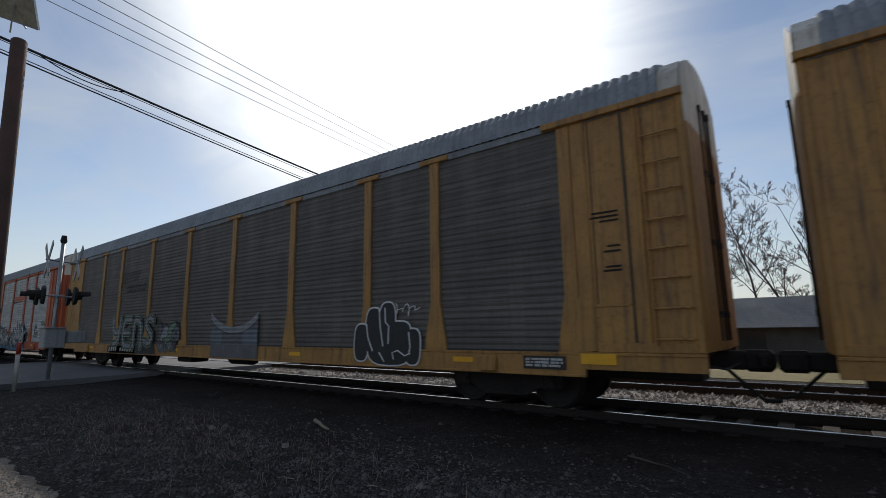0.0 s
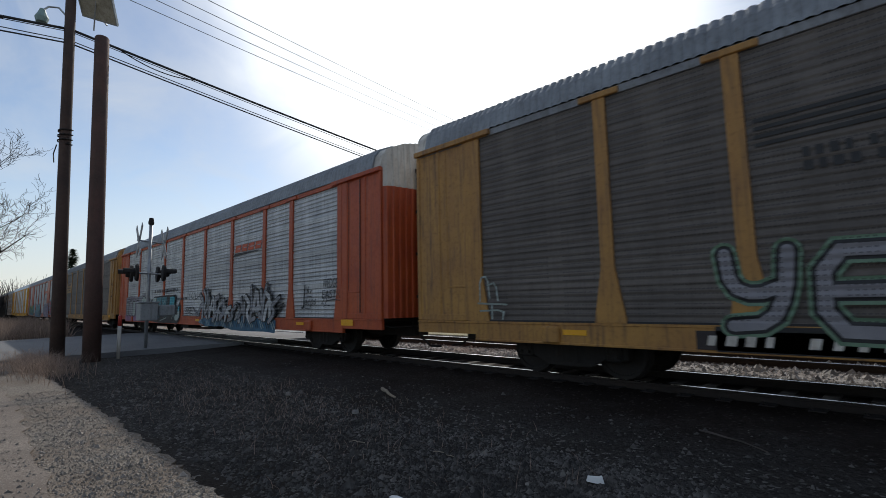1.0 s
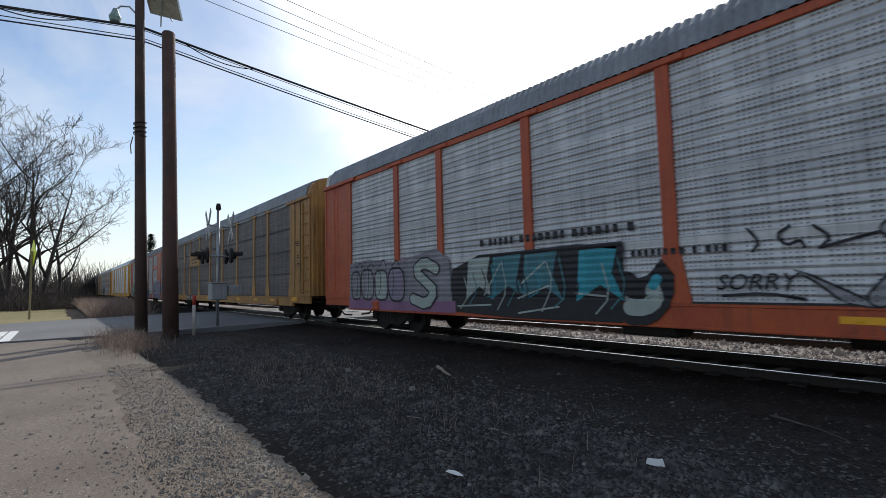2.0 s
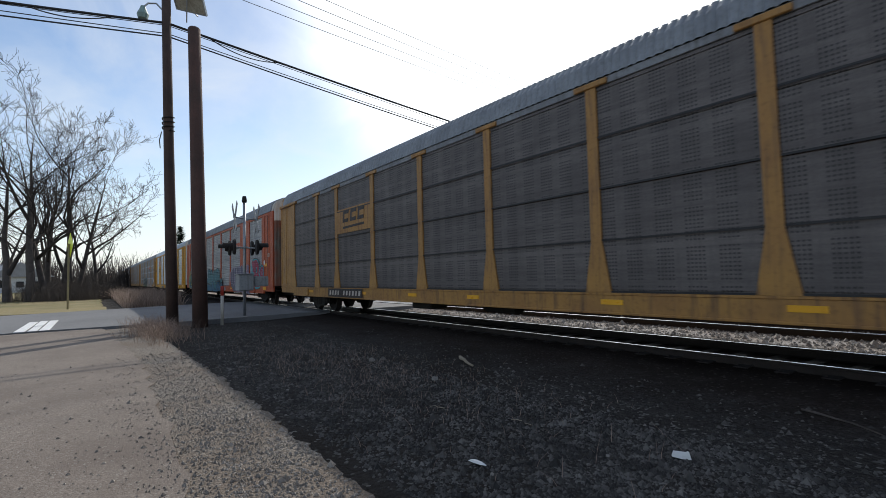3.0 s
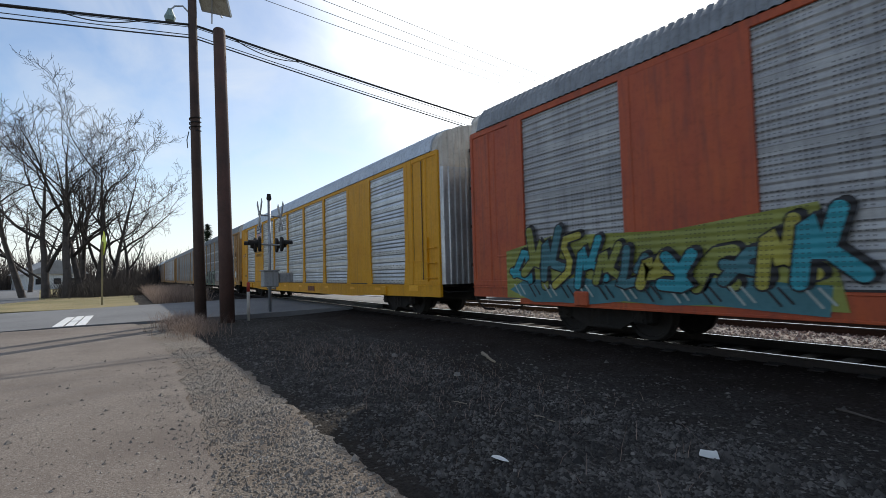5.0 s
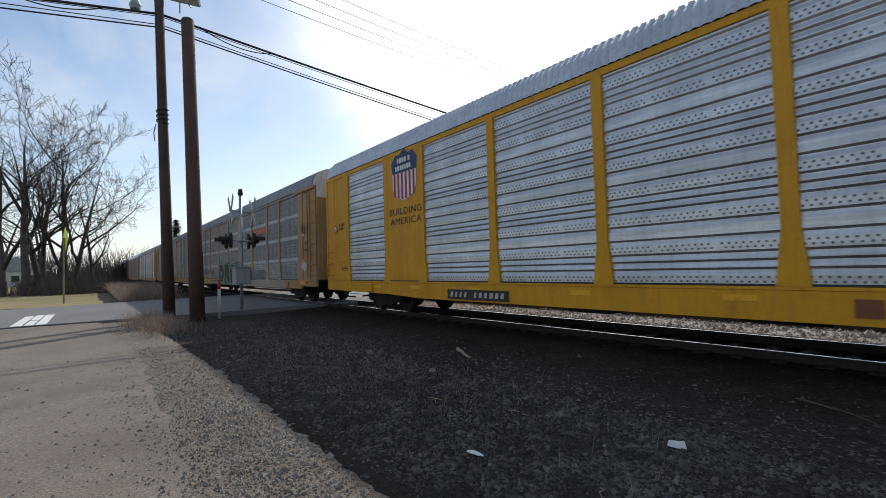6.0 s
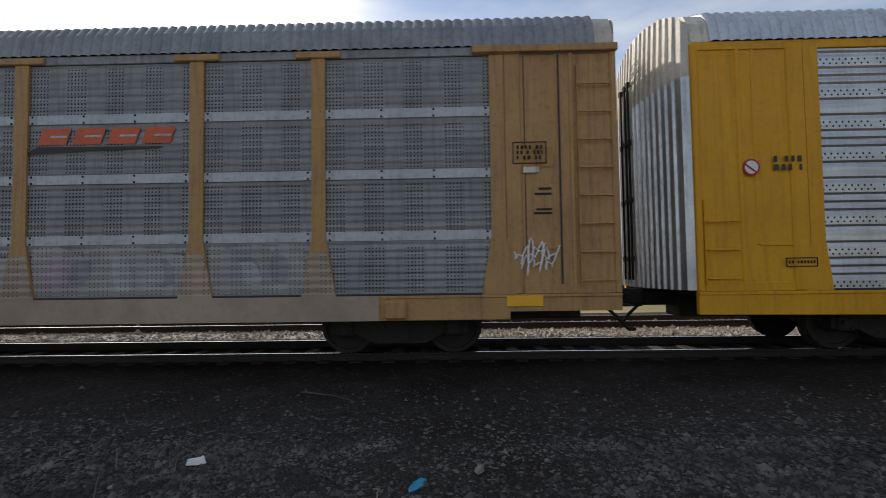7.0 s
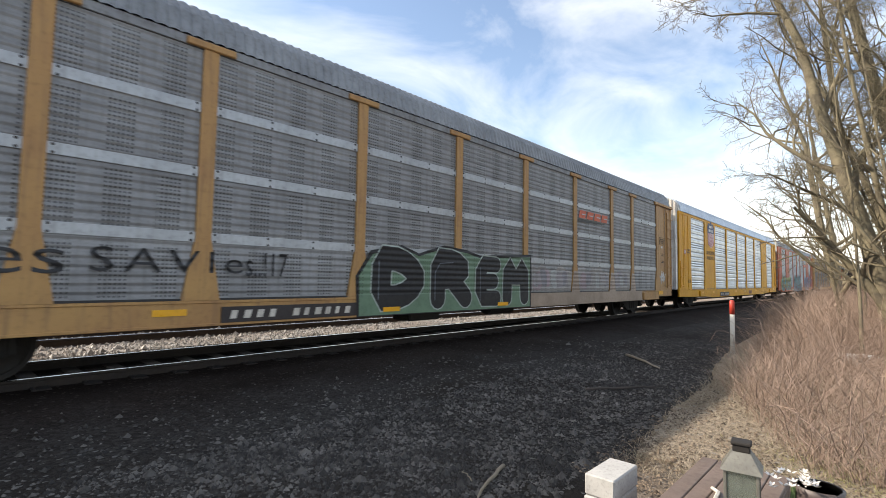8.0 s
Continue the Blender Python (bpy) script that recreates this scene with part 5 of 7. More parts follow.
    big = [(3.86, 2.4), (2.95, 2.47), (2.52, 2.24), (2.42, 1.9), (2.56, 1.72), (2.36, 1.5), (2.34, 1.08), (2.46, 0.96), (3.5, 0.95), (3.5, 1.76), (3.78, 1.78)]
    drop = [(2.42, 1.76), (2.0, 2.06), (1.72, 2.02), (1.6, 1.8), (1.75, 1.52), (2.0, 1.45), (2.2, 1.58)]
    for poly, lab in ((big, "crimson spray-painted letter edged in turquoise"), (drop, "small crimson and turquoise graffiti drop")):
        root = strokes("graffiti", [poly + [poly[0]]], 0.26, SKIN, SPRAY["ink"], d, lab)
        strokes("graffiti_rim", [poly + [poly[0]]], 0.18, SKIN - 0.003, SPRAY["cyan"], root)
        outline_part("graffiti_fill", poly, SKIN - 0.006, SPRAY["crimson"], root, thick=0.001)
    outline_part("graffiti_rim", [(4.02, 2.2), (3.86, 2.2), (3.62, 1.78), (3.52, 1.78), (3.52, 0.92), (3.68, 0.92), (3.72, 1.72), (3.98, 1.74)], SKIN - 0.004, SPRAY["cyan"], d)
    for zc in (1.9, 1.43):
        outline_part("counter", round_shape(2.95, zc, 0.2, 0.3, 0, 4), SKIN - 0.009, SPRAY["cyan"], d)
        outline_part("counter", round_shape(2.97, zc, 0.1, 0.2, 0, 3), SKIN - 0.012, SPRAY["ink"], d)
    strokes("graffiti_line", [[(2.1, 1.85), (1.9, 1.7), (2.02, 1.6), (1.8, 1.75), (1.72, 1.9)], [(1.95, 1.95), (1.8, 1.6)]], 0.03, SKIN - 0.009, SPRAY["pink"], d)
    throw_up(d, [(8.95, 0.5, 1.95, 1.12, 2.4), (8.38, 0.52, 2.17, 1.05, 3.4), (7.8, 0.55, 2.19, 1.02, 3.4), (7.1, 0.6, 2.2, 1.02, 3.4), (6.62, 0.42, 2.25, 1.25, 2.8), (6.15, 0.52, 2.24, 1.3, 2.6), (5.62, 0.58, 2.25, 1.4, 2.8), (6.35, 0.95, 1.62, 0.72, 4), (5.25, 1.0, 1.86, 0.58, 2.6), (4.76, 0.46, 2.23, 1.78, 9), (4.62, 0.55, 1.76, 1.0, 2.6)],
             [SPRAY["slate"], SPRAY["slate"], SPRAY["purple"], SPRAY["purple"]], SPRAY["pink"], [(9.0, 1.0), (9.0, 1.4), (4.5, 1.4), (4.45, 0.5), (5.9, 0.62), (8.4, 0.66)], "slate and purple bubble graffiti with thin pale outlines")
    strokes("drip", [[(8.5, 0.95), (8.35, 0.68)], [(5.95, 0.95), (5.92, 0.5)], [(5.6, 0.85), (5.3, 0.6)], [(4.62, 0.98), (4.42, 0.5)]], 0.03, SKIN - 0.04, SPRAY["pink"], d)
    strokes("graffiti_curve", [[(8.8, 1.6), (9.02, 1.7), (9.08, 1.4), (8.85, 1.35)], [(7.8, 1.75), (7.85, 1.4)], [(7.15, 1.2), (7.0, 1.7)], [(6.55, 1.35), (6.5, 1.02), (6.35, 1.3), (6.25, 1.02)]], 0.03, SKIN - 0.04, SPRAY["pink"], d)
    outline_part("graffiti", [(4.36, 1.3), (4.36, 1.74), (3.78, 1.74), (3.78, 1.3)], SKIN + 0.0035, SPRAY["blue"], d)
    # the teal piece: thick rounded bodies, teal above and blue below
    root = outline_part("graffiti", [(17.7, 0.58), (17.7, 1.05), (15.9, 1.15), (11.6, 1.1), (11.7, 0.64), (13.9, 0.57)], SKIN, SPRAY["blue"], d, "large teal and blue rounded graffiti letters with dark outlines")
    bodies = [("blue", 0.3, [[(17.5, 0.8), (17.45, 1.3), (17.05, 1.36)]]), ("teal", 0.78, [[(16.55, 1.85), (16.1, 1.84), (16.1, 1.5), (16.5, 1.48)]]),
              ("teal", 0.52, [[(15.6, 1.2), (15.55, 1.85), (15.2, 1.9), (15.05, 1.1)]]), ("blue", 0.36, [[(15.05, 1.1), (15.02, 0.82)]]),
              ("teal", 0.54, [[(14.45, 1.88), (14.4, 1.15), (13.95, 1.0)]]), ("teal", 0.98, [[(13.6, 1.68), (13.1, 1.76), (12.9, 1.66)]]), ("blue", 0.4, [[(13.1, 1.15), (13.05, 0.95)]]),
              ("blue", 0.36, [[(12.7, 1.2), (12.65, 0.85), (12.4, 0.8)]]), ("blue", 0.42, [[(11.85, 0.8), (11.85, 1.25)]]), ("teal", 0.26, [[(12.1, 1.3), (11.72, 1.38)]])]
    for i, (tone, w, lines) in enumerate(bodies):
        y = SKIN - 0.004 - 0.004 * i
        strokes("letter_rim", lines, w + 0.1, y, SPRAY["ink"], root)
        strokes("letter_fill", lines, w, y - 0.0015, SPRAY[tone], root)
    strokes("letter_line", [[(15.35, 1.15), (15.3, 1.55)], [(13.35, 1.9), (13.0, 1.95), (12.75, 1.85)], [(13.95, 1.32), (12.5, 1.3)], [(16.9, 1.14), (15.95, 1.12)]], 0.05, SKIN - 0.05, SPRAY["ink"], root)
    strokes("letter_glint", [[(14.35, 2.0), (14.33, 1.85)], [(12.62, 2.0), (12.55, 1.75)], [(15.12, 2.0), (15.0, 1.8)], [(15.95, 2.02), (15.88, 1.85)]], 0.03, SKIN - 0.052, SPRAY["pale"], root)
    outline_part("graffiti_haze", [(11.6, 0.68), (11.5, 1.1), (11.2, 0.95), (10.75, 0.9), (10.6, 0.72), (11.0, 0.66)], SKIN, SPRAY["dusk"], d)
    outline_part("graffiti_ground", [(26.0, 0.75), (26.0, 1.8), (24.6, 2.05), (22.0, 1.95), (20.0, 2.15), (19.75, 0.75)], SKIN + 0.002, SPRAY["olive"], d, "yellow green sprayed ground")
    wild_piece(d, 25.9, 19.9, 0.68, 2.1, 13, [SPRAY["cyan"], SPRAY["olive"], SPRAY["teal"], SPRAY["lemon"]], SPRAY["ink"], SPRAY["teal"], 9, "teal and yellow angular graffiti")
    strokes("graffiti_tag", [[(19.15, 1.65), (19.0, 1.55), (18.9, 1.7), (18.75, 1.5)], [(18.7, 1.66), (18.55, 1.62), (18.45, 1.38)]], 0.03, SKIN, SPRAY["silver"], d, "small pale graffiti tag")
    outline_part("seal", round_shape(1.47, 2.26, 0.22, 0.26, 0, 2), SKIN - 0.002, WHITE, d, "round white sticker")
    road_name(d, 9.1, 6.8, 3.42, 3.68)
    number_plate(d, 19.4, 17.4, 0.66, 0.86)
    words("letters", "BI", 0.82, 0.52, 2.52, 2.72, SKIN - 0.004, WHITE_OLD, d)
    flat_box("label_plate", 1.05, 1.5, 2.05, 2.2, SKIN + 0.012, REFLECT, d, "yellow label plate")
    e = c["E"]
    frame_lines(e, 25.53, 26.0, 1.36, 1.5)
    bars("notice_print", 25.57, 25.96, 1.4, 1.46, SKIN - 0.002, GRIME, e, 1, 14)
    sh = [(21.63, 3.34), (21.9, 3.42), (22.15, 3.52), (22.26, 3.75), (22.27, 4.05), (22.3, 4.35), (22.34, 4.48), (22.1, 4.72), (21.85, 4.7), (21.63, 4.86), (21.4, 4.7), (21.15, 4.72), (20.93, 4.48), (20.96, 4.35), (20.99, 4.05), (21.0, 3.75), (21.1, 3.52), (21.36, 3.42)]
    outline_part("shield", sh, SKIN, WHITE, e, "red white and blue shield emblem")
    outline_part("shield_top", [(22.27, 4.17), (22.3, 4.35), (22.34, 4.48), (22.1, 4.72), (21.85, 4.7), (21.63, 4.86), (21.4, 4.7), (21.15, 4.72), (20.93, 4.48), (20.96, 4.35), (20.99, 4.17)], SKIN - 0.004, SPRAY["navy"], e)
    for i in range(6):
        s = 22.2 - i * 0.205
        zb = 3.38 + 0.16 * abs(s - 0.05 - 21.63) ** 1.3 * 1.6
        outline_part("shield_stripe", [(s, zb), (s - 0.1, zb), (s - 0.1, 4.165), (s, 4.165)], SKIN - 0.004, SPRAY["flag_red"], e)
    bars("shield_bar", 21.98, 21.3, 4.42, 4.62, SKIN - 0.008, WHITE, e, 1, 4, gap=0.2, single=True)
    bars("shield_bar", 22.1, 21.16, 4.2, 4.4, SKIN - 0.008, WHITE, e, 1, 7, gap=0.2, single=True)
    words("slogan", "BUILDING", 22.5, 20.78, 2.95, 3.15, SKIN, SPRAY["plate"], e, 0.0, 0, "dark painted slogan", 1.1)
    words("slogan", "AMERICA", 22.46, 20.8, 2.66, 2.86, SKIN, SPRAY["plate"], e, 0.0, 0, "", 1.1)
    outline_part("warning_disc", round_shape(26.46, 2.88, 0.26, 0.26, 0, 2), SKIN - 0.004, SPRAY["flag_red"], e, "round red and white warning sign")
    outline_part("warning_disc", round_shape(26.46, 2.88, 0.2, 0.2, 0, 2), SKIN - 0.008, WHITE, e)
    outline_part("warning_bar", [(26.55, 2.94), (26.37, 2.8), (26.39, 2.78), (26.57, 2.92)], SKIN - 0.012, SPRAY["flag_red"], e)
    bars("number_mark", 26.12, 25.7, 2.8, 3.06, SKIN - 0.004, SPRAY["plate"], e, 2, 8)
    number_plate(e, 19.7, 17.5, 0.58, 0.82)
    for k in range(3):
        flat_box("owner_mark", 10.72 + 0.33 * k, 10.98 + 0.33 * k, 0.64, 0.86, SKIN, SPRAY["brown"], e)
    for i, (t, z) in enumerate((("EXCESS", 5.0), ("HEIGHT", 4.87), ("CAR", 4.74))):
        me = lettering(t, 0.13, SPRAY["plate"], 0.004)
        ob = part("notice_word", me, e, "", (-HALF - 0.36, -0.03, z))
        ob.rotation_euler = (0, 0, radians(-90))
    f = c["F"]
    road_name(f, 9.1, 6.88, 3.44, 3.7)
    outline_part("graffiti", [(18.0, 0.62), (18.05, 1.4), (17.7, 1.9), (16.9, 2.05), (16.4, 1.9), (15.6, 2.12), (14.8, 2.05), (14.3, 1.95), (12.0, 2.08), (12.0, 0.62)], SKIN, SPRAY["ink"], f, "black spray-painted letters on a green ground")
    outline_part("graffiti", [(17.95, 0.64), (17.97, 1.4), (17.65, 1.83), (16.9, 1.97), (16.4, 1.84), (15.6, 2.05), (14.8, 1.98), (14.3, 1.88), (12.07, 2.0), (12.07, 0.64)], SKIN - 0.004, SPRAY["green"], f)
    for ch, p0, p1, top, w in (("D", 17.85, 16.1, 2.02, 0.48), ("R", 16.2, 14.5, 2.04, 0.46), ("E", 14.6, 13.35, 1.94, 0.38), ("M", 13.45, 12.06, 1.96, 0.4)):
        painted_letters(f, ch, p0, p1, 0.64, top, w, 0.03, SPRAY["ink"], SPRAY["pale"], "black letter with a pale green rim", SKIN - 0.008 - 0.001 * (p0 < 15), 0.0)
    strokes("letter_line", [[(17.5, 0.95), (17.5, 1.7)], [(15.9, 0.9), (15.9, 1.7), (15.3, 1.74)], [(14.3, 0.85), (14.3, 1.65)]], 0.02, SKIN - 0.016, SPRAY["steel"], f)
    words("graffiti_tag", "SAVIe", 22.15, 20.2, 1.4, 1.72, SKIN, SPRAY["ink"], f, -0.004, 0, "thin black handwritten graffiti", 1.25)
    words("graffiti_tag", "s..!17", 20.15, 19.45, 1.36, 1.74, SKIN, SPRAY["ink"], f, -0.004, 0)
    words("graffiti_tag", "es", 23.2, 22.4, 1.36, 1.66, SKIN, SPRAY["ink"], f, -0.004, 0)
    for s in (17.15, 13.35):
        flat_box("reflector", s - 0.22, s + 0.22, 0.7, 0.79, SKIN - 0.017, REFLECT, f)
    number_plate(f, 20.5, 18.0, 0.66, 0.9)
    for sp in (4.63, 6.55, 9.36):
        outline_part("buffed_patch", [(sp + 0.27, 1.0), (sp + 0.13, 1.68), (sp - 0.13, 1.68), (sp - 0.27, 1.0)], SKIN, SPRAY["sand"], f, "pale grey tan paint over the foot of a post")
    flat_box("buffed_patch", 3.7, 12.0, 0.62, 1.0, SKIN + 0.002, SPRAY["sand"], f, "pale painted-over patch")
    for s0, s1, sd in ((9.5, 11.9, 31), (6.75, 9.15, 32), (4.85, 6.35, 33)):
        rnd = random.Random(sd)
        top = [(s0 + (s1 - s0) * k / 9, 1.8 + rnd.uniform(-0.16, 0.12)) for k in range(10)]
        patch = outline_part("buffed_patch", [(s0, 1.06)] + top + [(s1, 1.06)], -1.5645, SPRAY["buff"], f, "worn painted-over patch", 0.003)
        for k in range(9):
            w = rnd.uniform(0.25, 0.55)
            sc = rnd.uniform(s0 + w * 0.6, s1 - w * 0.6)
            outline_part("ghost_shape", round_shape(sc, 1.42 + rnd.uniform(-0.06, 0.06), w, rnd.uniform(0.35, 0.58), rnd.uniform(-0.3, 0.3), rnd.uniform(2.2, 4), 16, rnd), -1.5665 - 0.0004 * k, SPRAY[("ghost", "rose", "dusk", "silver")[k % 4]], patch, thick=0.002)
    scribble(f, 1.65, 0.95, 1.42, 1.72, 7, 3, WHITE, "white graffiti tag", 0.013)
    scribble(f, 1.55, 1.0, 1.3, 1.6, 6, 11, WHITE, "white graffiti tag", 0.011)
    scribble(f, 1.45, 1.15, 1.5, 1.85, 4, 12, WHITE, "white graffiti tag", 0.011)
    frame_lines(f, 1.1, 1.62, 3.0, 3.34)
    bars("notice_print", 1.16, 1.56, 3.05, 3.29, SKIN - 0.002, GRIME, f, 3, 12)
    flat_box("label_plate", 1.22, 1.46, 2.86, 2.95, SKIN, WHITE_OLD, f, "small white label plate")
    flat_box("notice_frame", 1.0, 1.55, 2.95, 3.25, SKIN + 0.02, YELLOW_OLD, f, "framed panel of small print")


paint_cars(train)


# ---- poles, wires and the crossing signal ----
def build_poles():
    p = thing("utility_pole", "tall dark creosoted wooden utility pole with a lamp", "utility pole", (-19.17, 2.26, -0.22))
    part("shaft", Geo().tube([(0, 0, 0), (0.0, -0.09, 4), (-0.02, -0.18, 8), (-0.02, -0.3, 13.9)], [0.2, 0.18, 0.16, 0.14], 14).mesh("shaft", POLE_WOOD, True), p)
    part("crossarm", Geo().box(-1.6, 1.3, -0.4, -0.28, 13.42, 13.58, 0.01).mesh("crossarm", POLE_WOOD), p)
    part("wire_clamp", Geo().tube([(-0.2, -0.1, 6.95), (0.2, -0.1, 6.95)], 0.02, 6).tube([(0, -0.2, 6.6), (0.02, -0.22, 7.2)], 0.03, 6).mesh("wire_clamp", GRIME), p)
    turns = [(0.19 * math.cos(k * 0.7) - 0.01, -0.17 + 0.19 * math.sin(k * 0.7), 6.9 + 0.018 * k) for k in range(30)]
    part("cable_wrap", Geo().tube(turns, 0.022, 5).tube([(-0.1, -0.36, 6.9), (-0.16, -0.42, 6.6), (-0.1, -0.4, 6.3)], 0.018, 5).mesh("cable_wrap", GRIME), p, "dark cable wound round the pole")
    lamp = part("lamp_arm", Geo().tube([(0, -0.3, 11.2), (-0.1, -0.55, 11.5), (-0.15, -0.8, 11.45), (-0.15, -0.95, 11.25)], 0.03, 8).mesh("lamp_arm", STEEL), p, "curved grey steel lamp arm")
    part("lamp_head", Geo().tube([(-0.15, -0.95, 11.3), (-0.15, -0.95, 11.15), (-0.15, -0.95, 11.0), (-0.15, -0.95, 10.85)], [0.07, 0.12, 0.19, 0.15], 12).mesh("lamp_head", material("pale_green_lamp", (0.25, 0.36, 0.33), rough=0.5)), lamp, "pale green enamelled lamp head")
    q = thing("wooden_post", "thick red brown wooden pole cut off at the top", "pole", (-18.38, 3.01, -0.22))
    part("shaft", Geo().tube([(0.0, 0, 0), (0, -0.06, 3), (0, -0.12, 6), (-0.02, -0.22, 10.48), (-0.02, -0.22, 10.53)], [0.25, 0.235, 0.22, 0.205, 0.17], 16).mesh("shaft", POLE_BROWN, True), q)
    b = thing("solar_panel", "framed solar panel tilted on the utility pole seen from below", "solar panel", (-19.1, 3.05, 11.1))
    g = Geo().box(-0.75, 0.75, -0.6, 0.6, -0.03, 0.03, 0.01)
    plate = part("panel", g.mesh("panel", material("solar_backsheet", (0.5, 0.47, 0.38), (0.33, 0.3, 0.23), rough=0.6, coarse=2, streak=0.4)), b)
    part("frame", Geo().box(-0.78, 0.78, -0.63, -0.58, -0.05, 0.05).box(-0.78, 0.78, 0.58, 0.63, -0.05, 0.05).box(-0.78, -0.73, -0.58, 0.58, -0.05, 0.05).box(0.73, 0.78, -0.58, 0.58, -0.05, 0.05).mesh("frame", STEEL), b)
    part("bracket", Geo().tube([(0, -0.9, -0.5), (0, 0.2, 0.0)], 0.03, 6).tube([(0, -0.9, 0.3), (0, -0.4, 0.0)], 0.03, 6).mesh("bracket", STEEL), b)
    aim = Vector((-0.35, 0.62, 0.7)).to_track_quat("Z", "Y").to_matrix().to_4x4()
    b.matrix_basis = Matrix.Translation((-19.25, 2.72, 11.8)) @ aim @ pose(0, 0, 0, 0, 0, 25) @ Matrix.Scale(0.82, 4)


def wire(name, label, a, b, sag, r, mat, n=24):
    a, b = Vector(a), Vector(b)
    pts = []
    for i in range(n + 1):
        t = i / n
        p = a.lerp(b, t)
        p.z -= sag * 4 * t * (1 - t)
        pts.append(p)
    thing(name, label, "cable", me=Geo().tube(pts, r, 6).mesh(name, mat, True))


def build_wires():
    A = (-19.17, 2.26)
    for z0, across, along, r in ((10.6, 9.0, 7.8, 0.045), (10.52, 8.75, 7.9, 0.014), (10.22, 8.1, 8.4, 0.016), (10.12, 7.95, 7.8, 0.026)):
        wire("overhead_cable", "black overhead cable from the utility pole across the railway", (A[0], A[1] - 0.1, z0), (-24.0, 45, across), 0.3, r, CABLE)
        wire("overhead_cable", "black overhead cable along the road", (A[0], A[1] - 0.3, z0), (-22.5, -40, along), 0.5, r, CABLE)
    wire("cable_loop", "slack black cable loop by the pole", (A[0] - 0.12, A[1] - 1.8, 10.42), (A[0] - 0.3, A[1] - 4.2, 10.2), 0.22, 0.02, CABLE)
    wire("cable_loop", "slack black cable loop by the pole", (A[0] - 0.15, A[1] + 1.2, 10.5), (A[0] - 0.5, A[1] + 3.8, 10.35), 0.22, 0.02, CABLE)
    for k in range(4):
        x = 0.8 * k
        wire("power_line", "thin grey overhead power line high over the railway", (-20.6 + x, 1.8, 13.42), (-24.6 + x * 0.9, 45, 13.2), 0.4, 0.014, WIRE)
        wire("power_line", "thin grey overhead power line along the road", (-20.6 + x, 1.8, 13.42), (-19.5 + x, -40, 13.4), 0.9, 0.012, WIRE)
    for x, y in ((-23.6, 45.1), (-18.3, -40.1)):
        p = thing("utility_pole", "distant dark wooden utility pole with a crossarm", "utility pole", (x, y, -0.22))
        part("shaft", Geo().tube([(0, 0, 0), (0, 0, 7), (0, 0, 13.9)], [0.2, 0.17, 0.14], 12).mesh("shaft", POLE_WOOD, True), p)
        part("crossarm", Geo().box(-1.5, 1.5, -0.06, 0.06, 13.45, 13.6, 0.01).mesh("crossarm", POLE_WOOD), p)


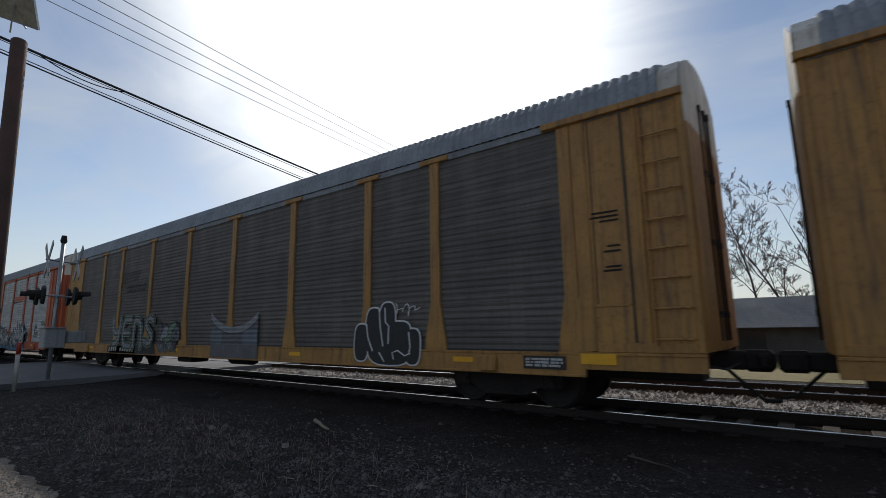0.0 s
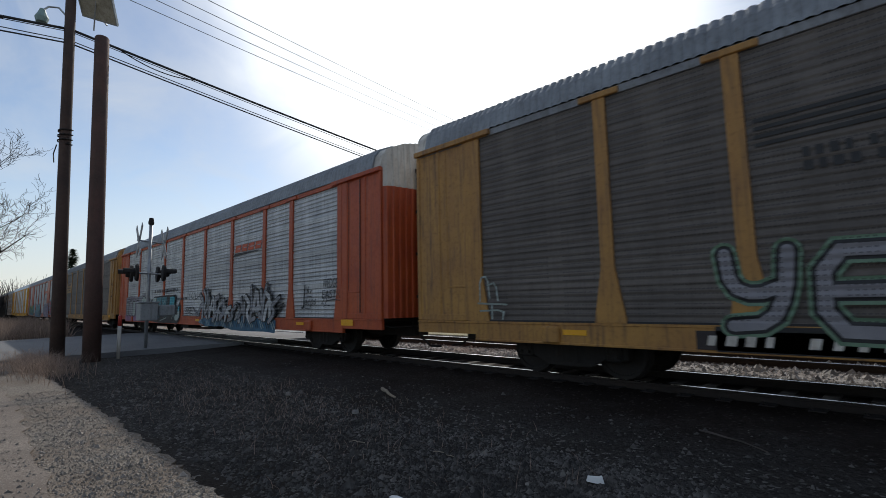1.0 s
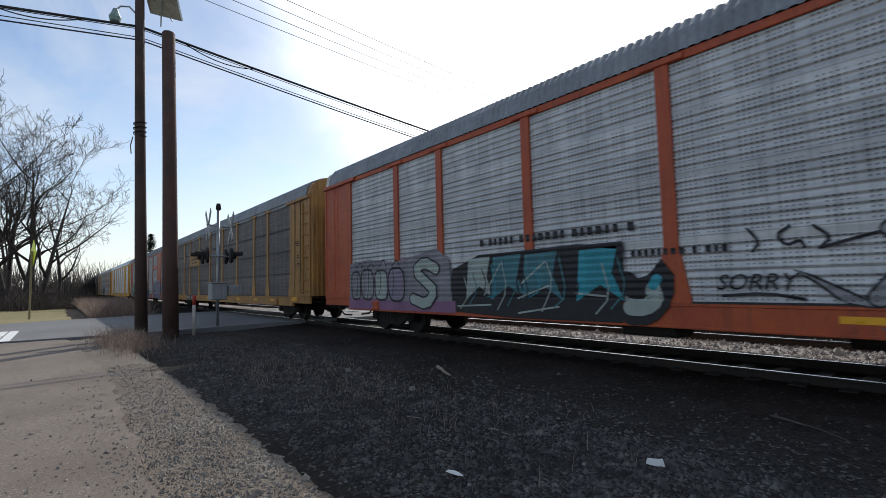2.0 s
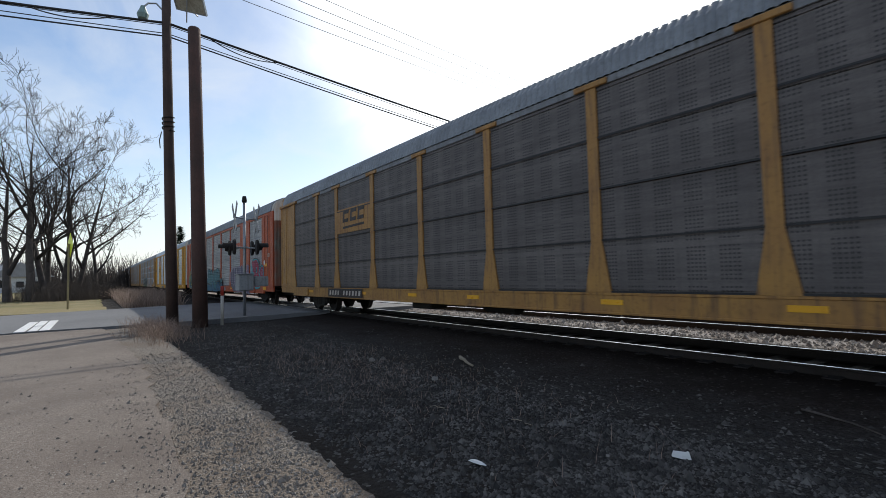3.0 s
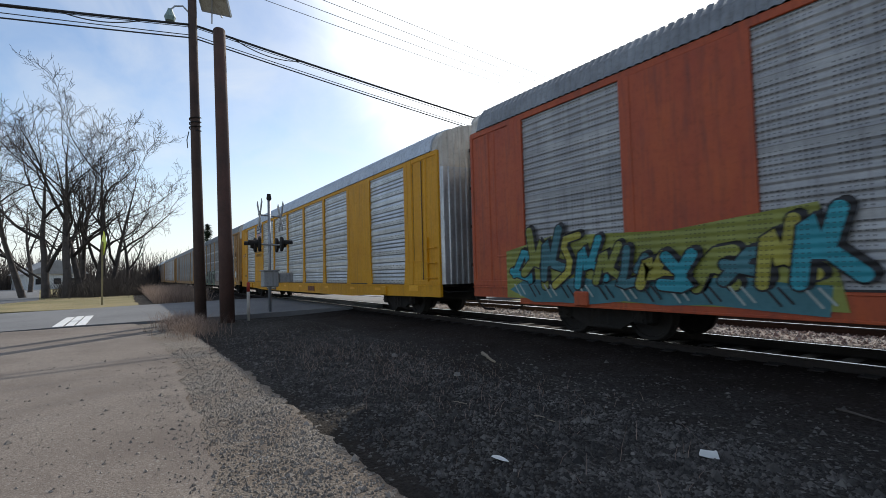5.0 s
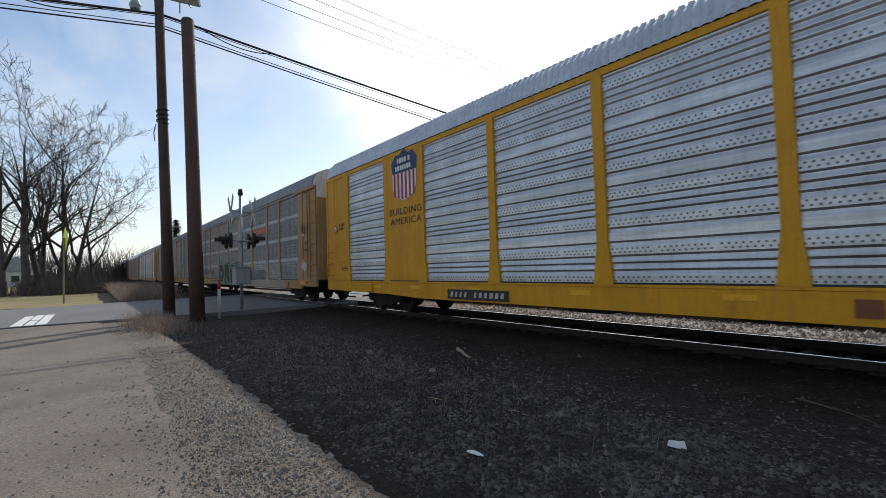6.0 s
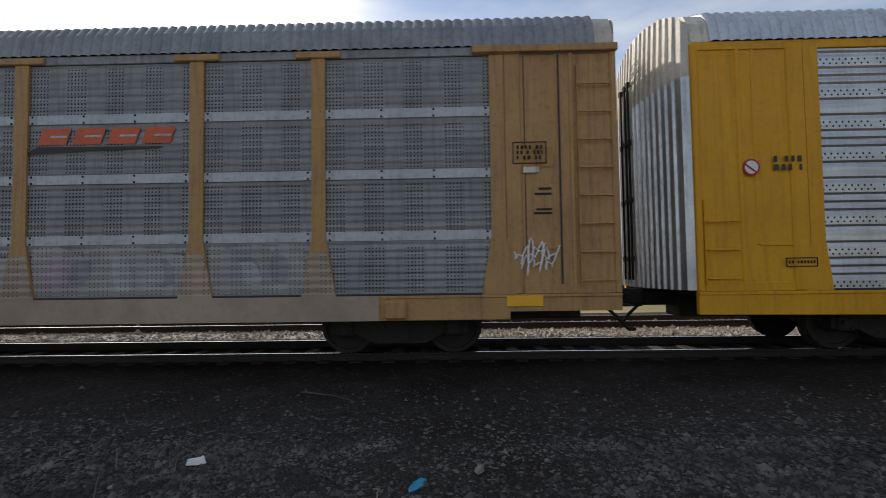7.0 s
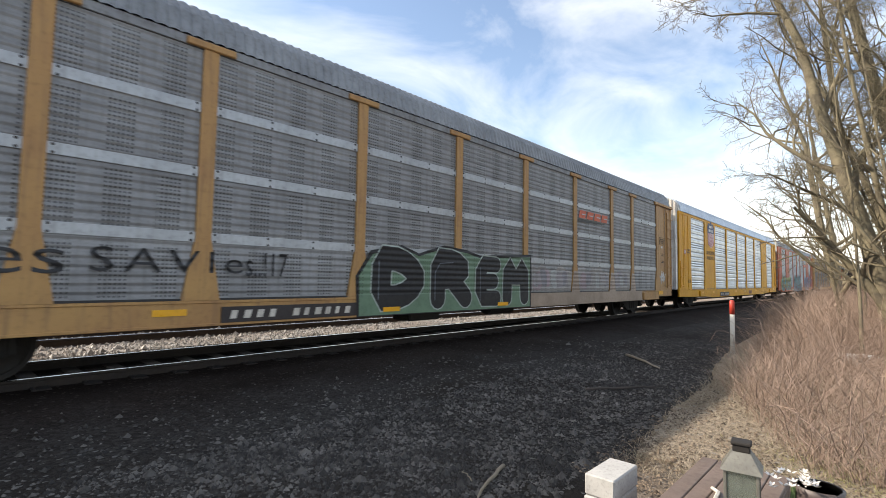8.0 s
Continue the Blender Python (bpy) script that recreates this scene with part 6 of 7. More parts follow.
def build_signal():
    s = thing("crossing_signal", "grey railway crossing signal with crossed boards and lamp heads", "crossing signal", (-19.95, 4.84, -0.2))
    part("mast", Geo().tube([(0, 0, 0), (0, 0, 4.65)], 0.06, 10).tube([(0, 0, 0), (0, 0, 0.12)], 0.14, 10).mesh("mast", STEEL, True), s)
    part("bell", Geo().tube([(0, 0, 4.65), (0, 0, 4.72), (0, 0, 4.9)], [0.08, 0.1, 0.07], 10).mesh("bell", GRIME), s)
    # a pair of crossed boards for each way of the road, both edge on to the track
    part("board_arm", Geo().tube([(0, -0.42, 4.05), (0, 0.48, 3.98)], 0.03, 8).mesh("board_arm", STEEL), s)
    for yy, zz in ((-0.38, 4.05), (0.44, 3.98)):
        for k, a in enumerate((48, -48)):
            ob = part("crossbuck", cached("buck", lambda: Geo().box(-0.72, 0.72, -0.014, 0.014, -0.1, 0.1, 0.006).mesh("crossbuck", SIGNAL_GREY)), s, "weathered grey crossed board seen nearly edge on", (0, yy + 0.03 * k, zz))
            ob.rotation_euler = (0, radians(a), radians(-4))
    arm = part("lamp_arm", Geo().tube([(0.4, 0, 2.85), (-0.4, 0, 2.85)], 0.035, 8).tube([(0, -0.45, 2.87), (0, 0.4, 2.83)], 0.03, 8).mesh("lamp_arm", STEEL), s)
    for xx, yy, turn in ((-0.38, -0.42, -97), (0.38, -0.42, -97), (-0.38, 0.34, 83), (0.38, 0.34, 83)):
        h = part("lamp_head", cached("lhead", lambda: Geo().tube([(0, 0, 0), (0.06, 0, 0), (0.1, 0, 0)], [0.3, 0.3, 0.26], 18).tube([(0.1, 0, 0.0), (0.22, 0, 0.0)], [0.15, 0.12], 14).mesh("lamp_head", GRIME)), arm, "black round lamp head with hood", (xx, yy, 2.85), turn)
        part("hood", cached("lhood", lambda: Geo().prism([(0.16 * math.cos(a), 0.16 * math.sin(a)) for a in [math.pi * k / 10 for k in range(11)]] + [(0.14 * math.cos(a), 0.14 * math.sin(a)) for a in [math.pi * (10 - k) / 10 for k in range(11)]], 0.1, 0.45, "x").mesh("hood", GRIME)), h)
    part("cabinet", Geo().box(-0.3, 0.3, -0.28, 0.28, 1.15, 1.78, 0.03).box(-0.34, 0.34, -0.32, 0.32, 1.78, 1.82, 0.01).mesh("cabinet", SIGNAL_GREY), s, "grey steel equipment cabinet")
    part("gate_counterweight", Geo().box(-0.1, 0.1, 0.35, 0.9, 1.3, 1.7, 0.03).mesh("gate_counterweight", SIGNAL_GREY), s)
    m = thing("marker_post", "slim white marker post with a red top", "marker post", (-18.6, 3.75, -0.22), "marker posts")
    part("post", Geo().tube([(0, 0, 0), (0, 0, 1.05)], 0.055, 10).mesh("post", WHITE_OLD, True), m)
    part("cap", Geo().tube([(0, 0, 1.05), (0, 0, 1.38), (0, 0, 1.4)], [0.057, 0.057, 0.03], 10).mesh("cap", RED, True), m, "faded red cap")
    copy_thing(m, pose(11.75, 2.45, -0.2) @ Matrix.Scale(0.87, 4))
    y = thing("road_sign", "fluorescent yellow sign on a wooden post seen edge on", "road sign", (-36.5, -1.2, -0.2))
    part("post", Geo().box(-0.05, 0.05, -0.05, 0.05, 0, 4.0, 0.01).mesh("post", material("sign_post_wood", (0.3, 0.25, 0.13), rough=0.8)), y)
    sg = part("plate", Geo().prism([(0, -0.75), (0.75, 0), (0, 0.75), (-0.75, 0)], -0.01, 0.01).mesh("plate", SIGN_YELLOW), y, "fluorescent yellow diamond plate", (0.0, 0.07, 3.9))
    sg.rotation_euler = (0, 0, radians(12))


build_poles()
build_wires()
build_signal()


# ---- trees and brush ----
def grow(seed, height, r0, lean=(0, 0), spread=1.0, levels=4, first=0.2, kids=7, twig=0.008, reach=0.55, rise=0.07, fine=1.0):
    """A bare tree: a trunk that tapers and limbs that fork. Returns two meshes' geometry: trunk and limbs."""
    rnd = random.Random(seed)
    trunk, limbs = Geo(), Geo()

    def limb(p, d, length, r, level):
        n = 7 if level == 0 else (5 if level == 1 else (4 if level == 2 else 3))
        pts, radii = [Vector(p)], [r]
        d = Vector(d).normalized()
        dirs = [d.copy()]
        wob = (0.07, 0.2, 0.26, 0.3, 0.3)[min(level, 4)]
        end = r * (0.07 if level == 0 else 0.25)
        for i in range(n):
            d = (d + Vector((rnd.gauss(0, wob), rnd.gauss(0, wob), rnd.gauss(0, wob) + (rise if level else 0.03)))).normalized()
            pts.append(pts[-1] + d * length / n)
            radii.append(max(twig, r + (end - r) * (i + 1) / n))
            dirs.append(d.copy())
        (trunk if level == 0 else limbs).tube(pts, radii, 9 if level == 0 else (6 if level == 1 else (4 if level == 2 else 3)), cap=False)
        if level >= levels:
            return
        m = kids if level < 2 else max(3, kids - 2)
        for k in range(m):
            t = (first if level == 0 else 0.25) + (1 - (first if level == 0 else 0.25)) * (k + rnd.random()) / m
            i = min(n - 1, int(t * n))
            q = pts[i].lerp(pts[i + 1], t * n - i)
            a = rnd.uniform(0, 2 * math.pi)
            o = dirs[i].orthogonal().normalized()
            o = Matrix.Rotation(a, 3, dirs[i]) @ o
            ang = radians(rnd.uniform(28, 62)) * spread
            nd = dirs[i] * math.cos(ang) + o * math.sin(ang)
            limb(q, nd, length * rnd.uniform(0.8, 1.25) * reach * (fine if level else 1.0) * (1 - 0.35 * t), max(twig, radii[i] * rnd.uniform(0.42, 0.68)), level + 1)

    limb((0, 0, 0), (lean[0], lean[1], 1), height, r0, 0)
    return trunk, limbs


def tree(seed, at, height, r0, label="bare grey brown deciduous tree", bark=None, group="bare trees", **kw):
    t = thing("tree", label, "tree", at, group)
    a, b = grow(seed, height, r0, **kw)
    part("trunk", quick_mesh("trunk", a.v, a.f, bark or BARK, True), t)
    part("crown", quick_mesh("crown", b.v, b.f, bark or TWIG, True), t, "bare forked limbs and twigs")
    return t


def build_trees():
    rnd = random.Random(11)
    # the wood across the road
    spots = [(-58, -6.2, 17, .4, (-.12, -.1)), (-57, -4.6, 19, .42, (-.05, .05)), (-60, -2.6, 18, .38, (0, .12)), (-61, -1.4, 16, .3, (.1, .2)), (-63, -8.5, 17, .36, (0, -.2)), (-66, -4, 18, .36, (0, .1)), (-64, 0.2, 13, .26, (0, .15)), (-70, -13, 16, .34, (0, 0)), (-85, -20, 17, .35, (0, 0)), (-95, -12, 18, .36, (0, 0)), (-59, -3.6, 18, .34, (.02, -.12)), (-62, -1.9, 17, .3, (-.03, .06)), (-82, -9, 15, .3, (0, 0)), (-78, -5, 15, .3, (0, .05))]
    for i, (x, y, h, r, l) in enumerate(spots):
        tree(100 + i, (x, y, -0.25), h * 0.8, r * 0.9, lean=l, kids=6, first=0.14, levels=4 if i < 8 else 3, twig=0.014, spread=0.95, rise=0.13, reach=0.6)
    # trees over the brush bank
    bank = [(13.2, -0.3, 13, .19, (-.01, .2)), (14.4, -1.0, 14, .2, (-.04, .14)), (12.9, -0.9, 12, .14, (.02, .1)), (16.5, -0.1, 13, .15, (-.05, .1)), (15.5, -1.6, 13, .15, (.05, -.05)), (13.7, -0.5, 11, .08, (-.04, .1)), (17.5, -0.4, 12, .12, (0, .05)), (15.0, -0.1, 10, .07, (.05, .14)), (22, 1.0, 12, .16, (0, .12)), (30, 1.6, 13, .18, (0, .1)), (40, 2.2, 12, .18, (0, .1))]
    for i, (x, y, h, r, l) in enumerate(bank):
        tree(200 + i, (x, y, -0.25), h, r, "leaning bare tree with olive grey bark coloured pale as if sunlit", BARK_SUN, "bank trees", lean=l, kids=8 if i < 8 else 10, first=0.05, levels=4 if i < 8 else 3, twig=0.004, reach=0.24 if i < 8 else 0.32, spread=1.1, rise=0.05, fine=2.0 if i < 8 else 1.2)
    for i in range(9):
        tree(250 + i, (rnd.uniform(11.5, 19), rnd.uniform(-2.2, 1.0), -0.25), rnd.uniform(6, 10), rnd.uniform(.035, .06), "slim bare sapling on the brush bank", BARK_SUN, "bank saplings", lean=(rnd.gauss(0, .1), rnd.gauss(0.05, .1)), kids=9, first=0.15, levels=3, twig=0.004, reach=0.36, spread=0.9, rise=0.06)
    # trees beyond the railway
    for i, (x, y, h) in enumerate([(-5.5, 33, 13), (-2.5, 37, 15), (0.5, 34, 12), (-1.0, 31, 10), (11, 34, 13), (14, 37, 14), (17, 33, 11), (-9, 36, 12), (-13, 40, 13), (7, 38, 12)]):
        tree(400 + i, (x, y, -0.25), h * 0.72, .1, "bare tree beyond the railway", None, "far trees", kids=8, levels=4 if i < 4 else 3, first=0.15, twig=0.009, reach=0.42, spread=0.8, rise=0.12)
    for i in range(16):
        x = -60 + i * 16 + rnd.uniform(-5, 5)
        tree(300 + i, (x, 44 + rnd.uniform(-8, 16), -0.25), rnd.uniform(9, 14), rnd.uniform(.2, .3), "distant bare tree beyond the railway", None, "far trees", kids=6, levels=3, first=0.2, twig=0.03)


def evergreen(seed, at, h, w):
    rnd = random.Random(seed)
    t = thing("conifer", "dark green conifer far off", "tree", at, "conifers")
    part("trunk", Geo().tube([(0, 0, 0), (0, 0, h)], [0.3, 0.04], 8).mesh("trunk", BARK), t)
    v, f = [], []
    for k in range(2600):
        z = h * (0.18 + 0.82 * rnd.random())
        rad = w * (1 - (z / h)) ** 0.8 * math.sqrt(rnd.random()) * (0.75 + 0.35 * math.sin(z * 2.3))
        a = rnd.uniform(0, 6.283)
        p = Vector((rad * math.cos(a), rad * math.sin(a), z - rad * 0.25))
        o = Vector((math.cos(a), math.sin(a), -0.2))
        s = Vector((-math.sin(a), math.cos(a), 0))
        L, W2 = rnd.uniform(0.5, 0.9), rnd.uniform(0.12, 0.22)
        n = len(v)
        v += [tuple(p - s * W2), tuple(p + s * W2), tuple(p + o * L + Vector((0, 0, rnd.uniform(-.2, .3))))]
        f.append((n, n + 1, n + 2))
    part("crown", quick_mesh("crown", v, f, NEEDLES), t, "dense dark green needles")


def stems(name, label, area, count, h, r, mat, seed, bend=0.35, z=-0.14):
    """Upright dry stems, each a thin bent blade of three sides."""
    rnd = random.Random(seed)
    v, f = [], []
    for _ in range(count):
        x, y = area(rnd)
        if x is None:
            continue
        hh = h * (min(1.0, 0.34 + 0.66 * max(0.0, x - 5) / 8) if x > 0 else 1.0) * rnd.uniform(0.35, 1.0) * (0.6 + 0.8 * noise.noise(Vector((x * 0.6, y * 0.6, seed))) ** 2 + 0.2)
        b = Vector((rnd.gauss(0, bend), rnd.gauss(0, bend), 0)) * hh
        base = Vector((x, y, z - 0.02))
        p = [base, base + b * 0.3 + Vector((0, 0, hh * 0.55)), base + b + Vector((0, 0, hh))]
        n = len(v)
        for i, q in enumerate(p):
            rr = r * (1, 0.7, 0.25)[i]
            for k in range(3):
                a = 2.094 * k
                v.append((q.x + rr * math.cos(a), q.y + rr * math.sin(a), q.z))
        for i in range(2):
            for k in range(3):
                a, c = n + 3 * i + k, n + 3 * i + (k + 1) % 3
                f.append((a, c, c + 3, a + 3))
    thing(name, label, "brush", kind="stuff", me=quick_mesh(name, v, f, mat))


def build_brush():
    def bank(rnd):
        x = 4.9 + 26 * rnd.random() ** 1.35
        edge = 1.2 + 0.1 * (x - 7) - (0.35 * (7.5 - x) if x < 7.5 else 0)
        return x, edge + 0.5 * rnd.random() - 6.5 * rnd.random() ** 1.2
    stems("dry_brush", "dense thicket of dry red brown stems along the railway", bank, 40000, 0.95, 0.0034, STEM, 21, 1.0)

    rnd = random.Random(31)
    canes = Geo()
    for _ in range(1500):
        x, y = bank(rnd)
        h = rnd.uniform(0.35, 1.25) * min(1.0, 0.4 + 0.6 * max(0.0, x - 5) / 8)
        a, reach = rnd.uniform(0, 6.283), rnd.uniform(0.3, 1.3) * h
        pts = []
        for k in range(7):
            t = k / 6
            pts.append((x + reach * t * math.cos(a) + rnd.gauss(0, 0.02), y + reach * t * math.sin(a) + rnd.gauss(0, 0.02), -0.16 + h * math.sin(t * rnd.uniform(1.6, 2.5))))
        canes.tube(pts, [0.006 - 0.0007 * k for k in range(7)], 3, cap=False)
    thing("bramble", "arching tangled pale brown canes over the brush", "brush", kind="stuff", me=quick_mesh("bramble", canes.v, canes.f, STEM))

    def low(rnd):
        x = 4.0 + 9 * rnd.random() ** 1.3
        return x, 1.3 + 0.09 * x + rnd.gauss(0, 0.07) - 3.5 * rnd.random() ** 1.3
    stems("dead_grass_tufts", "pale dead grass and straw on the bank", low, 9000, 0.28, 0.003, STRAW, 22, 1.1)

    def green(rnd):
        return 5.1 + rnd.gauss(0, 0.35), 0.25 + rnd.gauss(0, 0.3)
    stems("grass_patch", "thin patch of green and yellow grass on the bank", green, 2200, 0.2, 0.003, material("young_grass", (0.24, 0.26, 0.07), (0.33, 0.3, 0.12), rough=0.8, bump=0, island=0.5), 33, 0.8)

    def lit(rnd):
        return -17.0 + rnd.gauss(0, 1.5), 1.6 + rnd.gauss(0, 0.35)
    stems("weed_tuft", "dry weeds at the foot of the poles", lit, 1500, 0.55, 0.005, STEM, 23, 0.7)

    def weeds(rnd):
        return -8 + rnd.gauss(0, 2.5), 3.6 + rnd.gauss(0, 0.7)
    stems("track_weeds", "sparse dry weeds in the dark gravel", weeds, 1100, 0.2, 0.003, STEM, 24, 0.7, z=-0.22)

    def far(rnd):
        return -60 + 26 * rnd.random(), 1.5 + 3.2 * rnd.random()
    stems("far_brush", "dry brush between the road and the railway", far, 4500, 1.3, 0.012, STEM, 25, 0.5)

    def under(rnd):
        return -61 + rnd.gauss(0, 3), max(-6.0, -1.6 + rnd.gauss(0, 1.6))
    stems("undergrowth", "tangled grey brown undergrowth beneath the bare trees", under, 9000, 2.4, 0.013, TWIG, 26, 0.5)

    def woods(rnd):
        return -150 + rnd.uniform(-14, 14), -75 + 95 * rnd.random()
    stems("far_woods", "far grey brown bare woods on the horizon", woods, 4500, 10.0, 0.09, TWIG, 27, 0.16)

    def woods_right(rnd):
        return 150 + rnd.uniform(-14, 14), -30 + 90 * rnd.random()
    stems("far_woods", "far grey brown bare woods along the railway", woods_right, 4000, 9.0, 0.09, TWIG, 28, 0.16)

    def tall(rnd):
        x = 11 + 30 * rnd.random()
        return x, 1.5 + 0.07 * (x - 11) - 5 * rnd.random()
    stems("tall_brush", "tall tangled brown brush under the bank trees", tall, 9000, 1.9, 0.0045, STEM, 29, 0.55)


build_trees()
evergreen(5, (-112, 14.5, -0.3), 13, 3.4)
for i, (x, y, h) in enumerate([(-150, 34, 12), (-158, 40, 11), (-166, 30, 12), (-172, 44, 13), (-180, 36, 12), (-190, 22, 11)]):
    evergreen(40 + i, (x, y, -0.3), h, 4.2)
build_brush()


def build_houses():
    h = thing("house", "white sided house with a grey roof far off across the street", "house", (-118, -32, -0.2), "far houses")
    part("wall", Geo().box(-6, 6, -5, 5, 0, 3.2).mesh("wall", HOUSE_WHITE), h)
    part("roof", Geo().prism([(-5.6, 3.2), (5.6, 3.2), (0, 6.2)], -6.5, 6.5, "x").mesh("roof", HOUSE_GREY), h)
    for y in (-3, 0, 3):
        part("window", Geo().box(5.98, 6.05, y - 0.6, y + 0.6, 1.1, 2.3).mesh("window", GLASS), h)
    copy_thing(h, pose(-135, -14, -0.2, 0, 0, 20))
    b = thing("trackside_building", "low building with a grey metal roof beyond the railway", "building", (7.5, 30, -0.2))
    part("wall", Geo().box(-14, 9, -4, 4, 0, 1.7).mesh("wall", BARN_WALL), b)
    part("roof", Geo().prism([(-4.5, 1.45), (4.5, 1.45), (2.6, 2.85), (-2.6, 2.85)], -14.6, 9.6, "x").mesh("roof", BARN_ROOF), b)
    for x in (-11, -6.5, -3, 0.5, 4):
        part("window", Geo().box(x, x + 1.6, -4.05, -3.98, 0.5, 1.3).mesh("window", GLASS), b)


build_houses()


# ---- loose stones, ties, small things ----
def stones(name, label, count, place, size, mat, seed):
    rs = np.random.RandomState(seed)
    base = np.array([(1, 0, 0), (-1, 0, 0), (0, 1, 0), (0, -1, 0), (0, 0, 0.8)], float)
    tri = np.array([(0, 2, 4), (2, 1, 4), (1, 3, 4), (3, 0, 4)])
    xyz = place(rs, count)
    s = size * rs.lognormal(0, 0.45, (count, 1, 1))
    v = base[None] * s * rs.uniform(0.55, 1.2, (count, 5, 3))
    a = rs.uniform(0, 6.283, count)
    c, sn = np.cos(a)[:, None], np.sin(a)[:, None]
    x, y = v[..., 0] * c - v[..., 1] * sn, v[..., 0] * sn + v[..., 1] * c
    v = np.stack([x, y, v[..., 2]], -1) + xyz[:, None]
    f = (tri[None] + 5 * np.arange(count)[:, None, None]).reshape(-1, 3)
    thing(name, label, "gravel", kind="stuff", me=quick_mesh(name, v.reshape(-1, 3).tolist(), f.tolist(), mat))


def near_gravel(rs, n):
    r = 1.8 + 11 * rs.random_sample(n) ** 1.4
    a = rs.uniform(-1.75, 1.75, n)
    x, y = -np.sin(a) * r * 1.15, np.cos(a) * r
    thin = rs.random_sample(n) < (y - 4.2) / 2.6
    y = np.where((y > 6.8) | thin, rs.uniform(1.8, 4.6, n), np.where(y < 1.9, rs.uniform(1.9, 4.6, n), y))
    return np.stack([x, y, np.maximum(GROUND_Z, -0.235 + (y - 4.9) * 0.0386) + 0.004], 1)


def bed_gravel(rs, n):
    x = rs.normal(0, 17, n)
    y = TRACK_Y + rs.uniform(0.85, 6.5, n)
    z = np.where(np.abs(y - TRACK_Y) < 1.35, -0.155, -0.16 - 0.05 * np.sin((y - TRACK_Y - 1.3).clip(0, 1.8) * 1.745))
    return np.stack([x, y, z], 1)


def margin_gravel(rs, n):
    x = np.where(rs.random_sample(n) < 0.6, rs.normal(-4, 2.6, n), rs.uniform(-12, 3, n))
    y = np.where(rs.random_sample(n) < 0.85, 1.15 + rs.normal(0, 0.38, n), rs.uniform(-3, 1.7, n))
    y = np.where(y > 1.6, rs.uniform(0.6, 1.6, n), y)
    return np.stack([x, y, np.where(y < 0.6, -0.138, -0.152)], 1)


stones("loose_gravel", "loose dark angular gravel", 70000, near_gravel, 0.0155, STONE, 1)
stones("ballast_stones", "loose pale grey ballast stones", 34000, bed_gravel, 0.03, PALE_STONE, 2)
stones("grit_stones", "small pale stones along the asphalt edge", 13000, margin_gravel, 0.0105, GRIT_STONE, 3)


def bank_litter(rs, n):
    x = 3.6 + 6.5 * rs.random_sample(n) ** 1.3
    y = 1.78 + 0.05 * (x - 4.5) + rs.normal(0, 0.09, n) - 2.6 * rs.random_sample(n) ** 1.4
    return np.stack([x, y, np.full(n, -0.128)], 1)


stones("bank_litter", "crumbled dry leaves and bits of straw at the foot of the brush", 16000, bank_litter, 0.0085, LEAF_BITS, 5)


def build_ties():
    me = Geo().box(-0.11, 0.11, -1.3, 1.3, -0.3, -0.145, 0.015).mesh("tie", TIE)
    bed = bpy.data.objects["track_ballast"]
    for k in range(-60, 61):
        ob = part("tie", me, bed, at=(k * 0.55, TRACK_Y, random.uniform(-0.01, 0.008)))
    plate = Geo().box(-0.1, 0.1, -0.19, 0.19, -0.15, -0.13, 0.004).tube([(-0.06, -0.09, -0.13), (-0.06, -0.09, -0.1)], 0.014, 6).tube([(0.06, 0.09, -0.13), (0.06, 0.09, -0.1)], 0.014, 6).mesh("tie_plate", RAIL)
    for k in range(-40, 41):
        part("tie_plate", plate, bed, at=(k * 0.55, TRACK_Y - 0.82, 0.018))


build_ties()


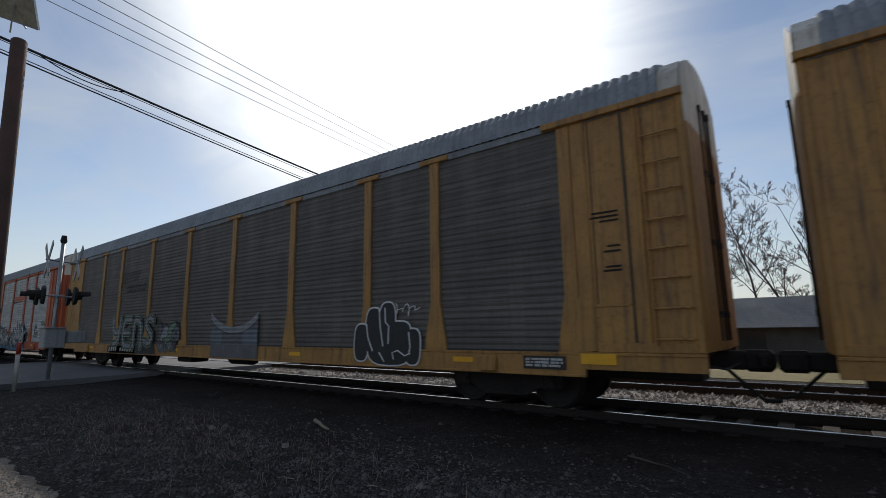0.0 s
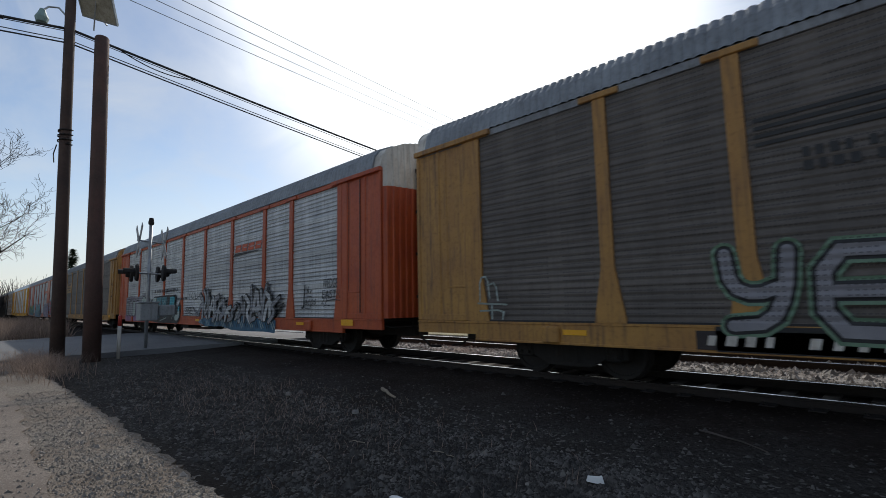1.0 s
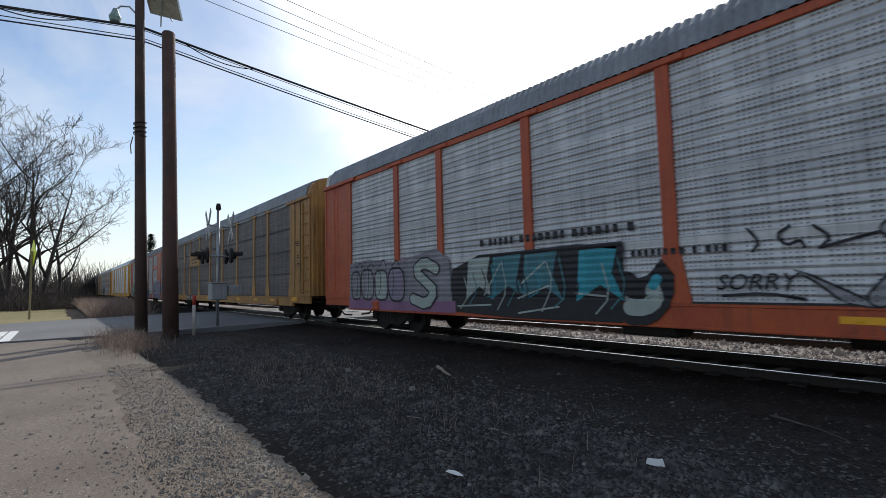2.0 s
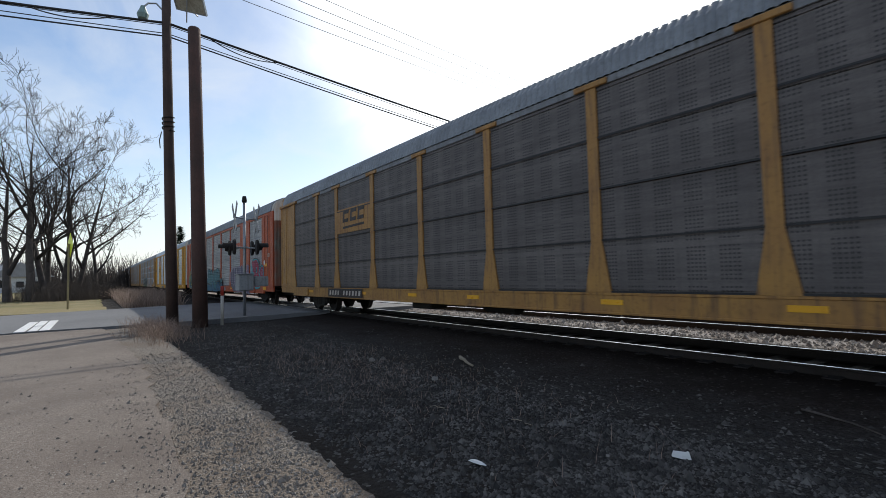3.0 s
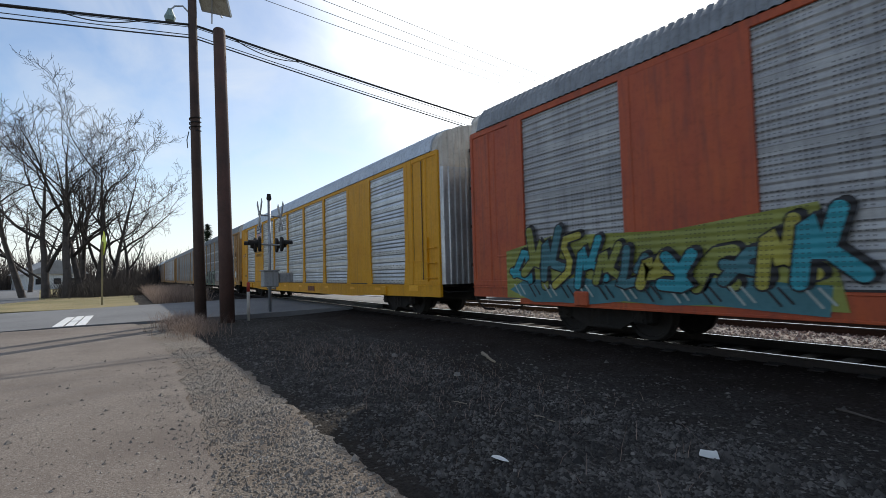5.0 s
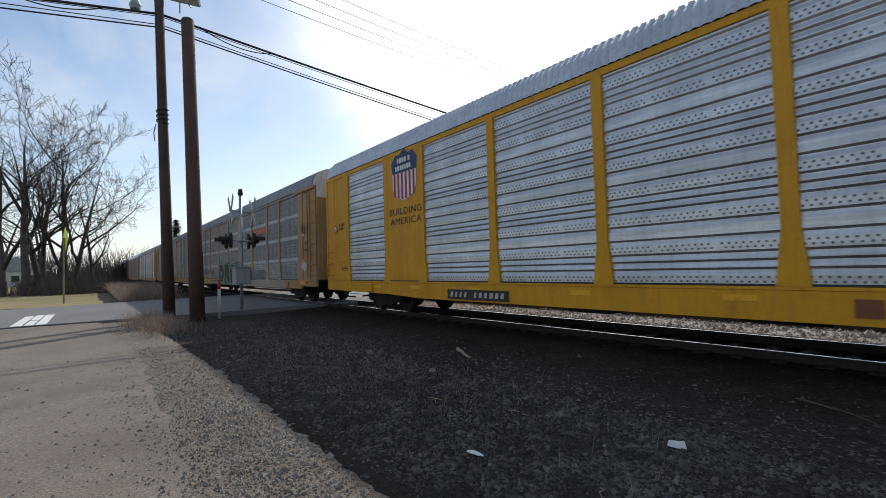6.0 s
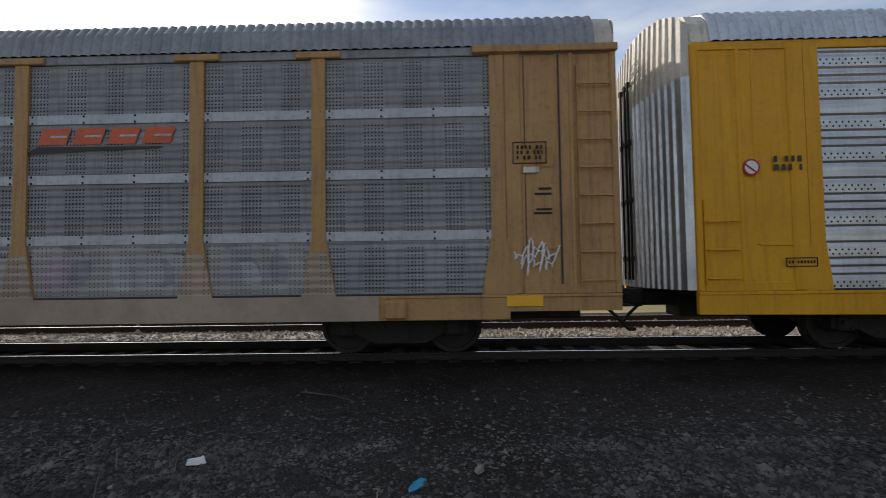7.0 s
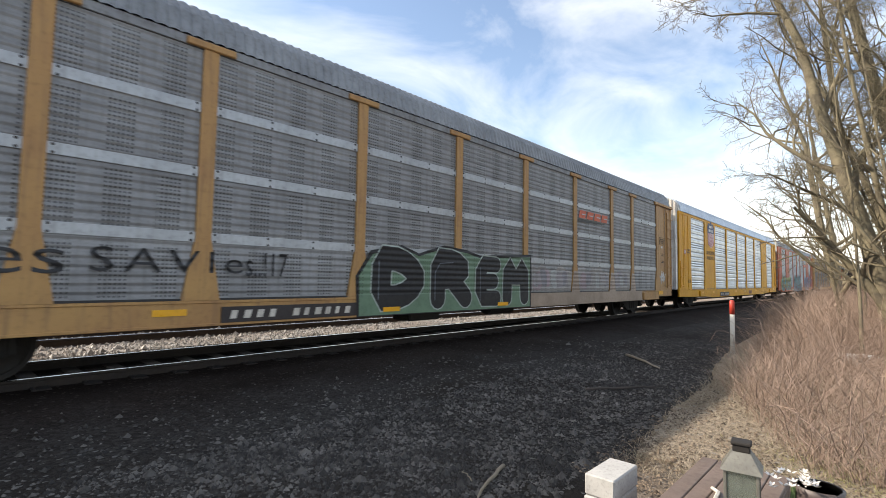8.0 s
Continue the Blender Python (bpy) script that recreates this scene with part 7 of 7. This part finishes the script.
# ---- small things on the bank and in the gravel ----
def build_memorial():
    for i, z in enumerate((-0.15, -0.012)):
        thing("concrete_block", "pale grey solid concrete block, one stacked on another", "concrete block", (3.21 + 0.01 * i, 1.4, z), "stacked blocks",
              me=cached("block", lambda: Geo().box(-0.195, 0.195, -0.1, 0.1, 0, 0.134, 0.008).mesh("concrete_block", CONCRETE)))
    b = thing("board_box", "low box of brown stained boards on the ground", "wooden box", (3.35, 0.8, -0.15))
    for i in range(5):
        part("board", cached("board", lambda: Geo().box(-0.64, 0.64, -0.051, 0.051, 0.22, 0.25, 0.005).mesh("board", BOARD)), b, at=(0, 0.19 - 0.107 * i, 0))
    part("side_board", Geo().box(-0.63, 0.63, 0.2, 0.23, 0, 0.218, 0.004).mesh("side_board", BOARD), b)
    part("side_board", Geo().box(-0.63, 0.63, -0.29, -0.26, 0, 0.218, 0.004).mesh("side_board", BOARD), b)
    part("end_board", Geo().box(0.6, 0.63, -0.258, 0.198, 0, 0.218, 0.004).mesh("end_board", BOARD), b)
    part("end_board", Geo().box(-0.63, -0.6, -0.258, 0.198, 0, 0.218, 0.004).mesh("end_board", BOARD), b)
    dull = material("dull_lantern_metal", (0.22, 0.215, 0.185), (0.13, 0.125, 0.11), rough=0.55, metal=0.4, coarse=6, fine=60)
    pane, nt, bsdf = nodes_of("lantern_glass")
    bsdf.inputs["Base Color"].default_value = (0.5, 0.56, 0.5, 1)
    bsdf.inputs["Roughness"].default_value = 0.12
    bsdf.inputs["Transmission Weight"].default_value = 0.85
    l = thing("lantern", "dull metal candle lantern with glass sides", "lantern", (3.18, 0.63, 0.1), turn=8)
    part("base", Geo().box(-0.085, 0.085, -0.085, 0.085, 0, 0.025, 0.005).mesh("base", dull), l)
    for x in (-0.077, 0.077):
        for y in (-0.077, 0.077):
            part("corner_post", cached("lpost", lambda: Geo().box(-0.008, 0.008, -0.008, 0.008, 0.025, 0.25, 0.002).mesh("corner_post", dull)), l, at=(x, y, 0))
    for k in range(4):
        g = part("glass_pane", cached("lpane", lambda: Geo().box(-0.068, 0.068, -0.0015, 0.0015, 0.026, 0.249).mesh("glass_pane", pane)), l, at=((0.0, 0.077, 0.0, -0.077)[k], (0.077, 0, -0.077, 0)[k], 0), turn=90 * (k % 2))
    part("roof", Geo().add([(-0.1, -0.1, 0.25), (0.1, -0.1, 0.25), (0.1, 0.1, 0.25), (-0.1, 0.1, 0.25), (-0.045, -0.045, 0.345), (0.045, -0.045, 0.345), (0.045, 0.045, 0.345), (-0.045, 0.045, 0.345)],
                           [(0, 3, 2, 1), (0, 1, 5, 4), (1, 2, 6, 5), (2, 3, 7, 6), (3, 0, 4, 7), (4, 5, 6, 7)]).mesh("roof", dull), l)
    part("vent_cap", Geo().box(-0.042, 0.042, -0.042, 0.042, 0.345, 0.38, 0.004).box(-0.05, 0.05, -0.05, 0.05, 0.38, 0.4, 0.006).mesh("vent_cap", GRIME), l)
    wax = material("white_ceramic", (0.8, 0.76, 0.7), (0.7, 0.65, 0.58), rough=0.35, coarse=8, bump=0.05)
    for x, y in ((2.98, 0.61), (2.93, 0.69)):
        thing("figurine", "small white ceramic figurine on the boards", "figurine", (x, y, 0.1), "figurines",
              me=cached("fig", lambda: Geo().tube([(0, 0, 0), (0, 0, 0.01), (0.004, 0, 0.05), (0, 0, 0.085), (0, 0, 0.1), (0, 0, 0.125), (0, 0, 0.14)], [0.03, 0.036, 0.03, 0.018, 0.026, 0.024, 0.006], 12).mesh("figurine", wax, True)))
    thing("ribbon", "pale faded ribbon lying on the boards", "ribbon", (3.3, 0.76, 0.103),
          me=Geo().tube([(0.12, 0.08, 0.0), (0.05, 0.03, 0.012), (-0.08, 0.02, 0.01), (-0.25, -0.02, 0.006), (-0.3, -0.04, 0.004)], 0.012, 5).mesh("ribbon", WHITE_OLD))
    p = thing("flower_pot", "dark plastic flower pot with a grey rim", "flower pot", (3.3, 0.3, -0.15))
    part("pot", Geo().tube([(0, 0, 0), (0, 0, 0.02), (0, 0, 0.42), (0, 0, 0.46), (0, 0, 0.46), (0, 0, 0.44)], [0.08, 0.085, 0.105, 0.115, 0.1, 0.095], 18).mesh("pot", material("dark_pot", (0.1, 0.075, 0.07), rough=0.5), True), p)
    f = thing("artificial_flowers", "bunch of faded white artificial flowers", "flowers", (3.25, 0.42, 0.12))
    rnd = random.Random(4)
    part("stalk", Geo().tube([(0, 0, -0.26), (0.0, 0, 0.0), (0.0, -0.02, 0.18)], 0.012, 6).mesh("stalk", material("green_stalk", (0.09, 0.14, 0.05), rough=0.6)), f)
    for k in range(26):
        g = Geo()
        for j in range(5):
            a = 6.283 * j / 5 + rnd.random()
            d = Vector((math.cos(a), math.sin(a), 0.5))
            s = Vector((-math.sin(a), math.cos(a), 0)) * 0.013
            o = Vector((0, 0, 0))
            g.add([o, o + d * 0.014 + s * 0.6, o + d * 0.03, o + d * 0.014 - s * 0.6, o + d * 0.013 - Vector((0, 0, 0.004))], [(0, 1, 2, 3), (0, 4, 1), (1, 4, 2), (2, 4, 3), (3, 4, 0)])
        part("flower", g.mesh("flower", wax), f, at=(rnd.gauss(0, 0.05), rnd.gauss(-0.03, 0.06), 0.19 + rnd.uniform(-0.04, 0.05)))
    thing("memorial_candle", "short green candle tube with a red lid lying on its side", "candle", (3.08, 0.47, 0.13),
          me=Geo().tube([(0.1, 0.05, 0), (-0.08, -0.02, 0)], 0.03, 12).mesh("candle", material("green_candle", (0.12, 0.15, 0.08), rough=0.4), False))
    thing("candle_lid", "red plastic candle lid", "candle lid", (3.0, 0.45, 0.13), me=Geo().tube([(0.0, 0.0, 0), (-0.03, -0.012, 0)], [0.032, 0.03], 12).mesh("candle_lid", RED))
    thing("pale_slab", "pale stone slab half hidden in the brush", "stone slab", (12.0, 0.4, -0.14), me=Geo().box(-0.12, 0.12, -0.35, 0.35, 0.0, 0.22, 0.03).mesh("pale_slab", CONCRETE), turn=10)


def stick(label, a, b, r, mat, seed):
    rnd = random.Random(seed)
    a, b = Vector(a), Vector(b)
    pts = [a.lerp(b, t / 5) + Vector((rnd.gauss(0, 0.012), rnd.gauss(0, 0.012), 0.0 if t in (0, 5) else rnd.uniform(0, 0.02))) for t in range(6)]
    thing("stick", label, "stick", me=Geo().tube(pts, [r * (1 - 0.1 * k) for k in range(6)], 6).mesh("stick", mat, True), group="fallen sticks")


def scrap(name, label, cat, at, size, mat, seed, group="litter"):
    rnd = random.Random(seed)
    g = Geo()
    n = 7
    top = [(size[0] * math.cos(6.283 * k / n) * rnd.uniform(0.7, 1.1), size[1] * math.sin(6.283 * k / n) * rnd.uniform(0.7, 1.1)) for k in range(n)]
    v = [(x, y, 0) for x, y in top] + [(x * 0.8, y * 0.8, size[2] * rnd.uniform(0.6, 1.2)) for x, y in top]
    f = [tuple(range(n))[::-1], tuple(range(n, 2 * n))] + [(k, (k + 1) % n, (k + 1) % n + n, k + n) for k in range(n)]
    thing(name, label, cat, at, group, me=quick_mesh(name, v, f, mat), turn=rnd.uniform(0, 360))


def build_litter():
    z = -0.2
    stick("pale weathered stick on the dark gravel", (10.3, 4.13, -0.19), (9.25, 3.1, -0.19), 0.03, STRAW, 1)
    stick("dark fallen stick on the gravel", (6.6, 3.27, z), (7.6, 2.6, z), 0.025, BARK, 2)
    stick("forked pale stick on the gravel", (3.44, 2.43, z), (2.82, 2.23, z), 0.018, STRAW, 3)
    stick("pale broken stick by the track", (-7.06, 5.49, -0.14), (-6.31, 5.14, -0.15), 0.035, STRAW, 4)
    stick("thin stick on the cinders", (-1.95, 6.14, -0.14), (-1.2, 5.7, -0.14), 0.013, BARK, 5)
    stick("dark stick on the cinders", (9.2, 4.4, z), (9.9, 4.7, z), 0.02, BARK, 6)
    for i in range(14):
        rnd = random.Random(60 + i)
        x, y = rnd.uniform(-10, 9), rnd.uniform(2.2, 4.6)
        a = rnd.uniform(0, 6.28)
        l = rnd.uniform(0.1, 0.3)
        stick("small dry twig on the gravel", (x, y, z), (x + l * math.cos(a), y + l * math.sin(a), z), 0.006, STRAW if i % 2 else BARK, 70 + i)
    scrap("paper_scrap", "crumpled white paper cup on the gravel", "litter", (-2.18, 4.03, z), (0.1, 0.05, 0.05), WHITE, 1)
    scrap("paper_scrap", "torn white paper strip on the gravel", "litter", (-3.19, 2.63, z), (0.1, 0.03, 0.012), WHITE, 2)
    scrap("pale_stone", "pale stone among dark gravel", "stone", (-8.17, 4.26, z), (0.08, 0.06, 0.05), PALE_STONE, 3, "pale stones")
    scrap("pale_stone", "pale stone among dark gravel", "stone", (-6.04, 4.2, z), (0.06, 0.06, 0.05), PALE_STONE, 4, "pale stones")
    scrap("pale_stone", "pale stone among dark gravel", "stone", (0.18, 3.84, z), (0.06, 0.04, 0.04), PALE_STONE, 5, "pale stones")
    scrap("plastic_scrap", "torn blue plastic scrap on the gravel", "litter", (-0.29, 3.62, z), (0.14, 0.05, 0.012), LITTER_BLUE, 6)
    for i in range(16):
        rnd = random.Random(90 + i)
        scrap("pale_stone", "pale stone among dark gravel", "stone", (rnd.uniform(-11, 9), rnd.uniform(2.0, 4.8), z), (rnd.uniform(0.015, 0.035), rnd.uniform(0.015, 0.03), 0.015), PALE_STONE, 100 + i, "pale stones")


build_memorial()
build_litter()


def gone(t):
    """How far the train has rolled: it slows a little and picks up again."""
    slack = float(np.interp(t, [0, 0.5, 1.0, 1.5, 2.0, 3.5, 4.5, 6.0, 6.5, 7.0, 8.0], [-0.06, -0.06, -0.64, -0.68, -0.61, -0.44, -0.35, -0.05, -0.03, 0.02, 0.03]))
    return SPEED * t + slack


def motions():
    for car in CARS:
        x, y, z = car.location
        walk(car, [(t, pose(x + gone(t), y, z)) for t in [k / 2 for k in range(17)]])
    for w in WHEELSETS:
        x, y, z = w.location
        rows = []
        for k in range(241):
            t = k / FPS
            rows.append((t, pose(x, y, z) @ Matrix.Rotation(gone(t) / 0.457, 4, "Y")))
        walk(w, rows)


motions()
